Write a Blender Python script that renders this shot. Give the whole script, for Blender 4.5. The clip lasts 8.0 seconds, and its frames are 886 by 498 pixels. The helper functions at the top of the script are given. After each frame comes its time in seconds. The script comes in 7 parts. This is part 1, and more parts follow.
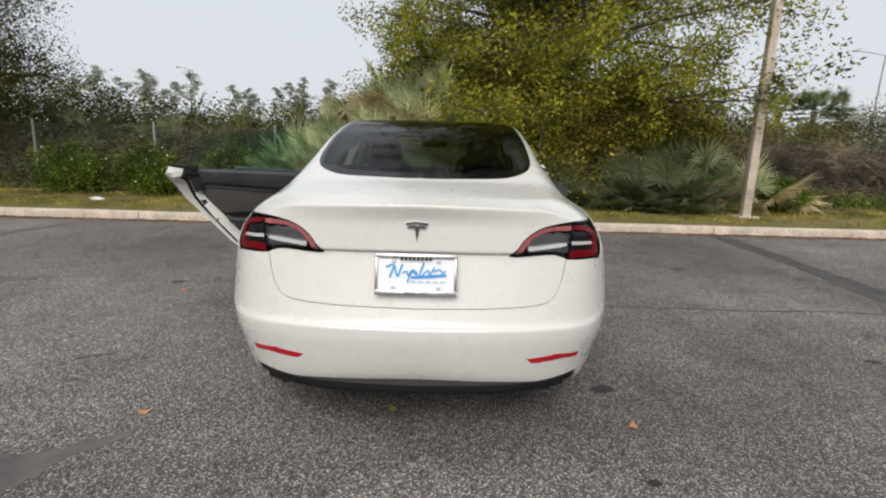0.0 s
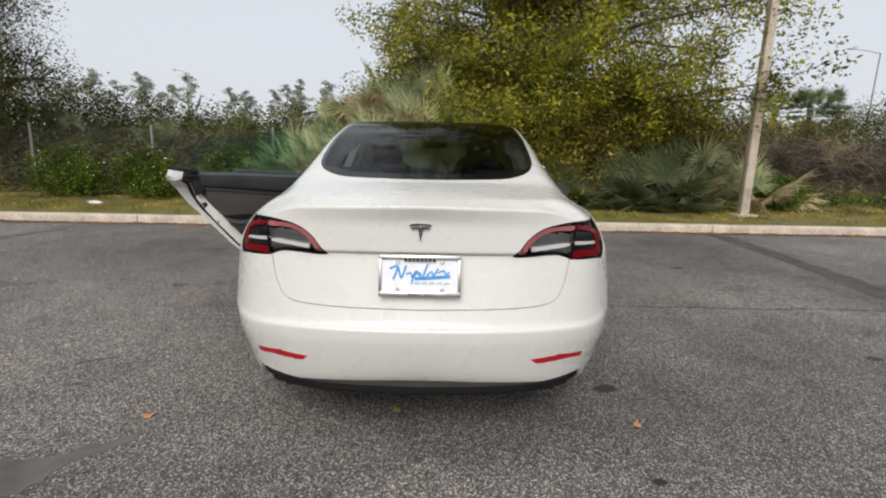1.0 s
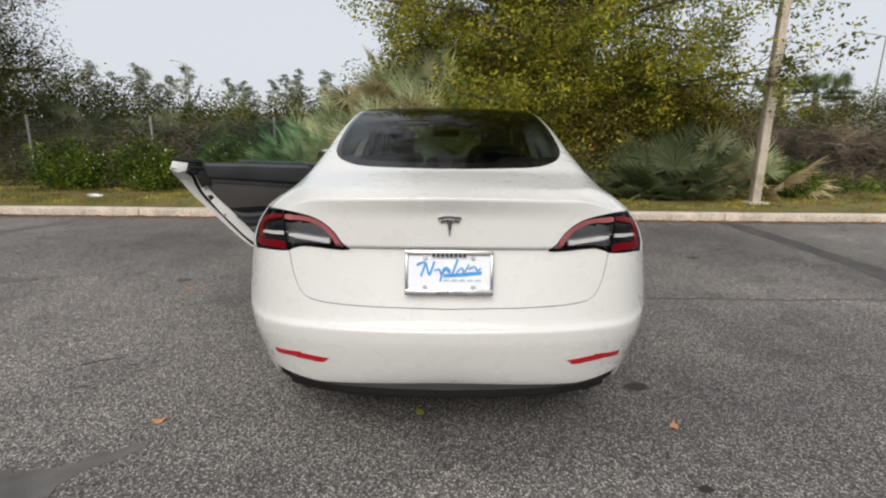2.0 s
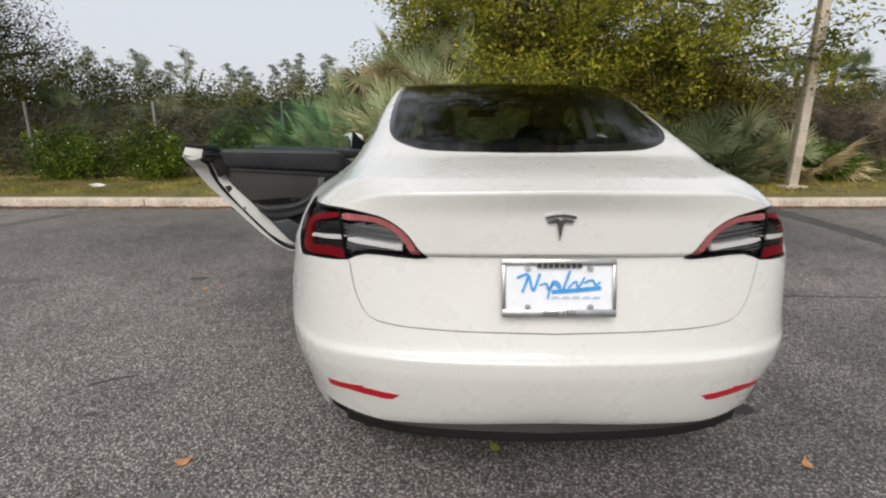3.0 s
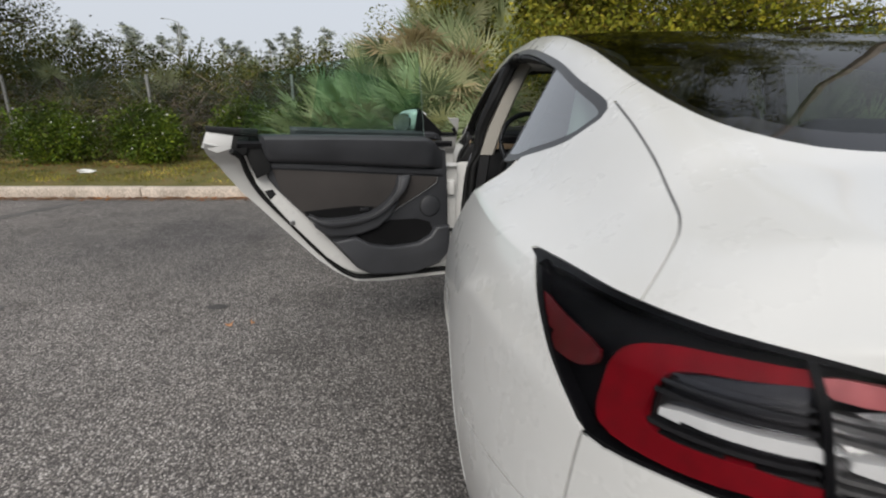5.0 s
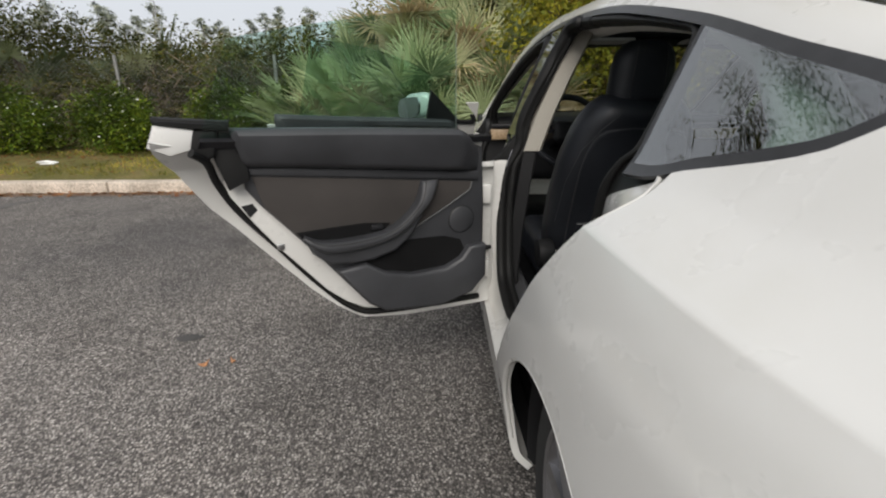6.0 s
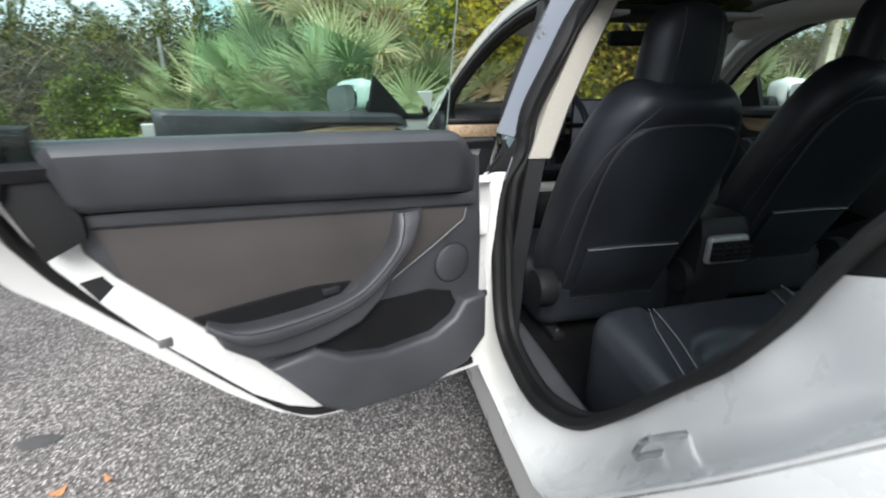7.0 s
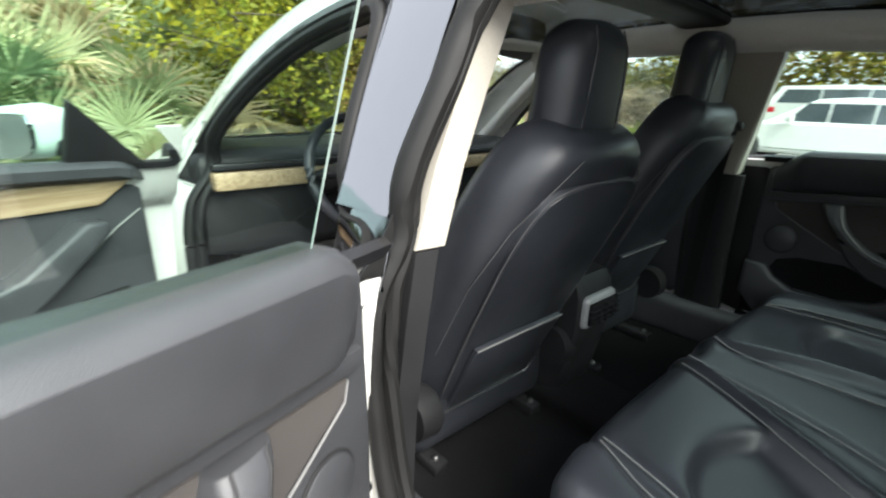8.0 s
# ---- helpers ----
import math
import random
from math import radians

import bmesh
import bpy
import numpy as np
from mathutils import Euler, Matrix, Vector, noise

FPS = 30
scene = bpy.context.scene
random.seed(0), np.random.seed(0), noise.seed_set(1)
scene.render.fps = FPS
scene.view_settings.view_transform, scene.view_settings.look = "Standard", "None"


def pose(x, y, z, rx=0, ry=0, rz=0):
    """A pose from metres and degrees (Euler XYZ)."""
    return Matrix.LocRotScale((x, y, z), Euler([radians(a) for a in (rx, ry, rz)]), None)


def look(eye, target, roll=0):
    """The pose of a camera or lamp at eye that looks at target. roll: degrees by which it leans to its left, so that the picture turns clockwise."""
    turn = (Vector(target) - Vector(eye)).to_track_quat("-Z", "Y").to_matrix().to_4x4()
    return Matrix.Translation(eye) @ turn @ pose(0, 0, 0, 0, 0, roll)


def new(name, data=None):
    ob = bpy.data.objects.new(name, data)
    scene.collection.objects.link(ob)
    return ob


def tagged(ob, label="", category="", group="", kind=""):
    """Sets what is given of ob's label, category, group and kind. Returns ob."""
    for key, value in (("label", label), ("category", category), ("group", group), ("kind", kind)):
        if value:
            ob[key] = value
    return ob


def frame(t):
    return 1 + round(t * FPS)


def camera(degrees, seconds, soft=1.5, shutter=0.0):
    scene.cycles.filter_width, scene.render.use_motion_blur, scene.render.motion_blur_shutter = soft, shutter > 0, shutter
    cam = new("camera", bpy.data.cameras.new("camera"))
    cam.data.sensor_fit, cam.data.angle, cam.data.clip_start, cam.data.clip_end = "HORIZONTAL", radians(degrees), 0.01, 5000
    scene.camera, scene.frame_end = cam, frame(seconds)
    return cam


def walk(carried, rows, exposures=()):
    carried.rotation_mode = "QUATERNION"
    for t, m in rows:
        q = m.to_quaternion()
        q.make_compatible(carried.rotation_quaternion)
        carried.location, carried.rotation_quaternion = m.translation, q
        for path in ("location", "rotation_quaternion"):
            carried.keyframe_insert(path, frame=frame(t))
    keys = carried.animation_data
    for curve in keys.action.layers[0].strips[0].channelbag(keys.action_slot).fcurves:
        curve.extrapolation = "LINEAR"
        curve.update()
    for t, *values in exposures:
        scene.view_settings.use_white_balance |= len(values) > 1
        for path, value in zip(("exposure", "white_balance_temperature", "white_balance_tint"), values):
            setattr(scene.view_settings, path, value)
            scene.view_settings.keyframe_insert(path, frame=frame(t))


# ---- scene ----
cam = camera(85.9, 8.0, soft=2.1, shutter=0.25)
METRES, EYE = 3.65, 1.24
ROWS = [
    (0.0, 0.0, 0.0, 0.0, 0.31, -11.98, -1.48),
    (0.5, 0.0007, -0.0007, 0.0005, 0.1, -11.76, -1.22),
    (1.0, -0.0056, -0.0002, 0.0002, 0.0, -11.88, -1.04),
    (1.5, -0.0154, 0.0047, -0.0, -0.05, -12.35, -0.81),
    (3.0, -0.1131, 0.142, -0.0106, 0.15, -14.83, 0.02),
    (3.5, -0.1665, 0.1951, -0.0104, 0.35, -15.51, 0.18),
    (4.0, -0.2051, 0.2644, -0.0143, 0.42, -16.05, 0.19),
    (4.5, -0.242, 0.3432, -0.0107, 0.21, -16.63, 0.1),
    (5.0, -0.2836, 0.4144, -0.0172, -0.14, -17.34, 0.05),
    (6.5, -0.3457, 0.6381, -0.0225, -5.07, -19.98, 0.39),
    (7.0, -0.3643, 0.7191, -0.0272, -11.96, -20.29, 0.05),
    (7.5, -0.3689, 0.7996, -0.0275, -23.68, -19.29, -0.65),
    (8.0, -0.3548, 0.888, -0.0223, -41.58, -17.52, -1.6),
]
walk(cam, [(t, pose(0.100, -1.70, EYE) @ pose(METRES * x, METRES * y, METRES * z, 90 + pitch, roll, yaw)) for t, x, y, z, yaw, pitch, roll in ROWS],
     exposures=[(0.0, 0.25, 6500, 10), (3.5, 0.22, 6480, 10), (4.5, 0.12, 6450, 10), (5.2, 0.12, 6350, 10), (6.3, 0.46, 6550, 10), (7.0, 1.38, 6050, 9), (7.5, 2.15, 5980, 8), (8.0, 2.36, 6400, 8)])

# ---- overcast daylight ----
world = bpy.data.worlds.new("overcast_sky")
scene.world = world
world.use_nodes = True
wt = world.node_tree
sky = wt.nodes.new("ShaderNodeTexSky")
sky.sky_type, sky.sun_disc = "NISHITA", False
sky.sun_elevation, sky.sun_rotation = radians(38), radians(188)
sky.air_density, sky.dust_density, sky.ozone_density = 1.0, 5.0, 1.0
cloud = wt.nodes.new("ShaderNodeMixRGB")
cloud.inputs[0].default_value = 0.88
cloud.inputs[2].default_value = (6.72, 7.0, 7.45, 1)
wt.links.new(sky.outputs[0], cloud.inputs[1])
wt.links.new(cloud.outputs[0], wt.nodes["Background"].inputs[0])
wt.nodes["Background"].inputs[1].default_value = 0.098
sun = new("sun", bpy.data.lights.new("sun", "SUN"))
sun.data.energy, sun.data.angle, sun.data.color = 2.3, radians(40), (1.0, 0.95, 0.88)
sun.matrix_world = look((-1.2, -9, 7.8), (0, 0, 0))

# ---- building tools ----
def node_mat(name, rough=0.5, metal=0.0, base=(0.5, 0.5, 0.5)):
    m = bpy.data.materials.new(name)
    m.use_nodes = True
    b = m.node_tree.nodes["Principled BSDF"]
    b.inputs["Base Color"].default_value = (*base, 1)
    b.inputs["Roughness"].default_value = rough
    b.inputs["Metallic"].default_value = metal
    return m, m.node_tree, b


def tex_noise(nt, scale, detail=4.0, rough=0.55, coords="Object"):
    tc = nt.nodes.new("ShaderNodeTexCoord")
    n = nt.nodes.new("ShaderNodeTexNoise")
    n.inputs["Scale"].default_value, n.inputs["Detail"].default_value, n.inputs["Roughness"].default_value = scale, detail, rough
    nt.links.new(tc.outputs[coords], n.inputs["Vector"])
    return n


def ramp(nt, source, stops):
    r = nt.nodes.new("ShaderNodeValToRGB")
    nt.links.new(source, r.inputs[0])
    e = r.color_ramp.elements
    while len(e) < len(stops):
        e.new(0.5)
    for el, (p, c) in zip(e, stops):
        el.position, el.color = p, (*c, 1)
    return r


def mixed(nt, kind, fac, a, b):
    m = nt.nodes.new("ShaderNodeMixRGB")
    m.blend_type = kind
    for i, v in enumerate((fac, a, b)):
        if hasattr(v, "links"):
            nt.links.new(v, m.inputs[i])
        elif isinstance(v, tuple):
            m.inputs[i].default_value = (*v, 1)
        else:
            m.inputs[i].default_value = v
    return m


def bumped(nt, bsdf, height, strength, distance=0.002):
    b = nt.nodes.new("ShaderNodeBump")
    b.inputs["Strength"].default_value, b.inputs["Distance"].default_value = strength, distance
    nt.links.new(height, b.inputs["Height"])
    nt.links.new(b.outputs[0], bsdf.inputs["Normal"])


def simple(name, base, rough, metal=0.0, vary=0.12, scale=30.0, bump=0.0, coat=0.0):
    """A plain surface with a little unevenness of tone and gloss."""
    m, nt, b = node_mat(name, rough, metal, base)
    n = tex_noise(nt, scale)
    lo, hi = tuple(c * (1 - vary) for c in base), tuple(min(1, c * (1 + vary)) for c in base)
    nt.links.new(ramp(nt, n.outputs[0], [(0.3, lo), (0.7, hi)]).outputs[0], b.inputs["Base Color"])
    if bump:
        bumped(nt, b, n.outputs[0], bump)
    if coat:
        b.inputs["Coat Weight"].default_value, b.inputs["Coat Roughness"].default_value = coat, 0.03
    return m


def part(name, data, material, parent=None, label="", smooth=True):
    """Links a bmesh or mesh as ONE object under parent."""
    if isinstance(data, bmesh.types.BMesh):
        me = bpy.data.meshes.new(name)
        data.normal_update()
        data.to_mesh(me)
        data.free()
    else:
        me = data
    ob = new(name, me)
    if not me.materials:
        for m in material if isinstance(material, (list, tuple)) else (material,):
            me.materials.append(m)
    if smooth and not me.has_custom_normals:
        me.shade_smooth()
        me.set_sharp_from_angle(angle=radians(38))
    if parent:
        ob.parent = parent
    if label:
        tagged(ob, label)
    return ob


def mesh_of(verts, faces, name="mesh"):
    me = bpy.data.meshes.new(name)
    me.from_pydata([tuple(map(float, v)) for v in verts], [], faces)
    me.update()
    return me


def thing(name, label, category, group="", kind="", at=None):
    ob = new(name)
    ob.empty_display_size = 0.1
    if at is not None:
        ob.matrix_world = at
    return tagged(ob, label, category, group, kind)


def catmull(pts, n, closed=False):
    """A smooth curve through points, evenly resampled to n points."""
    p = np.array(pts, float)
    k = len(p)
    out = []
    for i in range(k if closed else k - 1):
        a, b = p[i], p[(i + 1) % k]
        z = p[(i - 1) % k] if closed or i else 2 * a - b
        c = p[(i + 2) % k] if closed or i + 2 < k else 2 * b - a
        for t in np.linspace(0, 1, 24, endpoint=False):
            out.append(0.5 * (2 * a + (b - z) * t + (2 * z - 5 * a + 4 * b - c) * t * t + (3 * a - z - 3 * b + c) * t ** 3))
    out.append(p[0] if closed else p[-1])
    out = np.array(out)
    d = np.r_[0, np.cumsum(np.linalg.norm(np.diff(out, axis=0), axis=1))]
    want = np.linspace(0, d[-1], n + 1)[:-1] if closed else np.linspace(0, d[-1], n)
    return np.stack([np.interp(want, d, out[:, j]) for j in range(p.shape[1])], 1)


def hermite(xs, ys, x):
    """Monotone cubic through (xs, ys) at x; ys may have columns."""
    xs, ys, x = np.asarray(xs, float), np.asarray(ys, float), np.asarray(x, float)
    flat = ys.ndim == 1
    ys = ys[:, None] if flat else ys
    h = np.diff(xs)[:, None]
    d = np.diff(ys, axis=0) / h
    m = np.zeros_like(ys)
    same = d[:-1] * d[1:] > 0
    m[1:-1] = np.where(same, 2 * d[:-1] * d[1:] / np.where(same, d[:-1] + d[1:], 1), 0)
    m[0], m[-1] = d[0], d[-1]
    i = np.clip(np.searchsorted(xs, x) - 1, 0, len(xs) - 2)
    t = np.clip((x - xs[i]) / (xs[i + 1] - xs[i]), 0, 1)[..., None]
    hh = (xs[i + 1] - xs[i])[..., None]
    r = ys[i] * (1 + 2 * t) * (1 - t) ** 2 + m[i] * hh * t * (1 - t) ** 2 + ys[i + 1] * t * t * (3 - 2 * t) + m[i + 1] * hh * t * t * (t - 1)
    return r[..., 0] if flat else r


def outline_distance(p, poly):
    """Signed distance of 2D points p to a closed outline: negative inside."""
    a, b = poly, np.roll(poly, -1, axis=0)
    out = np.full(len(p), 1e9)
    inside = np.zeros(len(p), bool)
    for (ax, ay), (bx, by) in zip(a, b):
        ex, ey = bx - ax, by - ay
        wx, wy = p[:, 0] - ax, p[:, 1] - ay
        t = np.clip((wx * ex + wy * ey) / (ex * ex + ey * ey + 1e-12), 0, 1)
        out = np.minimum(out, (wx - t * ex) ** 2 + (wy - t * ey) ** 2)
        if ay != by:
            crosses = ((ay > p[:, 1]) != (by > p[:, 1])) & (p[:, 0] < ex * (p[:, 1] - ay) / (by - ay) + ax)
            inside ^= crosses
    return np.where(inside, -1, 1) * np.sqrt(out)


from mathutils import kdtree


class Skin:
    """A surface of polygons that can be cut along the zero line of any function of place."""

    def __init__(self, verts, faces):
        self.v, self.f = np.asarray(verts, float), list(faces)

    def centres(self):
        return np.array([self.v[list(f)].mean(0) for f in self.f])

    def cut(self, fn):
        val = fn(self.v)
        val = np.where(np.abs(val) < 1e-5, 1e-5, val)
        pos = val > 0
        made, extra, faces = {}, [], []

        def crossing(i, j):
            key = (i, j) if i < j else (j, i)
            if key not in made:
                t = val[key[0]] / (val[key[0]] - val[key[1]])
                made[key] = len(self.v) + len(extra)
                extra.append(self.v[key[0]] * (1 - t) + self.v[key[1]] * t)
            return made[key]

        for f in self.f:
            s = [pos[i] for i in f]
            if all(s) or not any(s):
                faces.append(f)
                continue
            up, down = [], []
            for k, i in enumerate(f):
                j = f[(k + 1) % len(f)]
                (up if s[k] else down).append(i)
                if s[k] != pos[j]:
                    c = crossing(i, j)
                    up.append(c), down.append(c)
            faces += [tuple(q) for q in (up, down) if len(q) > 2]
        if extra:
            self.v = np.vstack([self.v, extra])
        self.f = faces

    def take(self, test):
        """Removes the faces whose centres pass the test, and returns them as a skin of their own."""
        c = test(self.centres()) if self.f else []
        out = [f for f, k in zip(self.f, c) if k]
        self.f = [f for f, k in zip(self.f, c) if not k]
        return Skin(self.v, out)

    form = None

    @classmethod
    def remember(cls, skin):
        """Keeps the whole uncut surface's normals, which its cut pieces go on using."""
        cut = np.array([f[:4] if len(f) > 3 else (*f, f[0]) for f in skin.f])
        p = skin.v[cut]
        n = np.cross(p[:, 2] - p[:, 0], p[:, 3] - p[:, 1])
        total = np.zeros_like(skin.v)
        for k in range(4):
            np.add.at(total, cut[:, k], n)
        tree = kdtree.KDTree(len(skin.v))
        for i, v in enumerate(skin.v):
            tree.insert(v, i)
        tree.balance()
        cls.form = (tree, total / (np.linalg.norm(total, axis=1)[:, None] + 1e-12))

    def mesh(self, thick=0.0, name="panel", inset=0.0, formed=True):
        """Only the used points; thick: a second face that far inside, joined at the rims."""
        used = sorted({i for f in self.f for i in f})
        at = {i: k for k, i in enumerate(used)}
        v = self.v[used]
        faces = [tuple(at[i] for i in f) for f in self.f]
        normal = np.zeros_like(v)
        for f in faces:
            p = v[list(f)]
            n = np.cross(p[1] - p[0], p[2] - p[0]) if len(f) == 3 else np.cross(p[2] - p[0], p[3 % len(f)] - p[1])
            for i in f:
                normal[i] += n
        normal /= np.linalg.norm(normal, axis=1)[:, None] + 1e-12
        if formed and Skin.form:
            tree, known = Skin.form
            for i, p in enumerate(v):
                near = tree.find_n(p, 4)
                w = np.array([1 / (d + 1e-5) for _, _, d in near])
                normal[i] = (known[[k for _, k, _ in near]] * w[:, None]).sum(0)
            normal /= np.linalg.norm(normal, axis=1)[:, None] + 1e-12
        v = v - inset * normal
        shade = normal
        if thick:
            edges = {}
            for f in faces:
                for k, i in enumerate(f):
                    edges[(i, f[(k + 1) % len(f)])] = 1
            n = len(v)
            deep = thick(v)[:, None] if callable(thick) else thick
            v = np.vstack([v, v - deep * normal])
            border = [(i, j) for (i, j) in edges if (j, i) not in edges]
            ends = sorted({k for e in border for k in e})
            spot = {k: 2 * n + a for a, k in enumerate(ends)}
            m = len(ends)
            v = np.vstack([v, v[ends], v[[k + n for k in ends]]])
            rim = [(spot[j], spot[i], spot[i] + m, spot[j] + m) for i, j in border]
            side = np.zeros((m, 3))
            for a, b, c, _ in rim:
                q = np.cross(v[b] - v[a], v[c] - v[a])
                side[a - 2 * n] += q
                side[b - 2 * n] += q
            side /= np.linalg.norm(side, axis=1)[:, None] + 1e-12
            shade = np.vstack([normal, -normal, side, side])
            faces = faces + [tuple(i + n for i in reversed(f)) for f in faces] + rim
        me = mesh_of(v, faces, name)
        me.shade_smooth()
        if formed and Skin.form:
            me.normals_split_custom_set_from_vertices([tuple(map(float, q)) for q in shade])
        return me


def box_bm(bm, lo, hi, bevel=0.0, seg=2):
    r = bmesh.ops.create_cube(bm, size=1.0)
    c, d = (Vector(lo) + Vector(hi)) / 2, Vector(hi) - Vector(lo)
    for v in r["verts"]:
        v.co = Vector((v.co[k] * d[k] + c[k] for k in range(3)))
    if bevel:
        es = list({e for v in r["verts"] for e in v.link_edges})
        bmesh.ops.bevel(bm, geom=es, offset=bevel, segments=seg, affect="EDGES", profile=0.5)
    return bm


def box(lo, hi, bevel=0.0, seg=2):
    return box_bm(bmesh.new(), lo, hi, bevel, seg)


def tube(points, radius, sides=8, squash=1.0, bm=None, closed=False):
    """A round bar along points; radius may be one number or one for each point."""
    bm = bm or bmesh.new()
    p = [Vector(q) for q in points]
    rings = []
    for i, q in enumerate(p):
        d = (p[(i + 1) % len(p)] - p[i - 1]) if closed or 0 < i < len(p) - 1 else (p[1] - p[0] if i == 0 else p[-1] - p[-2])
        d.normalize()
        s = d.cross(Vector((0, 0, 1)))
        if s.length < 0.05:
            s = d.cross(Vector((0, 1, 0)))
        s.normalize()
        u = s.cross(d)
        r = float(radius[i] if hasattr(radius, "__len__") else radius)
        rings.append([bm.verts.new(q + r * (s * math.cos(a) + u * math.sin(a) * squash)) for a in np.linspace(0, 2 * math.pi, sides, endpoint=False)])
    for a, b in zip(rings, rings[1:] + ([rings[0]] if closed else [])):
        for k in range(sides):
            bm.faces.new((a[k], a[(k + 1) % sides], b[(k + 1) % sides], b[k]))
    if not closed:
        bm.faces.new(rings[0][::-1]), bm.faces.new(rings[-1])
    return bm


def lathe(profile, centre, axis="x", sides=40, closed=False, bm=None):
    """Turns (along, radius) pairs round an axis through centre."""
    bm = bm or bmesh.new()
    rings = []
    for along, r in profile:
        ring = []
        for a in np.linspace(0, 2 * math.pi, sides, endpoint=False):
            c, s = r * math.cos(a), r * math.sin(a)
            d = {"x": (along, c, s), "y": (c, along, s), "z": (c, s, along)}[axis]
            ring.append(bm.verts.new(Vector(centre) + Vector(d)))
        rings.append(ring)
    for a, b in zip(rings, rings[1:] + ([rings[0]] if closed else [])):
        for k in range(sides):
            bm.faces.new((a[k], a[(k + 1) % sides], b[(k + 1) % sides], b[k]))
    bmesh.ops.recalc_face_normals(bm, faces=bm.faces)
    return bm


def slab(outline, depth, place, bevel=0.0, seg=2):
    """A plate with a closed 2D outline, depth thick; place(a, b, d) gives the world point."""
    bm = bmesh.new()
    front = [bm.verts.new(Vector(place(a, b, 0.0))) for a, b in outline]
    back = [bm.verts.new(Vector(place(a, b, depth))) for a, b in outline]
    f = bm.faces.new(front)
    bm.faces.new(back[::-1])
    n = len(front)
    for k in range(n):
        bm.faces.new((front[(k + 1) % n], front[k], back[k], back[(k + 1) % n]))
    bmesh.ops.recalc_face_normals(bm, faces=bm.faces)
    if bevel:
        bmesh.ops.bevel(bm, geom=list(f.edges), offset=bevel, segments=seg, affect="EDGES", profile=0.5)
    return bm

# ---- materials ----
def make_paint(name="white_car_paint"):
    m, nt, b = node_mat(name, 0.28, 0.0, (0.8, 0.79, 0.765))
    n = tex_noise(nt, 3.0, 5)
    nt.links.new(ramp(nt, n.outputs[0], [(0.35, (0.633, 0.627, 0.603)), (0.7, (0.65, 0.645, 0.624))]).outputs[0], b.inputs["Base Color"])
    b.inputs["Coat Weight"].default_value, b.inputs["Coat Roughness"].default_value = 0.7, 0.10
    d = tex_noise(nt, 9.0, 6)
    nt.links.new(ramp(nt, d.outputs[0], [(0.4, (0.27, 0.27, 0.27)), (0.75, (0.31, 0.31, 0.31))]).outputs[0], b.inputs["Roughness"])
    return m


def make_glass(name, tint, gloss=1.0, floor=0.06, shade=None, edge=0.92):
    """A pane: tinted light goes through, and the sky mirrors in it; shade: (start, end, factor) of a darker band along y."""
    m = bpy.data.materials.new(name)
    m.use_nodes = True
    nt = m.node_tree
    nt.nodes.clear()
    out = nt.nodes.new("ShaderNodeOutputMaterial")
    clear, shine, mix = nt.nodes.new("ShaderNodeBsdfTransparent"), nt.nodes.new("ShaderNodeBsdfGlossy"), nt.nodes.new("ShaderNodeMixShader")
    facing, power, shape = nt.nodes.new("ShaderNodeLayerWeight"), nt.nodes.new("ShaderNodeMath"), nt.nodes.new("ShaderNodeMath")
    facing.inputs["Blend"].default_value = 0.5
    power.operation, shape.operation = "POWER", "MULTIPLY_ADD"
    power.inputs[1].default_value, shape.inputs[1].default_value, shape.inputs[2].default_value = 4.5, edge, floor
    nt.links.new(facing.outputs["Facing"], power.inputs[0])
    nt.links.new(power.outputs[0], shape.inputs[0])
    clear.inputs[0].default_value = (*tint, 1)
    shine.inputs["Roughness"].default_value = 0.015
    shine.inputs["Color"].default_value = (gloss, gloss, gloss, 1)
    nt.links.new(shape.outputs[0], mix.inputs[0])
    nt.links.new(clear.outputs[0], mix.inputs[1])
    nt.links.new(shine.outputs[0], mix.inputs[2])
    nt.links.new(mix.outputs[0], out.inputs[0])
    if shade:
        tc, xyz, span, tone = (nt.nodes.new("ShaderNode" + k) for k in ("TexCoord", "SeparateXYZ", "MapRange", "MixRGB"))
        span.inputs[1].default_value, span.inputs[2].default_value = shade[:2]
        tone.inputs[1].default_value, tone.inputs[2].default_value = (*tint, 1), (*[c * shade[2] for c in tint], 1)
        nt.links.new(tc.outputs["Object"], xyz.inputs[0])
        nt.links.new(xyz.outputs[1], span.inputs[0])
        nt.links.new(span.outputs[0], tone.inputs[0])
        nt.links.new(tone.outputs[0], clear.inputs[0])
    return m


def make_leather(name, base, rough, scale, bump):
    m, nt, b = node_mat(name, rough, 0, base)
    tc = nt.nodes.new("ShaderNodeTexCoord")
    v = nt.nodes.new("ShaderNodeTexVoronoi")
    v.inputs["Scale"].default_value = scale
    nt.links.new(tc.outputs["Object"], v.inputs["Vector"])
    n = tex_noise(nt, 6.0, 5)
    nt.links.new(ramp(nt, n.outputs[0], [(0.3, tuple(c * 0.8 for c in base)), (0.75, tuple(c * 1.3 for c in base))]).outputs[0], b.inputs["Base Color"])
    nt.links.new(ramp(nt, n.outputs[0], [(0.3, (rough - 0.06,) * 3), (0.75, (rough + 0.1,) * 3)]).outputs[0], b.inputs["Roughness"])
    bumped(nt, b, v.outputs[0], bump, 0.0006)
    return m


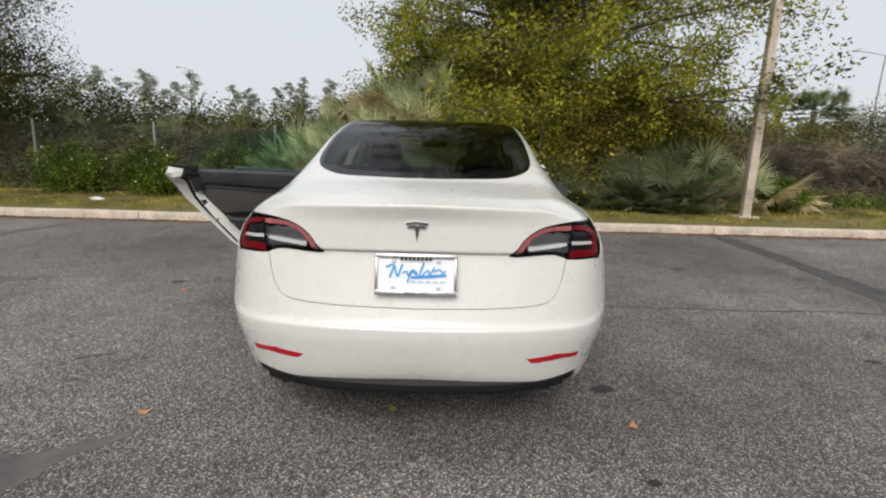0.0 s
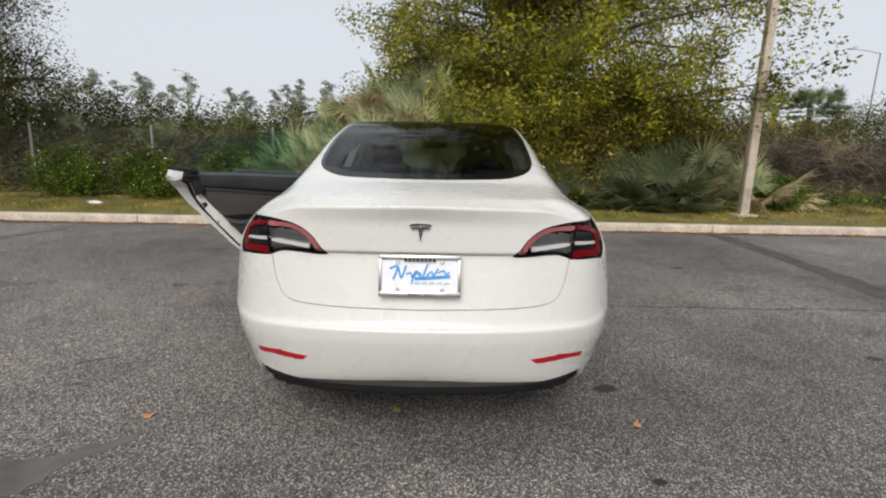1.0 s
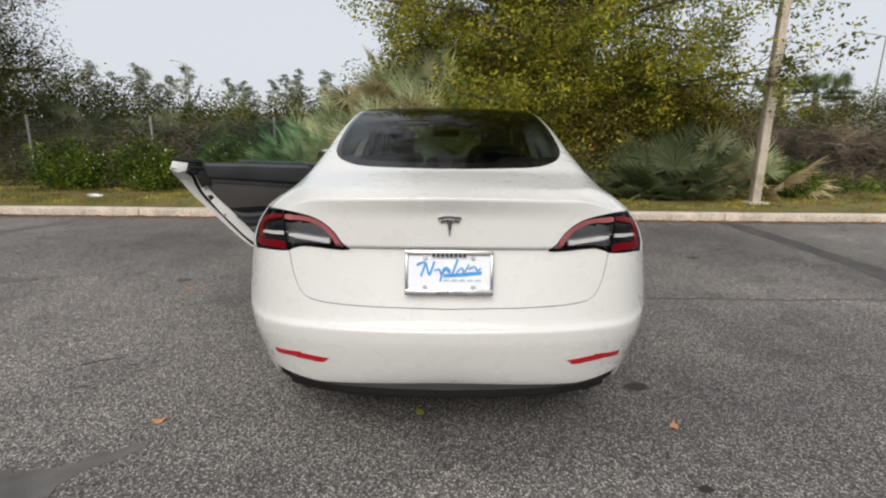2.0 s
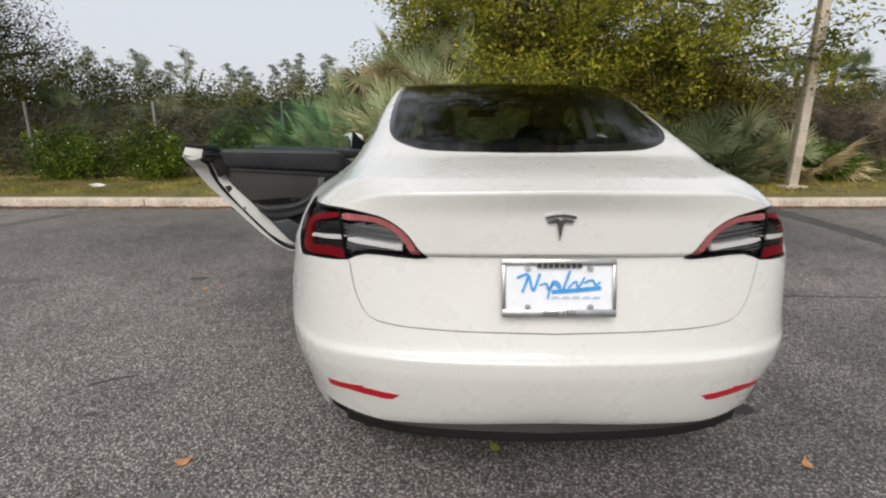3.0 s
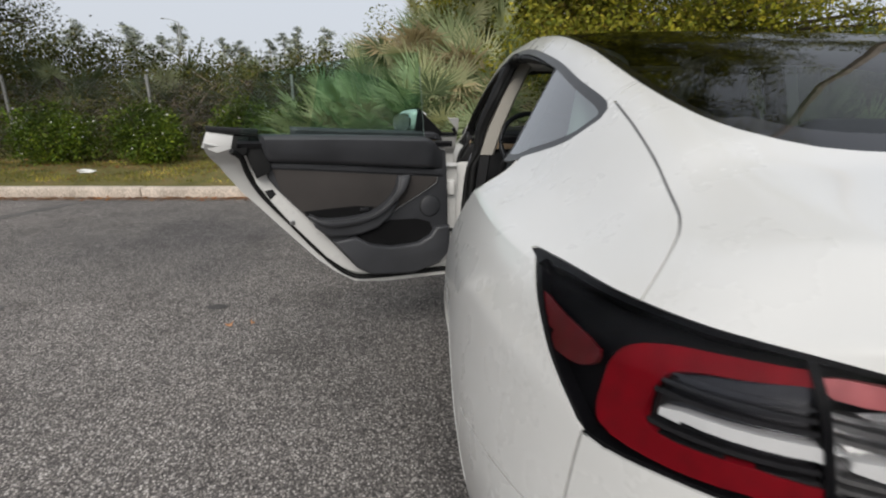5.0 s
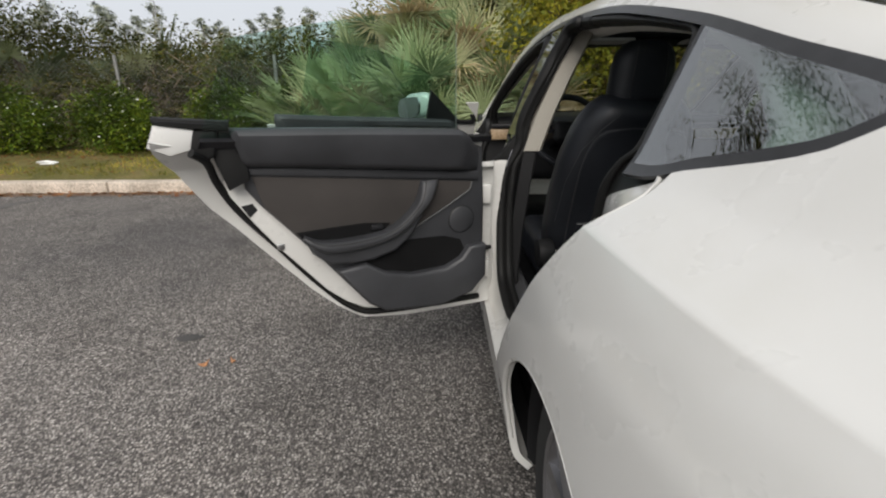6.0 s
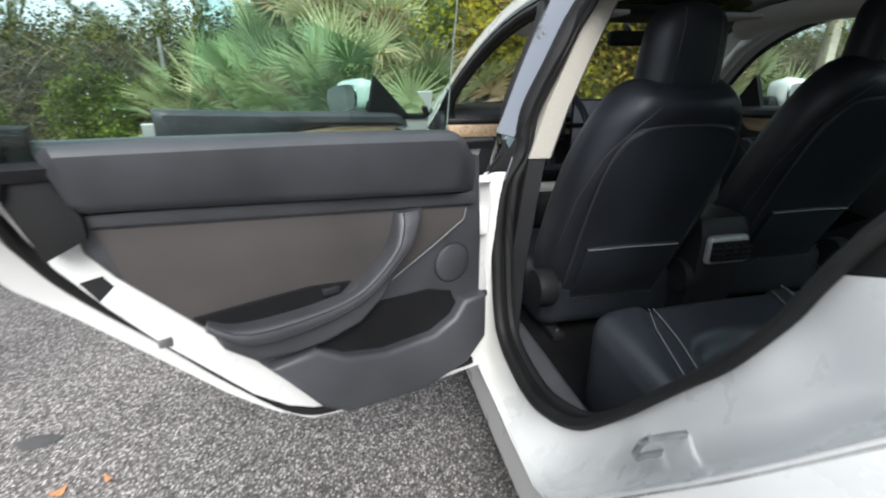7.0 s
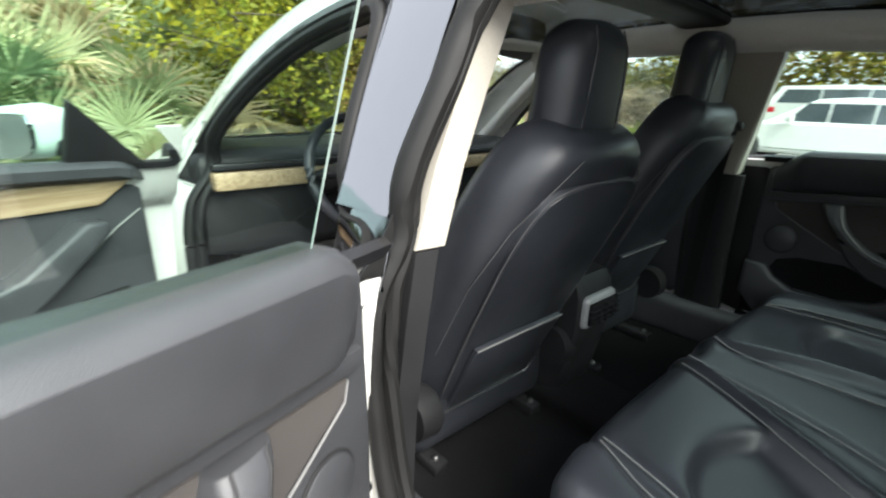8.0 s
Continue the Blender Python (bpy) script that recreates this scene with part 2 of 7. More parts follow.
def make_wood(name="pale_wood"):
    m, nt, b = node_mat(name, 0.45)
    tc, mp, w = nt.nodes.new("ShaderNodeTexCoord"), nt.nodes.new("ShaderNodeMapping"), nt.nodes.new("ShaderNodeTexNoise")
    mp.inputs["Scale"].default_value = (90, 6, 110)
    w.inputs["Scale"].default_value, w.inputs["Detail"].default_value = 1.0, 6
    nt.links.new(tc.outputs["Object"], mp.inputs[0])
    nt.links.new(mp.outputs[0], w.inputs["Vector"])
    nt.links.new(ramp(nt, w.outputs[0], [(0.25, (0.22, 0.14, 0.075)), (0.6, (0.40, 0.29, 0.18)), (0.8, (0.50, 0.38, 0.25))]).outputs[0], b.inputs["Base Color"])
    return m


PAINT = make_paint()
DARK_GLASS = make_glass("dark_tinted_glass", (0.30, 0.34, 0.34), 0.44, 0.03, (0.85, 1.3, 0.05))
SIDE_GLASS = make_glass("green_tinted_glass", (0.66, 0.83, 0.77), 1.0, 0.05)
QUARTER_GLASS = make_glass("smoked_quarter_glass", (0.46, 0.57, 0.54), 1.0, 0.21)
ROOF_GLASS = make_glass("smoked_roof_glass", (0.025, 0.028, 0.028), 1.0, 0.045)
CLEAR = make_glass("clear_lens", (0.95, 0.95, 0.95), 0.8, 0.010, edge=0.13)
SEAM = simple("seam_shadow_rubber", (0.22, 0.22, 0.22), 0.7)
RUBBER = make_leather("black_rubber_seal", (0.008, 0.008, 0.008), 0.6, 300, 0.1)
SATIN = simple("satin_black_trim", (0.018, 0.018, 0.02), 0.34, 0.0, 0.2)
TRIM = simple("grey_black_window_trim", (0.035, 0.035, 0.037), 0.3, 0.3, 0.15)
GLOSS = simple("gloss_black_panel", (0.004, 0.004, 0.006), 0.08, 0.0, 0.1)
PLASTIC = make_leather("black_grained_plastic", (0.014, 0.014, 0.015), 0.55, 900, 0.25)
PANEL = make_leather("charcoal_soft_panel", (0.038, 0.039, 0.043), 0.42, 1100, 0.3)
LEATHER = make_leather("black_seat_leather", (0.021, 0.023, 0.028), 0.36, 700, 0.28)
STITCH = simple("grey_stitching", (0.15, 0.15, 0.15), 0.7)
SUEDE = make_leather("taupe_suede_insert", (0.043, 0.038, 0.0355), 0.92, 1500, 0.3)
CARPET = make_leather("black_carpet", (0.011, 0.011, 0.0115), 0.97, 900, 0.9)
LINER = simple("pale_grey_headliner", (0.62, 0.61, 0.575), 0.95, 0, 0.06, 300, 0.15)
CREAM = simple("cream_pillar_trim", (0.33, 0.31, 0.27), 0.75, 0, 0.05, 200, 0.08)
CHROME = simple("chrome", (0.78, 0.78, 0.79), 0.09, 1.0, 0.05)
DARK_CHROME = simple("dark_chrome", (0.30, 0.30, 0.31), 0.12, 1.0, 0.05)
STEEL = simple("brushed_steel", (0.5, 0.5, 0.5), 0.32, 1.0, 0.15)
SMOKE = simple("smoked_lamp_bowl", (0.05, 0.05, 0.055), 0.2, 0.8, 0.2, 90)
MARKER_RED = simple("dark_red_marker", (0.06, 0.001, 0.003), 0.35, 0.0, 0.2, 40)
RED = simple("red_lamp_plastic", (0.145, 0.0008, 0.005), 0.5, 0.0, 0.2, 40)
PINK = simple("pale_red_lamp_plastic", (0.34, 0.105, 0.11), 0.3, 0.0, 0.2, 40)
WOOD = make_wood()
TYRE = make_leather("tyre_rubber", (0.018, 0.018, 0.018), 0.85, 120, 0.3)
RIM = simple("grey_alloy", (0.28, 0.28, 0.29), 0.35, 0.9, 0.1)
PLATE = simple("white_plate_card", (0.72, 0.74, 0.78), 0.35, 0, 0.04)
INK = simple("blue_ink", (0.03, 0.27, 0.62), 0.5)
INK_GREY = simple("grey_ink", (0.42, 0.52, 0.63), 0.6)
INK_BLACK = simple("black_ink", (0.012, 0.012, 0.012), 0.4)
PILLAR = simple("mirror_black_pillar", (0.16, 0.16, 0.168), 0.04, 1.0, 0.01)
VENT = simple("silver_plastic", (0.30, 0.30, 0.30), 0.4, 0.3, 0.08)
BAR = simple("bright_reflector", (0.92, 0.92, 0.92), 0.14, 0.5, 0.05)
SCREEN = simple("pale_screen", (0.45, 0.45, 0.5), 0.15, 0, 0.1)

GLASS_EDGE = simple("ground_glass_edge", (0.30, 0.38, 0.35), 0.4, 0.0, 0.1)
LAMP_BLACK = simple("matt_black_plastic", (0.0022, 0.0022, 0.003), 0.45, 0.0, 0.1)
LAMP_GREY = simple("grey_lamp_bowl", (0.25, 0.25, 0.255), 0.26, 0.85, 0.2, 90)
REFLEX = simple("red_reflex", (0.42, 0.005, 0.016), 0.3, 0.0, 0.1)
for dull in (LAMP_BLACK, RED, PINK, SMOKE):
    dull.node_tree.nodes["Principled BSDF"].inputs["Specular IOR Level"].default_value = 0.12
for black in (RUBBER, PLASTIC, SATIN, GLOSS):
    black.node_tree.nodes["Principled BSDF"].inputs["Specular IOR Level"].default_value = 0.28
CARPET.node_tree.nodes["Principled BSDF"].inputs["Specular IOR Level"].default_value = 0.05
LEATHER.node_tree.nodes["Principled BSDF"].inputs["Specular IOR Level"].default_value = 0.5
PANEL.node_tree.nodes["Principled BSDF"].inputs["Specular IOR Level"].default_value = 0.5
PIPING = simple("dark_grey_piping", (0.07, 0.07, 0.072), 0.6)
SILL = make_leather("grey_sill_plastic", (0.06, 0.061, 0.066), 0.5, 900, 0.3)
# ---- the car's outer skin: x to its right, y ahead from the rear bumper, z up ----
PLAN = catmull([(0, 0), (0.30, 0.018), (0.52, 0.06), (0.70, 0.15), (0.803, 0.28), (0.866, 0.45), (0.911, 0.68), (0.929, 0.95), (0.9295, 1.3), (0.918, 1.9),
                (0.912, 2.4), (0.915, 3.0), (0.922, 3.6), (0.92, 3.85), (0.90, 4.15), (0.84, 4.38), (0.70, 4.55), (0.45, 4.65), (0, 4.694)], 241)
STATIONS = [(0, 0), (0.46, 0.045), (0.70, 0.15), (0.88, 0.5), (0.922, 0.98), (0.915, 2.0), (0.92, 3.85), (0.70, 4.55), (0, 4.694)]
INSET = [(0.13, 0.075, 0.036, 0.003, 0.0, 0.020, 0.095, 0.078, 0.078, 0.045),
         (0.13, 0.07, 0.034, 0.003, 0.0, 0.018, 0.068, 0.058, 0.06, 0.052),
         (0.15, 0.09, 0.048, 0.006, 0.0, 0.010, 0.03, 0.034, 0.045, 0.075),
         (0.11, 0.065, 0.030, 0.006, 0.001, 0.005, 0.032, 0.044, 0.066, 0.092),
         (0.08, 0.05, 0.015, 0.0, 0.0, 0.004, 0.026, 0.040, 0.062, 0.084),
         (0.09, 0.04, 0.03, 0.012, 0.008, 0.01, 0.018, 0.022, 0.035, 0.07),
         (0.08, 0.04, 0.01, 0.0, 0.0, 0.006, 0.03, 0.04, 0.06, 0.11),
         (0.14, 0.06, 0.02, 0.0, 0.0, 0.02, 0.06, 0.08, 0.12, 0.18),
         (0.16, 0.07, 0.02, 0.0, 0.0, 0.015, 0.05, 0.07, 0.10, 0.15)]
LEVEL = [(0.265, 0.325, 0.40, 0.515, 0.553, 0.578, 0.835, 0.856, 0.95, 1.03),
         (0.25, 0.30, 0.39, 0.512, 0.550, 0.575, 0.835, 0.856, 0.945, 1.018),
         (0.22, 0.25, 0.36, 0.495, 0.540, 0.575, 0.82, 0.85, 0.91, 0.965),
         (0.20, 0.24, 0.36, 0.48, 0.56, 0.64, 0.82, 0.85, 0.898, 0.938),
         (0.19, 0.23, 0.36, 0.48, 0.56, 0.64, 0.80, 0.845, 0.90, 0.946),
         (0.165, 0.20, 0.33, 0.45, 0.55, 0.64, 0.78, 0.82, 0.88, 0.915),
         (0.17, 0.21, 0.36, 0.48, 0.55, 0.63, 0.75, 0.78, 0.82, 0.855),
         (0.17, 0.21, 0.30, 0.40, 0.46, 0.54, 0.63, 0.66, 0.69, 0.72),
         (0.17, 0.21, 0.30, 0.40, 0.46, 0.54, 0.62, 0.645, 0.67, 0.70)]
CENTRE = ((0.04, 0.2, 0.35, 0.445, 0.49, 0.6, 0.7, 0.8, 1.0, 1.2, 1.6, 2.0, 2.3, 2.7, 3.0, 3.3, 3.7, 3.9, 4.3, 4.55, 4.69),
          (1.03, 1.065, 1.085, 1.097, 1.112, 1.153, 1.190, 1.225, 1.284, 1.335, 1.405, 1.438, 1.443, 1.425, 1.36, 1.21, 1.0, 0.955, 0.86, 0.75, 0.70))
RAIL = ((0, 0.3, 0.46, 0.56, 0.8, 1.2, 1.6, 2.0, 2.4, 2.7, 3.0, 3.4, 3.7, 4.0, 4.4, 4.69),
        (0.52, 0.54, 0.55, 0.553, 0.552, 0.556, 0.566, 0.572, 0.578, 0.584, 0.613, 0.682, 0.735, 0.70, 0.66, 0.6),
        (1.02, 1.06, 1.09, 1.126, 1.203, 1.318, 1.391, 1.421, 1.421, 1.402, 1.322, 1.095, 0.96, 0.91, 0.80, 0.70))
BELT = ((0, 0.3, 0.56, 0.8, 1.2, 1.6, 2.0, 3.0, 3.5, 3.8, 4.3, 4.69),
        (0.66, 0.665, 0.675, 0.70, 0.75, 0.78, 0.79, 0.80, 0.78, 0.78, 0.74, 0.6),
        (1.0, 1.005, 1.02, 1.03, 1.025, 1.0, 0.98, 0.955, 0.94, 0.90, 0.79, 0.69))


def deck_height(x, y):
    """Height of roof, glass, deck and bonnet over the plan."""
    zc, xr, zr = hermite(*CENTRE, y), hermite(RAIL[0], RAIL[1], y), hermite(RAIL[0], RAIL[2], y)
    xb, zb = hermite(BELT[0], BELT[1], y), hermite(BELT[0], BELT[2], y)

    def raw(x):
        x = np.abs(x)
        t = np.clip((x - xr) / (xb - xr), 0, 1)
        return np.where(x < xr, zc - (zc - zr) * (x / xr) ** 2.4, zr + (zb - zr) * t ** 1.12 - 0.9 * np.clip(x - xb, 0, 1))

    return sum(raw(x + d) for d in (-0.03, -0.015, 0, 0.015, 0.03)) / 5


def car_skin():
    """Both halves, welded down the middle."""
    tangent = np.gradient(PLAN, axis=0)
    normal = np.stack([tangent[:, 1], -tangent[:, 0]], 1)
    normal /= np.linalg.norm(normal, axis=1)[:, None]
    normal[0], normal[-1] = (0, -1), (0, 1)
    n = len(PLAN)
    keys = [int(np.argmin(np.linalg.norm(PLAN - np.array(s), axis=1))) for s in STATIONS]
    inset = hermite(keys, np.array(INSET), np.arange(n))
    level = hermite(keys, np.array(LEVEL), np.arange(n))
    rows = np.linspace(0, 9, 64)
    verts, faces = [], []
    lower = []
    for i in range(n):
        a, z = hermite(range(10), inset[i], rows), hermite(range(10), level[i], rows)
        lower.append([(*(PLAN[i] - normal[i] * d), h) for d, h in zip(a, z)])
    lower = np.array(lower)
    lower[0, :, 0] = lower[-1, :, 0] = 0
    ring = lower[:, -1]
    steps = 60
    w = np.linspace(0, 1, steps + 1)
    goal = ring[:, 1] + 0.27 * np.exp(-ring[:, 1] / 0.25) - 0.3 * np.exp(-(4.694 - ring[:, 1]) / 0.3)
    x = ring[:, :1] * (1 - w)
    y = ring[:, 1:2] * (1 - w ** 0.8) + goal[:, None] * w ** 0.8
    z = deck_height(x.ravel(), y.ravel()).reshape(x.shape)
    z = z + (ring[:, 2:3] - z[:, :1]) * np.clip(1 - w * ring[:, :1].clip(0.35) / 0.12, 0, 1) ** 1.5
    upper = np.stack([x, y, z], 2)
    grid = np.concatenate([lower, upper[:, 1:]], 1)
    rows = grid.shape[1]
    v = grid.reshape(-1, 3)
    for i in range(n - 1):
        for j in range(rows - 1):
            a, b, c, d = i * rows + j, (i + 1) * rows + j, (i + 1) * rows + j + 1, i * rows + j + 1
            faces.append((a, b, c, d))
    both = np.vstack([v, v * (-1, 1, 1)])
    m = len(v)
    twin = np.arange(m) + m
    twin[np.abs(v[:, 0]) < 1e-6] = np.arange(m)[np.abs(v[:, 0]) < 1e-6]
    faces += [tuple(int(twin[k]) for k in reversed(f)) for f in faces]
    return Skin(both, faces)

# ---- the white saloon: skin cut into its panels ----
def poly(*pts):
    return np.array(pts, float)


def polyline(pts, n=40):
    return catmull(pts, n)


LAMP_OUT = catmull([(0.785, 0.949), (0.778, 0.949), (0.735, 0.957), (0.686, 0.964), (0.609, 0.968), (0.545, 0.963), (0.490, 0.952), (0.448, 0.932), (0.412, 0.902), (0.386, 0.865), (0.358, 0.832), (0.434, 0.833),
                    (0.484, 0.837), (0.535, 0.839), (0.571, 0.831), (0.592, 0.821), (0.650, 0.818), (0.710, 0.814), (0.768, 0.803), (0.781, 0.822), (0.791, 0.843), (0.798, 0.866), (0.799, 0.900), (0.792, 0.930)], 110, True)
BAND_OUTER = catmull([(0.600, 0.834), (0.657, 0.829), (0.720, 0.822), (0.757, 0.822), (0.763, 0.838), (0.758, 0.868), (0.749, 0.900), (0.730, 0.925), (0.690, 0.944), (0.622, 0.955), (0.600, 0.956)], 70, True)
HOLE_OUTER = catmull([(0.590, 0.860), (0.660, 0.856), (0.716, 0.851), (0.728, 0.858), (0.727, 0.880), (0.719, 0.903), (0.703, 0.922), (0.660, 0.934), (0.590, 0.939)], 60, True)
BAND_INNER = catmull([(0.605, 0.954), (0.522, 0.950), (0.477, 0.941), (0.436, 0.920), (0.408, 0.886), (0.384, 0.845), (0.400, 0.840), (0.410, 0.849), (0.425, 0.876), (0.450, 0.906), (0.496, 0.929), (0.545, 0.936), (0.605, 0.936)], 90, True)
BAR_OUTER = catmull([(0.712, 0.884), (0.711, 0.875), (0.66, 0.876), (0.603, 0.880), (0.603, 0.892), (0.66, 0.889)], 40, True)
BAR_INNER = poly((0.592, 0.890), (0.592, 0.874), (0.52, 0.866), (0.428, 0.855), (0.444, 0.872), (0.52, 0.882))
GAP = polyline([(0, 0.632), (0.105, 0.633), (0.314, 0.636), (0.472, 0.645), (0.537, 0.667), (0.571, 0.733), (0.585, 0.815), (0.593, 0.83)], 40)
TRUNK_REAR = np.vstack([GAP, [(0.62, 0.90), (0.72, 0.95), (0.72, 1.2), (-0.72, 1.2), (-0.72, 0.95), (-0.62, 0.90)], GAP[::-1][:-1] * (-1, 1)])
SEAM_TOP = polyline([(0.718, 0.303), (0.686, 0.328), (0.655, 0.361), (0.635, 0.394), (0.622, 0.439), (0.603, 0.557), (0.591, 0.694), (0.585, 0.83)], 40)
TRUNK_TOP = np.vstack([SEAM_TOP, [(0.4, 0.835), (-0.4, 0.835)], SEAM_TOP[::-1] * (-1, 1), [(-0.72, 0.2), (-0.6, -0.1), (0.6, -0.1), (0.72, 0.2)]])
GLASS_SIDE = polyline([(0.0, 0.466), (0.13, 0.469), (0.36, 0.496), (0.455, 0.553), (0.50, 0.617), (0.528, 0.742), (0.540, 1.0), (0.542, 1.4), (0.550, 2.0), (0.556, 2.6), (0.572, 2.95), (0.62, 3.3), (0.69, 3.68), (0.66, 3.73), (0.35, 3.78), (0, 3.79)], 90)
GLASS_TOP = np.vstack([GLASS_SIDE, GLASS_SIDE[1:-1][::-1] * (-1, 1)])
DLO = catmull([(0.822, 1.166), (0.832, 1.125), (0.885, 1.086), (1.045, 1.041), (1.14, 1.018), (1.6, 1.002), (2.1, 0.986), (3.0, 0.962), (3.16, 0.957), (3.245, 0.96), (3.20, 1.025), (3.08, 1.13),
               (2.90, 1.243), (2.68, 1.324), (2.4, 1.368), (2.1, 1.379), (1.716, 1.358), (1.318, 1.293), (1.032, 1.222)], 160, True)
REAR_DOOR = poly((2.10, 0.345), (1.75, 0.35), (1.60, 0.368), (1.52, 0.42), (1.43, 0.51), (1.305, 0.66), (1.20, 0.79), (1.11, 0.91), (1.072, 0.97), (1.058, 1.0), (1.058, 1.07), (2.11, 1.07), (2.115, 0.9))
FRONT_DOOR = poly((3.235, 0.345), (2.118, 0.345), (2.13, 0.9), (2.125, 1.07), (3.235, 1.07), (3.245, 0.95), (3.25, 0.7), (3.245, 0.45))
BUMPER = poly((0.27, 0.84), (0.284, 0.80), (0.284, 0.68), (0.30, 0.655), (0.62, 0.60), (0.66, 0.1), (-0.3, 0.1), (-0.3, 0.84))
REFLECTOR = poly((0.682, 0.410), (0.62, 0.426), (0.56, 0.434), (0.437, 0.426), (0.455, 0.411), (0.470, 0.403), (0.564, 0.406))
DIFFUSER = poly((-0.70, 0.318), (-0.5, 0.303), (0, 0.308), (0.5, 0.303), (0.70, 0.318), (0.72, 0.1), (-0.72, 0.1))
BONNET = poly((-0.70, 3.80), (0.70, 3.80), (0.72, 4.1), (0.60, 4.42), (0.3, 4.53), (-0.3, 4.53), (-0.60, 4.42), (-0.72, 4.1))
HEADLAMP = poly((0.50, 0.665), (0.62, 0.70), (0.74, 0.755), (0.80, 0.77), (0.78, 0.70), (0.70, 0.645), (0.56, 0.63))
ARCHES = [(0.985, 0.32, 0.40, 0.362), (3.853, 0.325, 0.40, 0.362)]


def line_side(a, b):
    """Positive on the front side of the slanted line a-b in (y, z)."""
    (ya, za), (yb, zb) = a, b
    return lambda p: (p[:, 1] - ya) - (yb - ya) * (p[:, 2] - za) / (zb - za)


def fold(p, i, j):
    return np.stack([np.abs(p[:, 0]) if i == 0 else p[:, i], p[:, j]], 1)


lamp_d = lambda p: np.where(p[:, 1] < 0.62, outline_distance(fold(p, 0, 2), LAMP_OUT), 1.0)
guide_outer_d = lambda p: np.where(p[:, 1] < 0.5, np.maximum(outline_distance(fold(p, 0, 2), BAND_OUTER), -outline_distance(fold(p, 0, 2), HOLE_OUTER)), 1.0)
guide_inner_d = lambda p: np.where(p[:, 1] < 0.5, outline_distance(fold(p, 0, 2), BAND_INNER), 1.0)
bowl_d = lambda p: np.where(p[:, 1] < 0.5, np.where(split_d(p) > 0, outline_distance(fold(p, 0, 2), HOLE_OUTER), np.where((p[:, 2] < 0.925) & (np.abs(p[:, 0]) > 0.43), lamp_d(p) + 0.012, 1.0)), 1.0)


def rib_line(p):
    """Height over the reflector bar, along its slant."""
    x = np.abs(p[:, 0])
    return p[:, 2] - np.where(x > 0.597, 0.884 - 0.06 * (x - 0.603), 0.882 - 0.115 * (0.592 - x))


MARKER = catmull([(0.50, 0.915), (0.40, 0.911), (0.312, 0.904), (0.306, 0.880), (0.34, 0.868), (0.40, 0.868), (0.46, 0.874)], 40, True)
marker_d = lambda p: np.where(np.abs(p[:, 0]) > 0.74, outline_distance(fold(p, 1, 2), MARKER), 1.0)
bar_d = lambda p: np.where(p[:, 1] < 0.5, np.minimum(outline_distance(fold(p, 0, 2), BAR_OUTER), outline_distance(fold(p, 0, 2), BAR_INNER)), 1.0)
split_d = lambda p: np.where(p[:, 1] < 0.5, np.abs(p[:, 0]) - (0.594 + 0.14 * (p[:, 2] - 0.822)), 1.0)
trunk_d = lambda p: np.where((p[:, 1] < 0.45) & (p[:, 2] < 0.955), outline_distance(p[:, [0, 2]], TRUNK_REAR), 1.0)
deck_d = lambda p: np.where((p[:, 2] > 0.955) & (p[:, 1] < 0.9), outline_distance(p[:, [0, 1]], TRUNK_TOP), 1.0)
glass_d = lambda p: np.where(p[:, 2] > 0.93, outline_distance(p[:, [0, 1]], GLASS_TOP), 1.0)
dlo_d = lambda p: outline_distance(fold(p, 1, 2), DLO)
rear_door_d = lambda p: outline_distance(fold(p, 1, 2), REAR_DOOR)
front_door_d = lambda p: outline_distance(fold(p, 1, 2), FRONT_DOOR)
bumper_d = lambda p: outline_distance(fold(p, 1, 2), BUMPER)
reflector_d = lambda p: np.where(p[:, 1] < 0.5, outline_distance(fold(p, 0, 2), REFLECTOR), 1.0)
diffuser_d = lambda p: np.where(p[:, 1] < 0.45, outline_distance(p[:, [0, 2]], DIFFUSER), 1.0)
bonnet_d = lambda p: np.where(p[:, 1] > 3.6, outline_distance(p[:, [0, 1]], BONNET), 1.0)
headlamp_d = lambda p: np.where(p[:, 1] > 4.0, outline_distance(fold(p, 0, 2), HEADLAMP), 1.0)
quarter_line = line_side((1.168, 1.02), (1.268, 1.265))
pane_front = line_side((1.926, 1.0), (1.855, 1.30))
pillar_rear = line_side((2.122, 0.97), (2.150, 1.31))
pillar_front = line_side((2.268, 0.95), (2.335, 1.336))
sail_line = line_side((2.94, 0.95), (2.945, 1.23))
sail_top = line_side((3.17, 0.945), (2.96, 1.125))


def arch_d(p):
    out = np.full(len(p), 9.0)
    for cy, cz, a, b in ARCHES:
        out = np.minimum(out, np.hypot((p[:, 1] - cy) / a, (p[:, 2] - cz) / b) * b - b)
    return out


SKIN = car_skin()
Skin.remember(SKIN)
for cutter in (arch_d, glass_d, dlo_d, lamp_d, reflector_d, diffuser_d, headlamp_d,
               lambda p: glass_d(p) + 0.02, lambda p: glass_d(p) + 0.06, lambda p: dlo_d(p) + 0.018):
    SKIN.cut(cutter)
for shape in (rear_door_d, front_door_d, trunk_d, deck_d, bumper_d, bonnet_d):
    for shift in (-0.0018, 0.0018):
        SKIN.cut(lambda p: shape(p) + shift)
side_x = SKIN.v[SKIN.v[:, 2] < 1.42]
side_x = side_x[side_x[:, 0] > 0.45]


def skin_x(y, z):
    """Half width of the skin at a place on its side."""
    d = (side_x[:, 1] - y) ** 2 + (side_x[:, 2] - z) ** 2
    near = np.argsort(d)[:4]
    w = 1 / (d[near] + 1e-6)
    return float((side_x[near, 0] * w).sum() / w.sum())


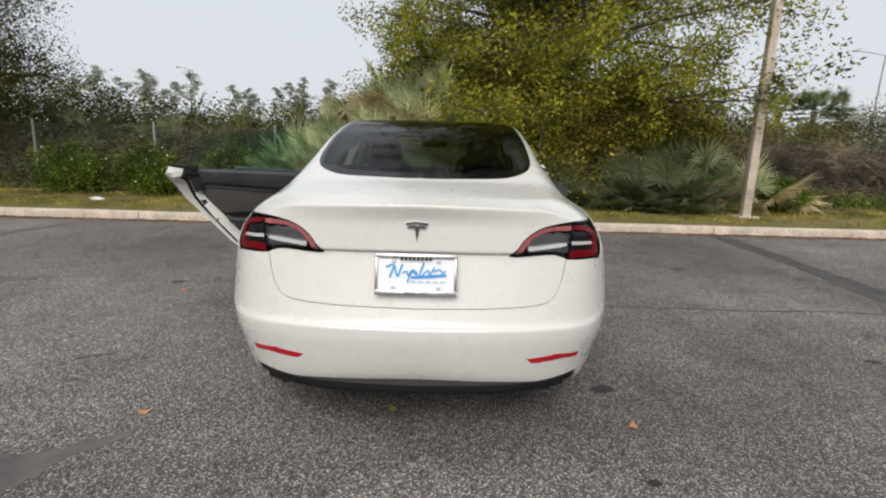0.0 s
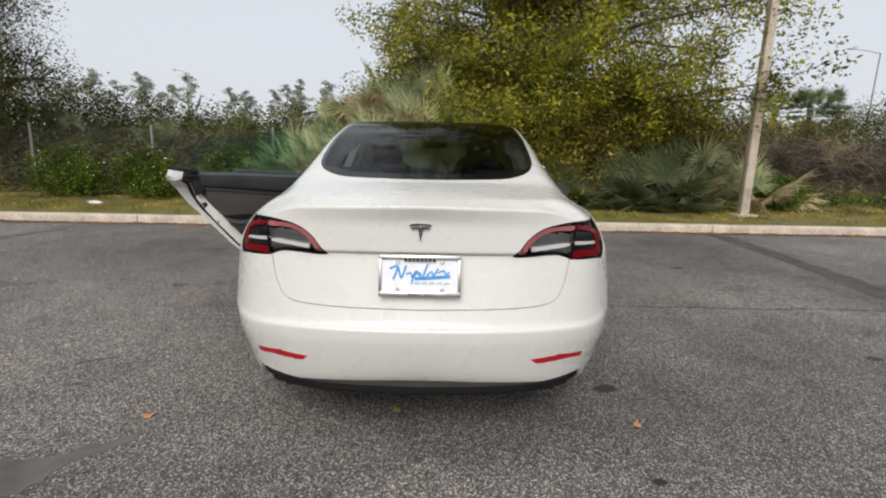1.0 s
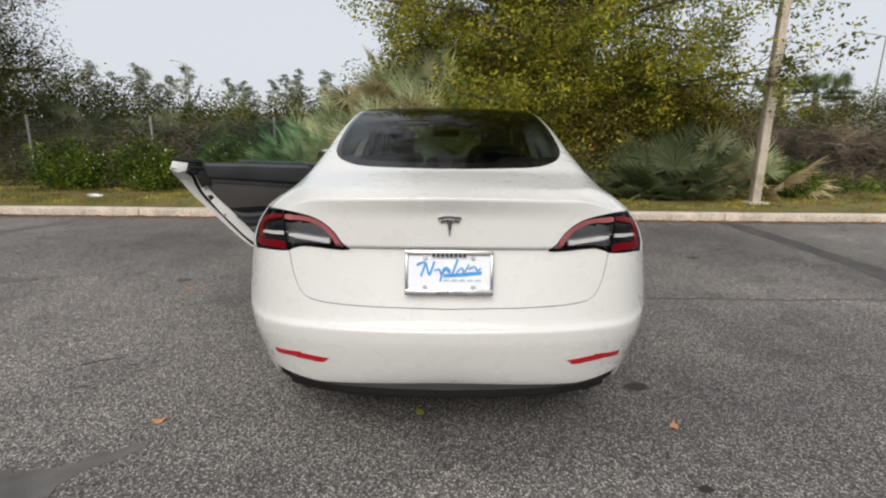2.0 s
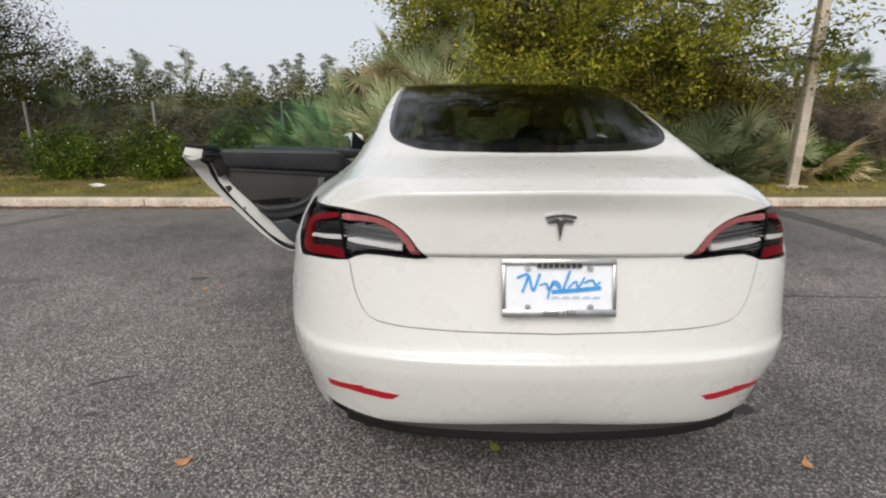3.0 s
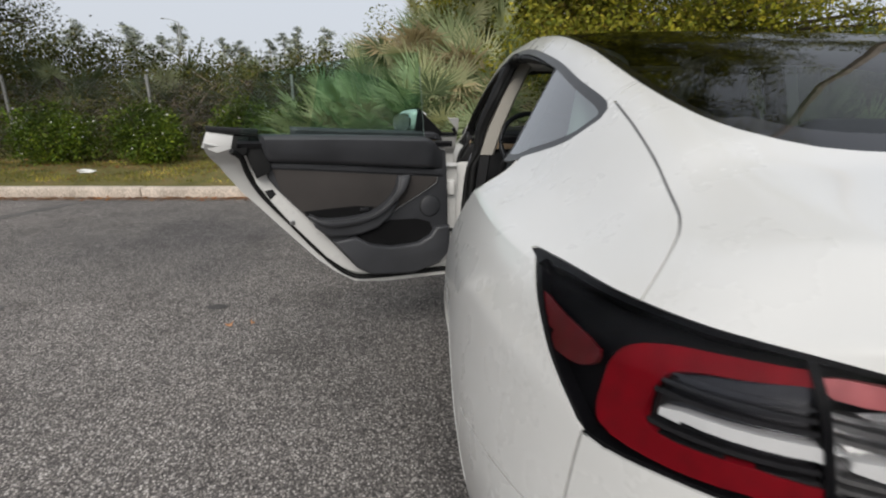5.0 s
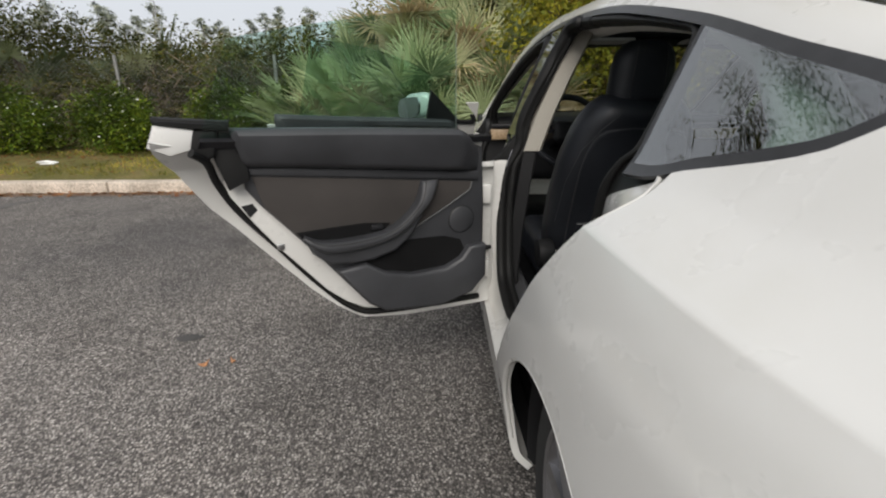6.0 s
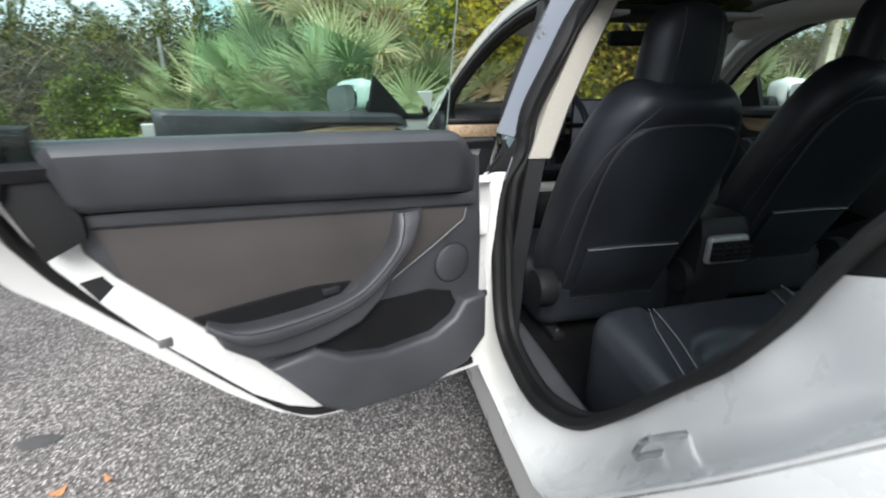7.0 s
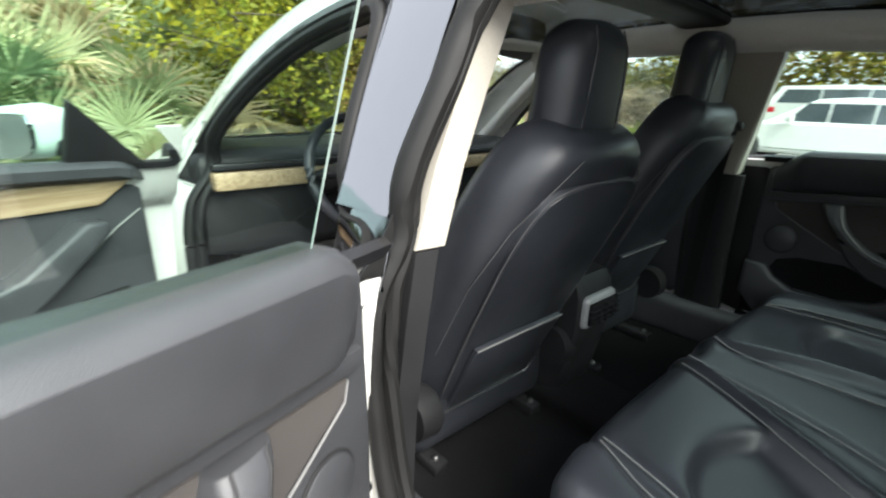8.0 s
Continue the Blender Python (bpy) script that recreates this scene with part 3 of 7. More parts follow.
CAR = thing("car", "white four-door saloon with two doors swung open, parked on asphalt", "car")
SKIN.take(lambda c: arch_d(c) < 0)
lamps = SKIN.take(lambda c: lamp_d(c) < 0)
top_glass = SKIN.take(lambda c: glass_d(c) < 0)
windows = SKIN.take(lambda c: (dlo_d(c) < 0))
reflectors = SKIN.take(lambda c: reflector_d(c) < 0)
diffuser = SKIN.take(lambda c: diffuser_d(c) < 0)
headlamps = SKIN.take(lambda c: headlamp_d(c) < 0)
seams = SKIN.take(lambda c: np.min([np.abs(f(c)) for f in (rear_door_d, front_door_d, trunk_d, deck_d, bumper_d, bonnet_d)], axis=0) < 0.00175)
doors = {}
for key, f in (("rear", rear_door_d), ("front", front_door_d)):
    for side in (-1, 1):
        doors[key, side] = SKIN.take(lambda c: (f(c) < 0) & (c[:, 0] * side > 0))
doors["rear", -1].take(lambda c: (c[:, 1] > 2.03) & (c[:, 2] > 0.90))
SKIN.take(lambda c: (c[:, 0] < 0) & (c[:, 1] > 2.08) & (c[:, 1] < 2.16) & (c[:, 2] > 0.885) & (c[:, 2] < 1.08))
trunk = SKIN.take(lambda c: (trunk_d(c) < 0) | (deck_d(c) < 0))
bumper = SKIN.take(lambda c: bumper_d(c) < 0)
bonnet = SKIN.take(lambda c: bonnet_d(c) < 0)
nose = SKIN.take(lambda c: c[:, 1] > 4.15)

part("body_shell", SKIN.mesh(0.02), PAINT, CAR)
part("trunk_lid", trunk.mesh(0.014), PAINT, CAR)
part("rear_bumper", bumper.mesh(0.014), PAINT, CAR)
part("bonnet", bonnet.mesh(0.014), PAINT, CAR)
part("front_bumper", nose.mesh(0.014), PAINT, CAR)
part("diffuser", diffuser.mesh(0.01, inset=0.012), LAMP_BLACK, CAR, "black plastic diffuser below the bumper")
open_left = lambda c: (c[:, 0] < 0) & (np.minimum(np.abs(rear_door_d(c)), np.abs(front_door_d(c))) < 0.0019)
seams.take(open_left)
part("panel_gap", seams.mesh(inset=0.004), SEAM, CAR)
for side in (-1, 1):
    part("reflector", Skin(reflectors.v, reflectors.f).take(lambda c: c[:, 0] * side > 0).mesh(0.006, inset=-0.001), REFLEX, CAR, "slim red bumper reflector")
    part("headlamp", Skin(headlamps.v, headlamps.f).take(lambda c: c[:, 0] * side > 0).mesh(0.006), CLEAR, CAR)
    part("headlamp_bowl", Skin(headlamps.v, headlamps.f).take(lambda c: c[:, 0] * side > 0).mesh(0.004, inset=0.03), SMOKE, CAR)

# roof, windscreen and rear window: a dark border, panes between two cross bars
frit = top_glass.take(lambda c: (glass_d(c) > -0.02) | ((glass_d(c) > -0.06) & (c[:, 1] < 0.62)) | ((c[:, 1] > 2.16) & (c[:, 1] < 2.25)) | ((c[:, 1] > 2.84) & (c[:, 1] < 2.92)))
part("glass_border", frit.mesh(0.006), GLOSS, CAR, "glossy black glass border")
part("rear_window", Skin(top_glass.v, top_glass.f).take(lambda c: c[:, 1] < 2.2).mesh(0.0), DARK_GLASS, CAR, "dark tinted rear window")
part("roof_glass", Skin(top_glass.v, top_glass.f).take(lambda c: (c[:, 1] > 2.2) & (c[:, 1] < 2.9)).mesh(0.0), ROOF_GLASS, CAR, "dark tinted glass roof")
part("windscreen", Skin(top_glass.v, top_glass.f).take(lambda c: c[:, 1] > 2.9).mesh(0.0), make_glass("clear_windscreen", (0.8, 0.86, 0.84)), CAR)

# tail lamps: bowl, light guide and reflector bars under a clear lens
RIBS = [(-0.030, -0.025), (-0.019, -0.014), (0.016, 0.021), (0.028, 0.033), (0.039, 0.042)]
for cutter in (lambda p: lamp_d(p) + 0.005, guide_outer_d, guide_inner_d, bowl_d, bar_d, marker_d, split_d, lambda p: split_d(p) - 0.007):
    lamps.cut(cutter)
for low_edge, high_edge in RIBS:
    lamps.cut(lambda p: rib_line(p) - low_edge)
    lamps.cut(lambda p: rib_line(p) - high_edge)
for side in (-1, 1):
    own = Skin(lamps.v, lamps.f).take(lambda c: c[:, 0] * side > 0)
    lamp = part("tail_lamp", Skin(own.v, own.f).mesh(0.012, inset=0.030), LAMP_BLACK, CAR, "dark tail lamp with a red light band")
    part("lens", Skin(own.v, own.f).mesh(0.0, inset=0.0), CLEAR, lamp, "clear glossy lens")
    rim_edge = Skin(own.v, own.f).take(lambda c: (lamp_d(c) > -0.005) | ((split_d(c) > -0.001) & (split_d(c) < 0.0075)))
    part("lamp_rim", rim_edge.mesh(0.02, inset=0.004), LAMP_BLACK, lamp)
    part("light_band", Skin(own.v, own.f).take(lambda c: (guide_outer_d(c) < 0) & (split_d(c) > 0.007)).mesh(0.012, inset=0.007), RED, lamp, "bright red light band")
    part("light_band", Skin(own.v, own.f).take(lambda c: (guide_inner_d(c) < 0) & (split_d(c) < 0) & (lamp_d(c) < -0.005)).mesh(0.012, inset=0.007), PINK, lamp, "pale red light band")
    part("side_marker", Skin(own.v, own.f).take(lambda c: (marker_d(c) < 0) & (guide_outer_d(c) > 0) & (lamp_d(c) < -0.006)).mesh(0.006, inset=0.007), MARKER_RED, lamp, "dark red side marker")
    inner = Skin(own.v, own.f).take(lambda c: (bowl_d(c) < 0) & (bar_d(c) > 0) & (lamp_d(c) < -0.005) & ((split_d(c) > 0.007) | (split_d(c) < 0)) & ((guide_inner_d(c) > 0) | (split_d(c) > 0)))
    for cond, bowl in ((lambda c: split_d(c) > 0, SMOKE), (lambda c: split_d(c) <= 0, LAMP_GREY)):
        half = Skin(inner.v, inner.f).take(cond)
        part("lamp_bowl", Skin(half.v, half.f).mesh(0.0, inset=0.022), bowl, lamp)
        for low_edge, high_edge in RIBS:
            rib = Skin(half.v, half.f).take(lambda c: (rib_line(c) > low_edge) & (rib_line(c) < high_edge))
            if rib.f:
                part("reflector_rib", rib.mesh(0.014, inset=0.009), bowl, lamp)
    bars = Skin(own.v, own.f).take(lambda c: bar_d(c) < 0)
    for cond in (lambda c: split_d(c) > 0.007, lambda c: split_d(c) <= 0):
        part("reflector_bar", Skin(bars.v, bars.f).take(cond).mesh(0.018, inset=0.006), BAR, lamp, "silver reflector bar")

# side windows
trim = windows.take(lambda c: dlo_d(c) > -0.018)
for cutter in (quarter_line, lambda p: quarter_line(p) + 0.012, pane_front, pillar_rear, pillar_front, sail_line, sail_top):
    windows.cut(cutter)
windows.cut(lambda p: p[:, 2] - 1.135)
trim.cut(quarter_line), trim.cut(pillar_rear), trim.cut(pillar_front)
trim_low = trim.take(lambda c: (c[:, 2] < 1.07 - 0.03 * (c[:, 1] - 1.0)) & (quarter_line(c) > 0))
pillar_low = trim_low.take(lambda c: (pillar_rear(c) > 0) & (pillar_front(c) < 0))
part("window_trim", trim.mesh(0.008), TRIM, CAR, "satin black window surround")
panes = {}
for side in (-1, 1):
    w = Skin(windows.v, windows.f).take(lambda c: c[:, 0] * side > 0)
    part("quarter_window", Skin(w.v, w.f).take(lambda c: quarter_line(c) < -0.012).mesh(0.0), QUARTER_GLASS, CAR, "fixed rear quarter window")
    part("quarter_divider", Skin(w.v, w.f).take(lambda c: (quarter_line(c) < 0) & (quarter_line(c) > -0.012)).mesh(0.012), SATIN, CAR)
    post = Skin(w.v, w.f).take(lambda c: (pillar_rear(c) > 0) & (pillar_front(c) < 0))
    sides = Skin(pillar_low.v, pillar_low.f).take(lambda c: c[:, 0] * side > 0)
    whole = Skin(np.vstack([post.v, sides.v]), post.f + [tuple(i + len(post.v) for i in f) for f in sides.f])
    part("pillar_panel", whole.mesh(0.012, inset=0.003), PILLAR, CAR, "glossy black door pillar panel")
    panes["rear", side] = Skin(w.v, w.f).take(lambda c: (quarter_line(c) > 0) & ((pane_front(c) if side < 0 else pillar_rear(c)) < 0))
    panes["front", side] = Skin(w.v, w.f).take(lambda c: (pillar_front(c) > 0) & (sail_line(c) < 0))
    panes["sail", side] = Skin(w.v, w.f).take(lambda c: (sail_line(c) > 0) & (sail_top(c) < 0) & (c[:, 2] < 1.135))

# ---- doors, built closed and swung about their hinges ----
HINGE = {"rear": (-0.89, 2.10), "front": (-0.90, 3.22)}


def on_hinge(data, hinge, side):
    """Moves a mesh or bmesh built on the left side to its hinge; side 1 mirrors it."""
    me = data
    if isinstance(data, bmesh.types.BMesh):
        me = bpy.data.meshes.new("door_part")
        if side > 0:
            for v in data.verts:
                v.co.x *= -1
            bmesh.ops.reverse_faces(data, faces=data.faces)
        data.normal_update()
        data.to_mesh(me)
        data.free()
    me.transform(Matrix.Translation((-hinge[0] * -side, -hinge[1], 0)))
    return me


def plate(outline, outer, inner, bevel=0.01, seg=3, n=0):
    """A panel standing in (y, z), its rounded face towards the cabin at x = inner."""
    o = catmull(outline, n, True) if n else outline
    return slab(o, outer - inner, lambda a, b, d: (inner + d, a, b), bevel, seg)


def open_door(kind, side, degrees, label):
    hx, hy = HINGE[kind]
    hinge = (hx, hy)
    shell = doors[kind, side]
    door = part(kind + "_door", on_hinge(shell.mesh(lambda v: np.interp(v[:, 2], (0.84, 0.93), (0.045, 0.006))), hinge, side), PAINT, CAR, label)
    door.matrix_basis = pose(hx * -side, hy, 0, 0, 0, degrees * side)

    def add(name, data, material, label="", parent=door):
        return part(name, on_hinge(data, hinge, side), material, parent, label)

    pane = panes[kind, side]
    add("window_glass", pane.mesh(0.0), SIDE_GLASS, "raised green-tinted window")
    if kind == "rear" and side < 0:
        add("glass_edge", tube(evened(edge_curve([(1.929, 0.99), (1.8915, 1.15), (1.856, 1.30)], 0.001, 20)), 0.0011, 6), GLASS_EDGE, "ground glass edge")
    low = Skin(trim_low.v, trim_low.f).take(lambda c: (c[:, 0] * side > 0) & ((c[:, 1] < 2.045) if kind == "rear" else (pillar_front(c) > -0.02)))
    add("belt_trim", low.mesh(0.014), SATIN)
    return door, add


def edge_curve(points, depth, n=60):
    """A curve in (y, z) laid depth inside the left skin."""
    return [(-(skin_x(y, z) - depth), y, z) for y, z in catmull(points, n)]


def evened(points):
    """The same curve with its distance from the middle line smoothed."""
    p = np.array(points)
    p[:, 0] = np.polyval(np.polyfit(p[:, 2], p[:, 0], 2), p[:, 2])
    return [tuple(q) for q in p]


def shelf_lining(ys, tops, feet, out=0.0):
    """The padded cap of a door: flat on top, rounded over towards the cabin."""
    bm = bmesh.new()
    rings = []
    for y in np.linspace(ys[0], ys[-1], 40):
        top, foot = np.interp(y, ys, tops), np.interp(y, ys, feet)
        tip = 1 - 0.85 * max(0, 1 - (ys[-1] - y) / 0.075) - 0.3 * max(0, 1 - (y - ys[0]) / 0.02) ** 2
        slant = 0.26 * max(0, 1 - (y - ys[0]) / 0.12) * (ys[0] < 1.5)
        face = [(-0.80, top - 0.012), (-0.785, top - 0.001), (-0.75, top), (-0.736, top - 0.006), (-0.729, top - 0.018), (-0.732, top - 0.04), (-0.75, foot + 0.02), (-0.762, foot + 0.004), (-0.775, foot), (-0.84, foot - 0.01), (-0.86, foot)]
        rings.append([bm.verts.new((-0.80 + (x + 0.80) * tip + out, y + slant * max(0, top - z), z)) for x, z in face])
    for a, b in zip(rings, rings[1:]):
        for k in range(len(a)):
            bm.faces.new((a[k], a[(k + 1) % len(a)], b[(k + 1) % len(a)], b[k]))
    bm.faces.new(rings[0]), bm.faces.new(rings[-1])
    bmesh.ops.recalc_face_normals(bm, faces=bm.faces)
    return bm


def swept_bar(outer, inner, base, top):
    """A padded bar between two edge lines in (y, z), and two seam lines along it."""
    a, b = np.array(catmull(outer, 36)), np.array(catmull(inner, 36))
    section = [(0, 0.0), (0.01, 0.70), (0.05, 0.84), (0.14, 0.94), (0.30, 0.985), (0.5, 1.0), (0.70, 0.985), (0.86, 0.94), (0.95, 0.84), (0.99, 0.70), (1, 0.0)]
    bm = bmesh.new()
    rings, seams = [], ([], [])
    for k, (p, q) in enumerate(zip(a, b)):
        end = min(k, len(a) - 1 - k) / 5.0
        rise = (top - base) * (0.55 + 0.45 * min(1.0, end) ** 0.5)
        rings.append([bm.verts.new((base + rise * h, *(p + (q - p) * u))) for u, h in section])
        for line, u in zip(seams, (0.2, 0.8)):
            line.append((base + rise * 0.965, *(p + (q - p) * u)))
    for r, t in zip(rings, rings[1:]):
        for k in range(len(r)):
            bm.faces.new((r[k], r[(k + 1) % len(r)], t[(k + 1) % len(r)], t[k]))
    bm.faces.new(rings[0]), bm.faces.new(rings[-1])
    bmesh.ops.recalc_face_normals(bm, faces=bm.faces)
    return bm, seams


def rear_door(side, degrees, label):
    door, add = open_door("rear", side, degrees, label)
    add("door_panel", plate([(1.25, 1.035), (2.0, 1.0), (2.035, 0.96), (2.045, 0.75), (2.045, 0.50), (1.99, 0.437), (1.86, 0.405), (1.66, 0.425), (1.60, 0.463), (1.49, 0.603), (1.39, 0.727),
                             (1.30, 0.832), (1.268, 0.88), (1.262, 0.95)], -0.86, -0.795, 0.012), PANEL, "charcoal moulded door lining")
    add("upper_lining", shelf_lining((1.245, 1.35, 1.6, 1.92, 1.955, 2.014), (1.056, 1.053, 1.045, 1.030, 1.012, 0.960), (0.949, 0.943, 0.921, 0.893, 0.890, 0.885)), PANEL, "padded upper door lining")
    add("piping", plate([(1.276, 0.944), (1.41, 0.935), (1.67, 0.912), (2.014, 0.880), (2.014, 0.853), (1.67, 0.886), (1.41, 0.911), (1.284, 0.923)], -0.80, -0.784, 0.004, 2), PANEL)
    add("insert", plate([(1.288, 0.918), (1.50, 0.897), (1.992, 0.847), (1.985, 0.822), (1.90, 0.775), (1.776, 0.709), (1.60, 0.70), (1.40, 0.722), (1.31, 0.828)], -0.80, -0.790, 0.003, 2), SUEDE, "taupe suede insert")
    add("stitch_line", tube([(-0.789, y, z) for y, z in [(1.99, 0.846), (1.983, 0.82), (1.90, 0.772), (1.776, 0.706)]], 0.0018, 6), STITCH)
    outer = [(1.862, 0.868), (1.828, 0.806), (1.747, 0.729), (1.667, 0.686), (1.556, 0.666), (1.472, 0.671), (1.409, 0.712)]
    inner = [(1.800, 0.866), (1.775, 0.795), (1.704, 0.731), (1.630, 0.709), (1.523, 0.703), (1.455, 0.709), (1.415, 0.728)]
    bar, seams = swept_bar(outer, inner, -0.80, -0.742)
    rest = add("armrest", bar, PANEL, "sweeping armrest and pull handle")
    for line in seams:
        part("armrest_seam", on_hinge(tube(line, 0.0018, 6), HINGE["rear"], side), PLASTIC, rest)
    add("armrest_body", plate([(1.80, 0.755), (1.759, 0.690), (1.701, 0.643), (1.623, 0.622), (1.555, 0.618), (1.481, 0.628), (1.434, 0.668), (1.42, 0.700), (1.523, 0.690), (1.63, 0.70), (1.72, 0.738)], -0.80, -0.762, 0.012, 3), PANEL, "moulded body under the armrest")
    # no hollow here: a thin black plate stands in for the recess's shade
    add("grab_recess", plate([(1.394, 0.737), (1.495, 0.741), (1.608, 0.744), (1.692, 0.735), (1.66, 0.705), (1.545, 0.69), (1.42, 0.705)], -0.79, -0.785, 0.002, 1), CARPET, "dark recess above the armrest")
    add("window_switch", box((-0.788, 1.626, 0.720), (-0.776, 1.664, 0.735), 0.003), SATIN)
    for r, x, m in ((0.050, -0.791, PLASTIC), (0.046, -0.7885, PANEL)):
        add("speaker_grille", lathe([(x - 0.01, 0.001), (x - 0.01, r), (x - 0.002, r), (x, r - 0.003), (x, 0.001)], (0, 1.953, 0.716), "x", 36), m, "round speaker grille")
    # the pocket's dark inside is a black plate, slightly proud of the lining
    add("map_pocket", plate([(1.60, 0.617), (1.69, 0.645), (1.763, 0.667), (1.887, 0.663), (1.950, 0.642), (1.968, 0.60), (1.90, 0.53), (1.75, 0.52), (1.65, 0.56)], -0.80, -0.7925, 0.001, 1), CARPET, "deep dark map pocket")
    add("pocket_lip", plate([(1.505, 0.60), (1.60, 0.612), (1.665, 0.570), (1.758, 0.549), (1.886, 0.552), (1.945, 0.580), (1.975, 0.62), (2.042, 0.62), (2.044, 0.50), (1.988, 0.44), (1.86, 0.408), (1.66, 0.428), (1.602, 0.466)], -0.80, -0.762, 0.014, 3), PANEL)
    add("inner_panel", plate([(1.209, 0.905), (1.220, 0.864), (1.278, 0.772), (1.331, 0.697), (1.477, 0.518), (1.541, 0.462), (1.596, 0.432), (1.66, 0.414), (1.74, 0.407), (2.02, 0.405), (2.045, 0.42), (2.045, 0.90), (1.60, 0.95), (1.26, 0.95)], -0.87, -0.822, 0.006, 2), PAINT if side < 0 else PLASTIC, "white painted inner door panel" if side < 0 else "black inner door edge")
    if side < 0:
        add("door_corner", plate([(1.050, 1.014), (1.074, 1.072), (1.165, 1.056), (1.150, 1.003), (1.10, 0.990)], -0.79, -0.748, 0.008, 2), PAINT, "white painted upper door corner")
        add("belt_seal", plate([(1.071, 1.089), (1.250, 1.074), (1.247, 1.050), (1.160, 1.058), (1.074, 1.071)], -0.79, -0.742, 0.004, 2), RUBBER, "black rubber belt seal at the door edge")
        add("belt_groove", plate([(1.080, 1.081), (1.244, 1.067), (1.243, 1.064), (1.080, 1.078)], -0.76, -0.7405, 0.0008, 1), SATIN)
        add("end_cap", plate([(1.213, 1.050), (1.242, 1.066), (1.262, 0.99), (1.282, 0.945), (1.282, 0.912), (1.226, 0.886), (1.199, 0.975)], -0.86, -0.765, 0.006, 2), RUBBER, "black plastic cap at the door edge")
        add("corner_cap", plate([(1.158, 1.056), (1.220, 1.052), (1.206, 0.985), (1.184, 0.972), (1.160, 0.988), (1.143, 1.000), (1.147, 1.020)], -0.82, -0.752, 0.008, 3), RUBBER, "black rubber corner piece")
    add("door_seal", tube(edge_curve([(1.15, 1.0), (1.181, 0.971), (1.196, 0.906), (1.241, 0.812), (1.346, 0.674), (1.456, 0.533), (1.573, 0.418), (1.70, 0.392), (2.05, 0.385)], 0.058), 0.0115, 8), RUBBER, "black rubber door seal")
    # uncut panel: this black plate gives the latch slot its shaded look
    add("latch_hole", plate([(1.250, 0.828), (1.282, 0.833), (1.294, 0.812), (1.270, 0.790)], -0.83, -0.8205, 0.001, 1), PLASTIC, "dark latch slot")
    add("bump_stop", box((-0.83, 1.335, 0.678), (-0.819, 1.358, 0.698), 0.002), STEEL)
    if side > 0:
        add("edge_seal", plate([(2.03, 1.0), (2.128, 0.99), (2.128, 0.42), (2.03, 0.40)], -0.87, -0.80, 0.012, 2), RUBBER, "black rubber seal along the closed door")
    add("door_handle", box((-0.925, 1.22, 0.80), (-0.893, 1.42, 0.825), 0.006), PAINT, "flush white door handle")
    return door


def front_door(side, degrees, label):
    door, add = open_door("front", side, degrees, label)
    add("sail_panel", panes["sail", side].mesh(0.02), PLASTIC, "black triangle behind the mirror")
    add("door_panel", plate([(2.17, 1.0), (3.08, 0.955), (3.135, 0.90), (3.145, 0.50), (3.08, 0.42), (2.30, 0.40), (2.20, 0.47), (2.165, 0.7)], -0.86, -0.80, 0.012), PANEL, "charcoal moulded door lining")
    add("upper_lining", shelf_lining((2.165, 2.5, 2.8, 3.05, 3.15), (1.032, 1.012, 0.998, 0.985, 0.955), (0.905, 0.915, 0.945, 0.93, 0.92), -0.012), PANEL, "padded upper door lining")
    add("wood_strip", plate([(2.505, 0.889), (2.614, 0.924), (2.83, 0.940), (3.10, 0.926), (3.011, 0.870), (2.52, 0.881)], -0.81, -0.783, 0.005, 2), WOOD, "pale wood trim strip")
    add("armrest", plate([(2.95, 0.84), (3.0, 0.835), (3.01, 0.81), (2.88, 0.70), (2.80, 0.645), (2.55, 0.63), (2.45, 0.66), (2.45, 0.71), (2.70, 0.715), (2.80, 0.74)], -0.80, -0.735, 0.014, 4), PANEL, "sweeping armrest and pull handle")
    # black plate in place of the shaded pocket opening
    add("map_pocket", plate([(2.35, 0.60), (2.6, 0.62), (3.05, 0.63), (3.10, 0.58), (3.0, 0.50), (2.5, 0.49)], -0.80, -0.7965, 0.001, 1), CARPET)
    add("stitch_line", tube([(-0.798, y, z) for y, z in [(3.12, 0.84), (3.05, 0.80), (2.93, 0.71)]], 0.003, 6), STITCH)
    add("door_handle", box((-0.925, 2.25, 0.78), (-0.895, 2.45, 0.805), 0.006), PAINT, "flush white door handle")
    bm = box((-1.07, 2.955, 0.972), (-0.90, 3.085, 1.112), 0.048, 5)
    for v in bm.verts:
        v.co.z += 0.12 * (v.co.x + 1.02)
        v.co.y += 0.42 * (v.co.x + 0.93)
        if v.co.y > 3.02:
            v.co.z = 1.07 + (v.co.z - 1.07) * 0.8
    mirror = add("door_mirror", bm, PAINT, "white door mirror housing")
    glass = slab(catmull([(-1.072, 0.988), (-1.074, 1.055), (-1.045, 1.082), (-0.945, 1.094), (-0.92, 1.07), (-0.924, 1.01), (-0.955, 0.988), (-1.03, 0.978)], 40, True), 0.01,
                 lambda a, b, d: (a, 2.948 + d + 0.42 * (a + 0.93), b), 0.0)
    part("mirror_glass", on_hinge(glass, HINGE["front"], side), CHROME, mirror, "mirror glass")
    part("mirror_foot", on_hinge(box((-0.95, 3.0, 0.985), (-0.86, 3.07, 1.03), 0.012), HINGE["front"], side), PLASTIC, mirror)
    return door


rear_door(-1, 68, "rear left door swung wide open, black lining")
front_door(-1, 68, "front left door swung open, wood strip and mirror")
rear_door(1, 0, "closed rear right door")
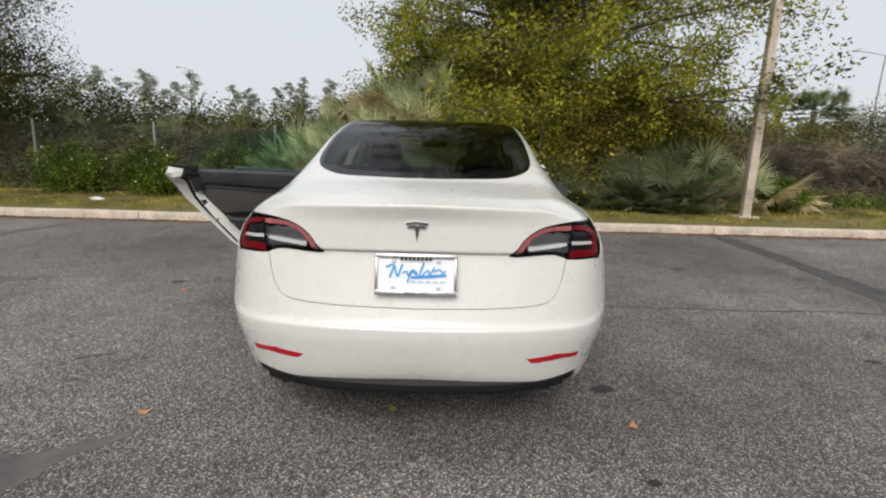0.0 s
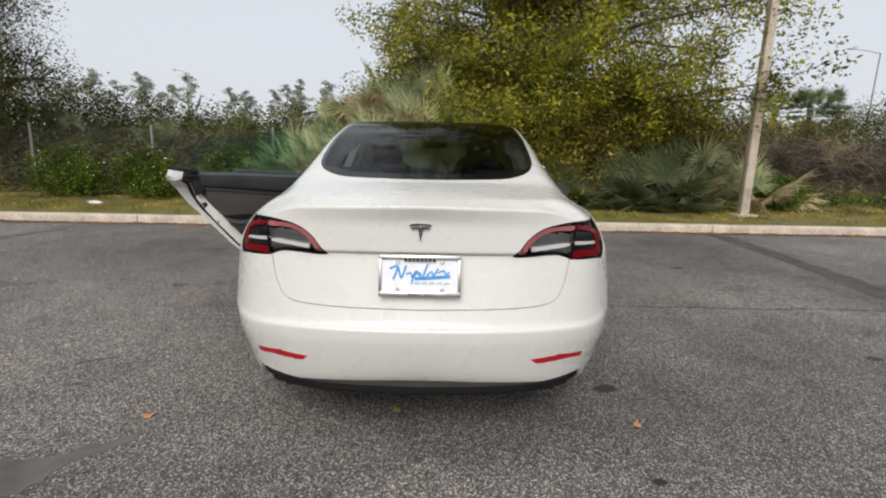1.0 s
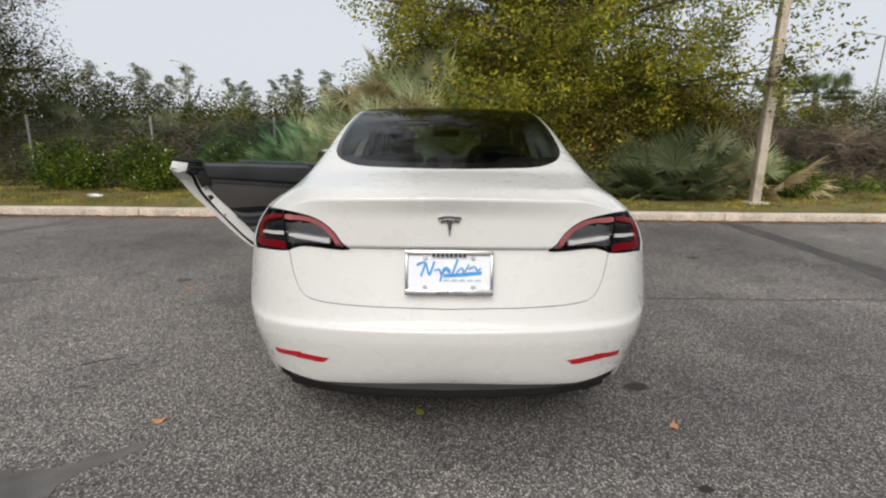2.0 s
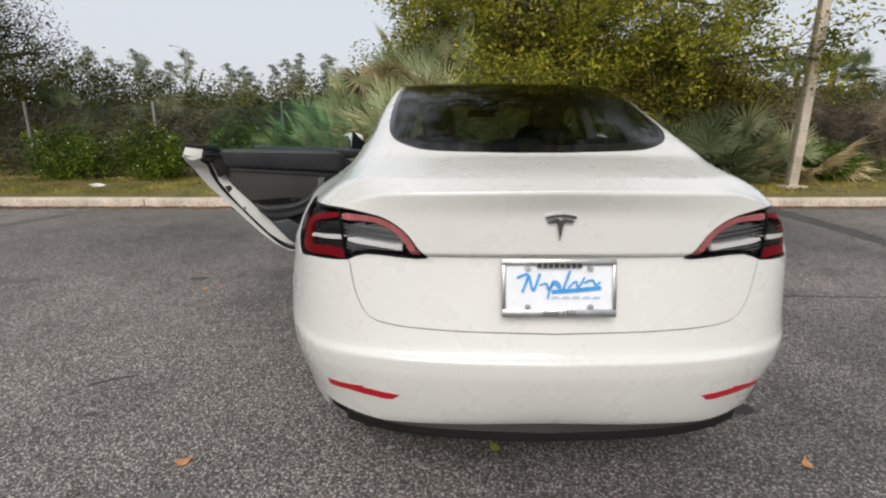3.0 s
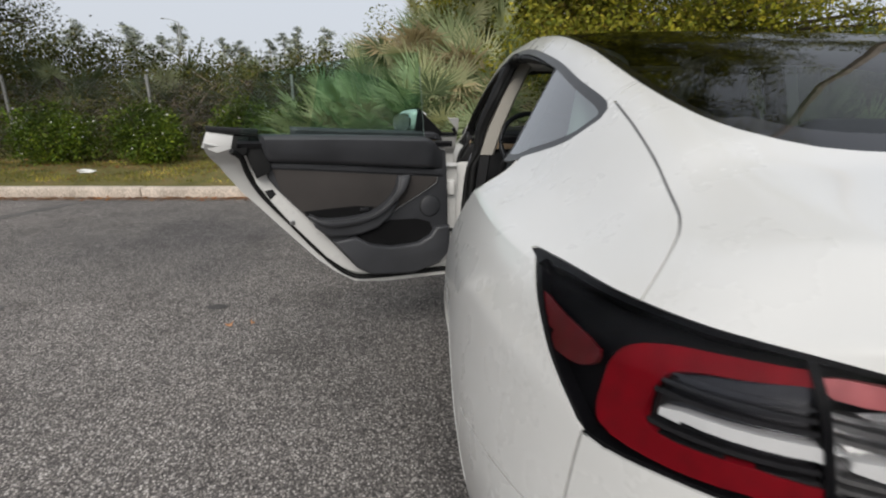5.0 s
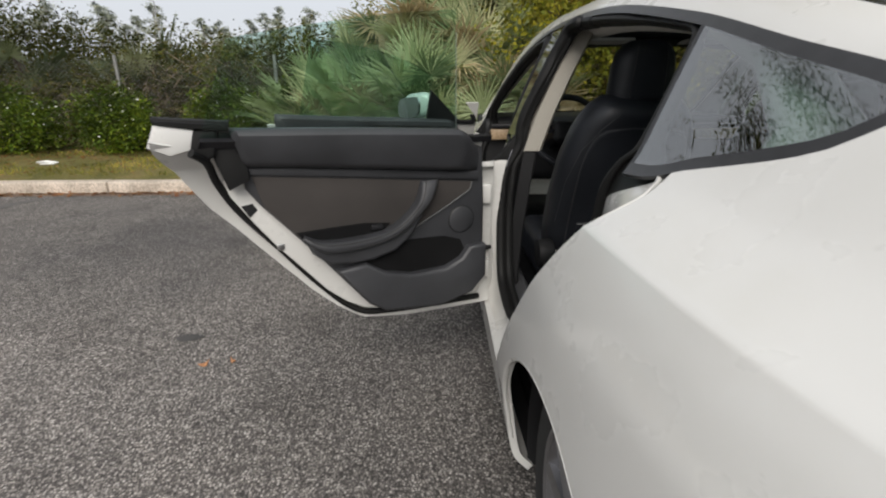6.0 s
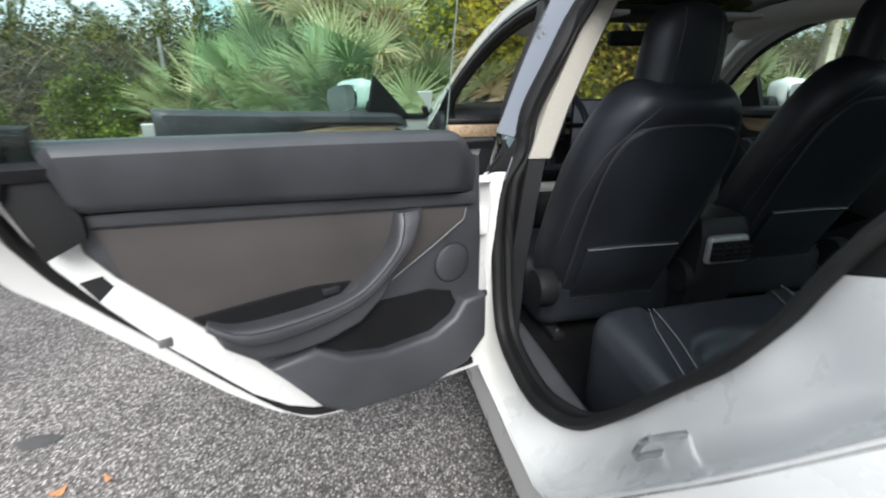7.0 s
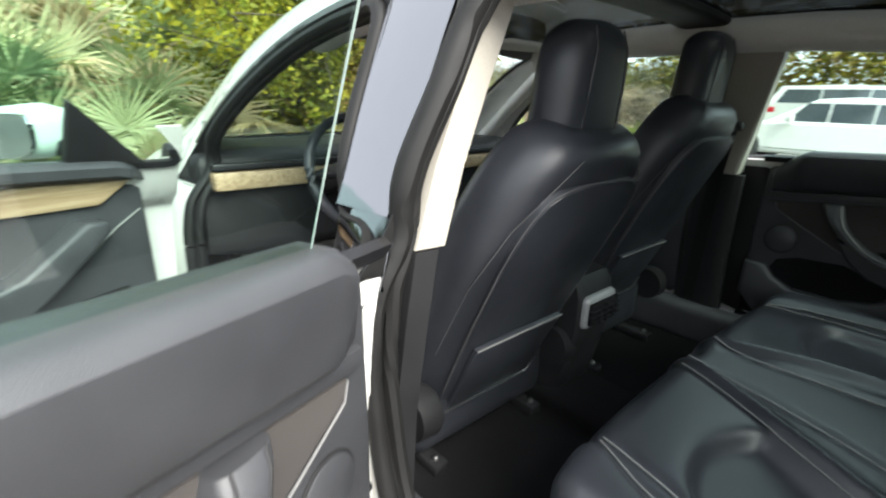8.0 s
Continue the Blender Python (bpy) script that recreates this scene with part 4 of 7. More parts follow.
front_door(1, 0, "closed front right door with white mirror")

# door openings of the left side: painted jamb, rubber seal
REAR_RIM = [(2.10, 0.345), (1.75, 0.35), (1.60, 0.368), (1.52, 0.42), (1.43, 0.51), (1.305, 0.66), (1.20, 0.79), (1.11, 0.91), (1.072, 0.97), (1.060, 1.005), (1.085, 1.030),
            (1.150, 1.030), (1.190, 1.065), (1.222, 1.15), (1.258, 1.245), (1.275, 1.268), (1.33, 1.288), (1.55, 1.325), (1.80, 1.35), (2.12, 1.362), (2.14, 1.28), (2.13, 1.14), (2.12, 1.02), (2.11, 0.92), (2.10, 0.70)]
REAR_SEAL = [(2.04, 0.47), (1.88, 0.418), (1.73, 0.432), (1.645, 0.462), (1.566, 0.542), (1.492, 0.632), (1.430, 0.708), (1.362, 0.790), (1.322, 0.860), (1.290, 0.93), (1.260, 0.985), (1.234, 1.025),
             (1.210, 1.06), (1.240, 1.15), (1.276, 1.236), (1.292, 1.256), (1.345, 1.272), (1.56, 1.306), (1.80, 1.334), (2.05, 1.345), (2.10, 1.28), (2.105, 1.17), (2.115, 1.05), (2.118, 0.90), (2.105, 0.68)]
FRONT_RIM = [(3.235, 0.345), (2.6, 0.345), (2.118, 0.345), (2.13, 0.9), (2.268, 0.98), (2.30, 1.16), (2.335, 1.342), (2.45, 1.346), (2.69, 1.308), (2.90, 1.226), (3.07, 1.12), (3.20, 1.0), (3.245, 0.92), (3.25, 0.7)]
FRONT_SEAL = [(3.10, 0.43), (2.6, 0.42), (2.26, 0.44), (2.27, 0.9), (2.30, 0.99), (2.335, 1.15), (2.37, 1.31), (2.47, 1.32), (2.67, 1.282), (2.87, 1.20), (3.03, 1.095), (3.15, 0.985), (3.16, 0.90), (3.15, 0.7)]


def door_opening(rim, seal, deep):
    a, b = catmull(rim, 420, True), catmull(seal, 420, True)
    outer = np.array([(-skin_x(y, z) + 0.004, y, z) for y, z in a])
    inner = np.array([(-min(skin_x(y, z), 0.90) + deep + 0.065 * min(1, max(0, (1.75 - y) / 0.2)) * min(1, max(0, (1.0 - z) / 0.12)) - 0.058 * min(1, max(0, (z - 0.93) / 0.1)), y, z) for y, z in b])
    for line, times in ((outer, 4), (inner, 20)):
        for _ in range(times):
            line[:, 0] = (line[:, 0] + np.roll(line[:, 0], 1) + np.roll(line[:, 0], -1)) / 3
    # share of the jamb's width that is painted, before the black lining takes over
    zo, zi = outer[:, 2], inner[:, 2]
    cut = np.clip((1.03 - zo) / np.maximum(zi - zo + 0.085, 0.02), 0, 1)
    cut = np.where(outer[:, 1] < 1.9, cut, zo < 0.885)
    steps = [cut * u for u in (0, 0.04, 0.15, 0.3, 0.45, 0.65, 0.85, 1)] + [cut + (1 - cut) * u for u in (0.1, 0.3, 0.6, 0.85, 1)] + [cut * 0 + 1.12]
    rows = []
    for t in steps:
        push = np.interp(t, (0, 0.04, 0.15, 0.45, 0.85, 1, 1.12), (0, 0.30, 0.55, 0.79, 0.95, 1.0, 1.12))
        p = outer + (inner - outer) * t[:, None]
        p[:, 0] = outer[:, 0] + (inner[:, 0] - outer[:, 0]) * push
        rows.append(p)
    n = len(a)
    white, black = [], []
    verts = np.vstack(rows)
    for r in range(len(rows) - 1):
        for k in range(n):
            k2 = (k + 1) % n
            if max(steps[r + 1][k] - steps[r][k], steps[r + 1][k2] - steps[r][k2]) > 0.001:
                (white if r < 7 else black).append((r * n + k, (r + 1) * n + k, (r + 1) * n + k2, r * n + k2))
    for name, fs, m, lab in (("door_jamb", white, PAINT, "white painted door jamb and sill"), ("frame_jamb", black, RUBBER, "black window frame lining")):
        part(name, Skin(verts, fs).mesh(0.004, formed=False), m, CAR, lab)
    stout = np.array([min(1, max(0, (q[2] - 0.85) / 0.08)) * (2.0 < q[1] < 2.2) for q in inner])
    pipe = inner + (-0.012, 0, 0) - stout[:, None] * (0.012, 0, 0)
    part("opening_seal", tube([tuple(p) for p in pipe], [0.017 + 0.007 * k - (0.006 * min(1, max(0, (1.7 - p[1]) / 0.15)) + 0.004 * min(1, max(0, (p[2] - 0.97) / 0.06))) * (p[1] < 1.9) for p, k in zip(pipe, stout)], 10, 0.9, closed=True), RUBBER, CAR, "thick black rubber door seal")
    part("seal_lip", tube([tuple(p + np.array((0.012 + 0.018 * min(1, max(0, (0.98 - p[2]) / 0.16)), 0, 0))) for p in pipe + (np.array([(0, *d) for d in (b.mean(0) - b)]) * 0.02)], [0.014 - (0.006 * min(1, max(0, (1.7 - p[1]) / 0.15)) + 0.003 * min(1, max(0, (p[2] - 0.97) / 0.06))) * (p[1] < 1.9) for p in pipe], 8, closed=True), RUBBER, CAR)


door_opening(REAR_RIM, REAR_SEAL, 0.085)
door_opening(FRONT_RIM, FRONT_SEAL, 0.085)
striker = bmesh.new()
tube([(-0.790, 1.395, 0.622), (-0.848, 1.393, 0.622), (-0.854, 1.390, 0.634), (-0.854, 1.380, 0.660), (-0.848, 1.376, 0.670), (-0.790, 1.373, 0.672)], 0.0045, 8, bm=striker)
part("door_striker", striker, STEEL, CAR, "bent steel door striker")
part("door_check", tube([(-0.87, 2.06, 0.575), (-0.905, 2.05, 0.578), (-0.955, 2.03, 0.56)], 0.009, 8), PLASTIC, CAR, "black door check strap")
for side in (-1,):
    foot = [(2.124, 1.0), (2.106, 0.93), (2.10, 0.875), (2.20, 0.87), (2.255, 0.90), (2.272, 1.0)]
    part("pillar_foot", slab(foot, 0.008, lambda a, b, d: (side * (skin_x(a, 1.01) + 0.35 * (1.01 - b) - 0.006 - d), a, b), 0.002), PILLAR, CAR)
for z in (0.46, 0.75):
    part("door_hinge", box((-0.915, 2.035, z), (-0.875, 2.085, z + 0.07), 0.008), PAINT, CAR)
    part("door_hinge", box((-0.93, 3.17, z - 0.02), (-0.88, 3.24, z + 0.06), 0.008), PAINT, CAR)

# ---- cabin ----
def cushion(lo, hi, round_=0.05, cuts=11, shape=None):
    bm = box(lo, hi)
    bmesh.ops.subdivide_edges(bm, edges=bm.edges[:], cuts=cuts, use_grid_fill=True)
    c, h = (Vector(lo) + Vector(hi)) / 2, (Vector(hi) - Vector(lo)) / 2
    for v in bm.verts:
        d = v.co - c
        core = Vector([max(-(h[k] - round_), min(h[k] - round_, d[k])) for k in range(3)])
        off = d - core
        if off.length > 1e-6:
            d = core + off.normalized() * min(round_, max(abs(off[k]) for k in range(3)))
        v.co = c + d
        if shape:
            v.co = shape(v.co)
    return bm


def at_seat(data, m):
    if isinstance(data, bmesh.types.BMesh):
        bmesh.ops.transform(data, matrix=m, verts=data.verts)
    return data


def front_seat(cx, ahead=0.0, raised=0.0):
    """A leaning seat; its back is seen from behind. Local: x across, y forward, z up from the hip joint."""
    lean = Matrix.Translation((cx, 2.35 + ahead, 0.40 + raised)) @ Matrix.Rotation(radians(25), 4, "X")
    upright = Matrix.Translation((cx, 2.085 + ahead, 1.07 + raised)) @ Matrix.Rotation(radians(7), 4, "X")

    def back_form(p):
        z, x = p.z, p.x
        w = np.interp(z, (0.0, 0.15, 0.35, 0.52, 0.62, 0.68, 0.72, 0.755, 0.775), (0.235, 0.258, 0.262, 0.250, 0.228, 0.206, 0.182, 0.155, 0.13))
        side = x / 0.25
        q = Vector((side * w, p.y, z))
        q.y += 0.05 * min(1.2, abs(side)) ** 2.5 * (0.9 if p.y > 0.02 else 0.75)
        return q

    back = part("front_seat", at_seat(cushion((-0.25, -0.045, -0.03), (0.25, 0.08, 0.775), 0.055, 23, back_form), lean), LEATHER, CAR, "black leather front seat")
    arch = [(-0.165, 0.0), (-0.182, 0.20), (-0.188, 0.42), (-0.182, 0.58), (-0.15, 0.672), (-0.08, 0.698), (0, 0.70), (0.08, 0.698), (0.15, 0.672), (0.182, 0.58), (0.188, 0.42), (0.182, 0.20), (0.165, 0.0)]
    shell = slab(catmull(arch + [(0, -0.01)], 60, True), 0.024, lambda a, b, d: (a, -0.054 + d + 0.9 * max(0, abs(a) - 0.07) ** 2, b), 0.007, 2)
    part("seat_back_shell", at_seat(shell, lean), LEATHER, back, "black leather seat-back panel")
    part("stitch_line", at_seat(tube([(a * 1.02, -0.050 + 0.9 * max(0, abs(a) - 0.07) ** 2, b * 1.004) for a, b in catmull(arch, 70)], 0.0017, 6), lean), PIPING, back, "raised light piping")
    for s in (-1, 1):
        part("shoulder_seam", at_seat(tube([(s * 0.10, -0.034, 0.745), (s * 0.15, -0.036, 0.69), (s * 0.20, -0.026, 0.60), (s * 0.228, -0.012, 0.45), (s * 0.234, -0.010, 0.25)], 0.0012, 6), lean), PIPING, back)
    part("map_pocket", at_seat(slab([(-0.15, 0.045), (-0.158, 0.275), (0, 0.282), (0.158, 0.275), (0.15, 0.045)], 0.012, lambda a, b, d: (a, -0.0585 + d, b), 0.003), lean), LEATHER, back, "seat-back map pocket")
    part("pocket_edge", at_seat(tube([(-0.158, -0.059, 0.276), (0, -0.061, 0.281), (0.158, -0.059, 0.276)], 0.0028, 6), lean), STITCH, back)
    part("pocket_edge", at_seat(tube([(-0.158, -0.059, 0.04), (0.158, -0.059, 0.04), (0.168, -0.055, 0.09)], 0.0032, 6), lean), STEEL, back)

    def head_form(p):
        t = max(0, p.z / 0.235)
        k = max(0, (t - 0.5) / 0.5)
        q = Vector((p.x * (1.0 - 0.10 * t) * (1 - 0.30 * k ** 2.5), p.y + 0.012 * t ** 2, p.z + 0.010 * k * (1 - (p.x / 0.119) ** 2)))
        q.y += 0.030 * (abs(p.x) / 0.119) ** 2.4
        return q

    rest = part("headrest", at_seat(cushion((-0.119, -0.04, 0.0), (0.119, 0.045, 0.225), 0.042, 19, head_form), upright), LEATHER, back, "tall black leather headrest")
    for s in (-0.058, 0.058):
        part("headrest_seam", at_seat(tube([(s, -0.036, 0.012), (s, -0.0345, 0.06), (s * 0.97, -0.033, 0.12), (s * 0.9, -0.029, 0.185), (s * 0.82, -0.014, 0.222)], 0.0014, 6), upright), PIPING, rest)
        part("headrest_post", at_seat(tube([(s * 0.9, 0.01, -0.06), (s * 0.9, 0.01, 0.02)], 0.006, 8), upright), STEEL, rest)
    part("seat_cushion", cushion((cx - 0.26, 2.28 + ahead, 0.30), (cx + 0.26, 2.84 + ahead, 0.50), 0.05), LEATHER, back)
    for s in (-0.262, 0.262):
        part("recliner_cover", lathe([(-0.03, 0.002), (-0.03, 0.06), (0.02, 0.064), (0.034, 0.055), (0.036, 0.002)], (cx + s, 2.26 + ahead, 0.475), "x", 28), PLASTIC, back, "round recliner cover")
        part("seat_rail", box((cx + s * 0.72 - 0.022, 2.25, 0.262), (cx + s * 0.72 + 0.022, 2.75, 0.292), 0.006), PLASTIC, back)
        part("rail_bolt", lathe([(0, 0.001), (0, 0.009), (0.010, 0.009), (0.013, 0.005), (0.013, 0.001)], (cx + s * 0.72, 2.275, 0.290), "z", 12), STEEL, back)
    return back


front_seat(-0.348)
front_seat(0.375, 0.06, 0.06)


BENCH_SEAMS = (((1.28, 1.45, 1.66, 1.81, 1.90), (0.635, 0.622, 0.577, 0.532, 0.487)), ((1.28, 1.45, 1.65, 1.77, 1.90), (0.585, 0.572, 0.535, 0.502, 0.475)),
               ((1.28, 1.45, 1.56, 1.69, 1.84, 1.90), (0.30, 0.285, 0.249, 0.196, 0.125, 0.105)), ((1.28, 1.45, 1.60, 1.75, 1.856, 1.90), (0.16, 0.145, 0.108, 0.078, 0.068, 0.078)))


def rising(v, soft):
    """0 well below v = 0, 1 well above it."""
    return 0.5 + 0.5 * math.tanh(v / soft)


def bench_relief(x, y):
    """Padded bolsters between sunken seams, and a dished seat on each side."""
    x = abs(x)
    at = [float(np.interp(y, *line)) for line in BENCH_SEAMS]
    seams = sum(math.exp(-((x - s) / 0.014) ** 2) for s in at)
    puff = 0.018 * rising(x - at[0] - 0.02, 0.02) + 0.020 * math.exp(-((x - at[2] + 0.026) / 0.026) ** 2)
    bow = 1.755 - 2.4 * (x - 0.37) ** 2
    sunk = 0.034 * rising(x - at[2] - 0.02, 0.018) * rising(at[1] - 0.025 - x, 0.018) * rising(bow - y, 0.014)
    return puff - 0.006 * seams - sunk


def behind(y):
    """1 well behind the bench's front edge, falling to 0 towards it."""
    return 1 / (1 + math.exp((y - 1.68) / 0.03))


def bench_form(p):
    q = p.copy()
    along = (p.y - 1.25) / 0.66
    q.z += -0.07 * (1 - along) + 0.015 * math.sin(along * 3.0)
    for c in (-0.36, 0.36):
        q.z -= 0.018 * math.exp(-((p.x - c) / 0.13) ** 2) * (1 if p.z > 0.5 else 0) * behind(p.y)
    if p.z > 0.5:
        q.z += bench_relief(p.x, p.y)
    q.y -= 0.05 * (abs(p.x) / 0.66) ** 4
    return q


bench = part("rear_bench", cushion((-0.665, 1.20, 0.30), (0.665, 1.93, 0.575), 0.06, 131, bench_form), LEATHER, CAR, "black leather rear bench seat")


def bench_top(x, y):
    along = (y - 1.25) / 0.66
    return 0.575 - 0.07 * (1 - along) + 0.015 * math.sin(along * 3.0) - sum(0.018 * math.exp(-((x - c) / 0.13) ** 2) for c in (-0.36, 0.36)) * behind(y) + bench_relief(x, y)


for k in (-1, 1):
    for line in BENCH_SEAMS:
        ys = np.linspace(1.30, 1.895, 30)
        part("stitch_line", tube([(k * np.interp(y, *line), y - 0.05 * (np.interp(y, *line) / 0.66) ** 4, bench_top(np.interp(y, *line), y) + 0.004) for y in ys], 0.0017, 6), STITCH, bench)
back_lean = Matrix.Translation((0, 1.30, 0.52)) @ Matrix.Rotation(radians(27), 4, "X")
rear_back = part("rear_backrest", at_seat(cushion((-0.62, -0.16, -0.05), (0.62, 0.0, 0.58), 0.06), back_lean), LEATHER, CAR, "black leather rear backrest")
for c in (-0.37, 0, 0.37):
    part("headrest", at_seat(cushion((c - 0.12, -0.13, 0.57), (c + 0.12, -0.02, 0.72), 0.045), back_lean), LEATHER, rear_back)

# floor, sills and inner walls
part("cabin_floor", box((-0.80, 1.15, 0.20), (0.80, 3.55, 0.262), 0.01), CARPET, CAR, "black carpeted floor")
part("floor_tunnel", cushion((-0.11, 1.85, 0.22), (0.11, 2.9, 0.33), 0.04), CARPET, CAR)
for s in (-1, 1):
    x0, x1 = sorted((s * 0.79, s * 0.70))
    part("sill_trim", cushion((x0, 1.50, 0.25), (x1, 3.2, 0.405), 0.03), SILL, CAR)
    part("wheel_house_lining", cushion((min(s * 0.60, s * 0.735), 0.75, 0.25), (max(s * 0.60, s * 0.735), 1.30, 0.98), 0.06, shape=lambda p: Vector((p.x - s * 0.10 * max(0, p.z - 0.75), p.y - 0.35 * max(0, 0.6 - p.z) * 0, p.z))), PLASTIC, CAR, "black lining beside the rear bench")
    for name, line, m, lab in (("lower_pillar_trim", [(0.79, 2.135, 0.27), (0.785, 2.145, 0.45), (0.775, 2.15, 0.62), (0.757, 2.145, 0.80), (0.742, 2.14, 0.928)], PLASTIC, "black lower pillar trim"),
                               ("pillar_trim", [(0.742, 2.14, 0.932), (0.70, 2.145, 1.06), (0.645, 2.15, 1.19), (0.575, 2.16, 1.335)], CREAM, "cream upper pillar trim")):
        bm = bmesh.new()
        rings = []
        for x, y, z in line:
            if s > 0 and z > 0.93:
                y = 2.158 - 0.275 * (z - 0.932)
            k = 0.78 if z > 0.93 else 0.55
            ring = [(x + 0.012, y - 0.048), (x - 0.056 * k, y - 0.053), (x - 0.068 * k, y - 0.042), (x - 0.070 * k, y), (x - 0.055 * k, y + 0.10), (x, y + 0.13), (x + 0.022, y + 0.02)]
            rings.append([bm.verts.new((s * a, b, z)) for a, b in ring])
        for a, b in zip(rings, rings[1:]):
            for k in range(7):
                bm.faces.new((a[k], a[(k + 1) % 7], b[(k + 1) % 7], b[k]))
        bm.faces.new(rings[0]), bm.faces.new(rings[-1])
        bmesh.ops.recalc_face_normals(bm, faces=bm.faces)
        part(name, bm, m, CAR, lab)
    part("front_pillar_trim", tube([(s * 0.745, 3.42, 0.93), (s * 0.69, 3.22, 1.08), (s * 0.60, 2.95, 1.25), (s * 0.545, 2.72, 1.345), (s * 0.53, 2.5, 1.375)], [0.035, 0.03, 0.028, 0.03, 0.03], 12), LINER, CAR, "pale front pillar trim")
    part("rear_pillar_trim", tube([(s * 0.62, 0.98, 1.0), (s * 0.58, 0.98, 1.10), (s * 0.53, 1.15, 1.21), (s * 0.50, 1.4, 1.29)], [0.06, 0.055, 0.045, 0.04], 12, 0.8), LINER, CAR, "pale grey rear pillar trim")
    part("roof_side_lining", tube([(s * 0.50, y, float(deck_height(np.array([0.50]), np.array([y]))[0]) - 0.062) for y in np.linspace(1.15, 2.85, 14)], 0.062, 12, 0.8), LINER, CAR, "pale grey headliner along the roof edge")
    part("sun_visor", box((min(s * 0.14, s * 0.48), 2.70, 1.345), (max(s * 0.14, s * 0.48), 2.90, 1.362), 0.006), LINER, CAR)
for y0, y1 in ((2.13, 2.28), (2.80, 2.94)):
    part("roof_bar_lining", cushion((-0.50, y0, 1.33), (0.50, y1, 1.405), 0.03, shape=lambda p: Vector((p.x, p.y, float(deck_height(np.array([p.x]), np.array([p.y]))[0]) - 0.012 - 0.45 * (1.405 - p.z)))), PLASTIC, CAR, "dark roof cross bar")
belt = bmesh.new()
rows = [[belt.verts.new((x, y - 0.022, z)), belt.verts.new((x + 0.004, y + 0.022, z))] for x, y, z in ((0.60, 2.12, 1.10), (0.61, 2.13, 1.06), (0.635, 2.15, 0.95), (0.655, 2.165, 0.75), (0.665, 2.18, 0.45))]
for a, b in zip(rows, rows[1:]):
    belt.faces.new((a[0], a[1], b[1], b[0]))
part("seat_belt", belt, RUBBER, CAR, "black woven seat belt")
part("belt_guide", cushion((0.585, 2.085, 1.085), (0.62, 2.15, 1.115), 0.012), PLASTIC, CAR)
part("parcel_shelf", box((-0.60, 0.50, 0.955), (0.60, 1.02, 0.985), 0.01), CARPET, CAR, "black shelf under the rear window")
part("inner_mirror", cushion((-0.12, 2.86, 1.245), (0.12, 2.90, 1.305), 0.018), PLASTIC, CAR, "black rear-view mirror")
part("mirror_stem", tube([(0, 2.90, 1.285), (0, 2.96, 1.335)], 0.012, 8), PLASTIC, CAR)

# centre console with rear air vent
console = part("centre_console", cushion((-0.10, 2.185, 0.26), (0.10, 3.15, 0.70), 0.035, shape=lambda p: Vector((p.x, p.y + 0.22 * max(0, 0.53 - p.z) + 0.4 * max(0, p.z - 0.64), p.z))), PLASTIC, CAR, "black centre console")
part("vent_frame", cushion((-0.078, 2.168, 0.540), (0.078, 2.23, 0.640), 0.018), VENT, console, "silver rear air vent frame")
part("vent_mouth", box((-0.070, 2.159, 0.556), (0.070, 2.172, 0.624), 0.006), CARPET, console)
for k in range(3):
    part("vent_slat", box((-0.074, 2.153, 0.568 + 0.017 * k), (0.074, 2.162, 0.571 + 0.017 * k), 0.001), SATIN, console)
for x in (-0.002, -0.034, 0.03):
    part("vent_divider", box((x, 2.151, 0.560), (x + 0.004, 2.161, 0.616), 0.001), SATIN, console)

# dashboard, screen and wheel
dash = part("dashboard", cushion((-0.78, 3.12, 0.62), (0.78, 3.60, 0.985), 0.05, shape=lambda p: Vector((p.x, p.y + 0.10 * max(0, p.z - 0.93) * 2 + 0.12 * (p.x / 0.78) ** 4 * 0.3, p.z))), PLASTIC, CAR, "black dashboard")
part("wood_strip", box((-0.745, 3.095, 0.862), (0.745, 3.15, 0.918), 0.006), WOOD, dash, "long pale wood dashboard strip")
part("air_slot", box((-0.745, 3.102, 0.926), (0.745, 3.14, 0.945), 0.003), SATIN, dash)
part("screen", box((-0.19, 3.0, 0.80), (0.19, 3.012, 1.03), 0.008), SATIN, dash, "wide centre touch screen")
part("screen_picture", box((-0.182, 2.996, 0.808), (0.182, 2.9995, 1.022), 0.002), SCREEN, dash, "pale map picture")
wheel_m = Matrix.Translation((-0.395, 2.80, 0.935)) @ Matrix.Rotation(radians(-24), 4, "X")
bm = tube([(0.178 * math.cos(a), 0, 0.178 * math.sin(a)) for a in np.linspace(0, 2 * math.pi, 48, endpoint=False)], 0.0155, 10, closed=True)
wheel = part("steering_wheel", at_seat(bm, wheel_m), LEATHER, CAR, "black leather steering wheel")
part("wheel_hub", at_seat(cushion((-0.075, -0.03, -0.06), (0.075, 0.03, 0.05), 0.028), wheel_m), PLASTIC, wheel)
for a, b in (((-0.17, 0, 0.0), (-0.06, 0, 0)), ((0.17, 0, 0), (0.06, 0, 0)), ((0, 0, -0.17), (0, 0, -0.05))):
    part("wheel_spoke", at_seat(tube([a, b], 0.018, 8, 0.6), wheel_m), SATIN, wheel)
part("steering_column", tube([(-0.385, 2.88, 0.93), (-0.385, 3.2, 0.83)], 0.045, 12), PLASTIC, CAR)

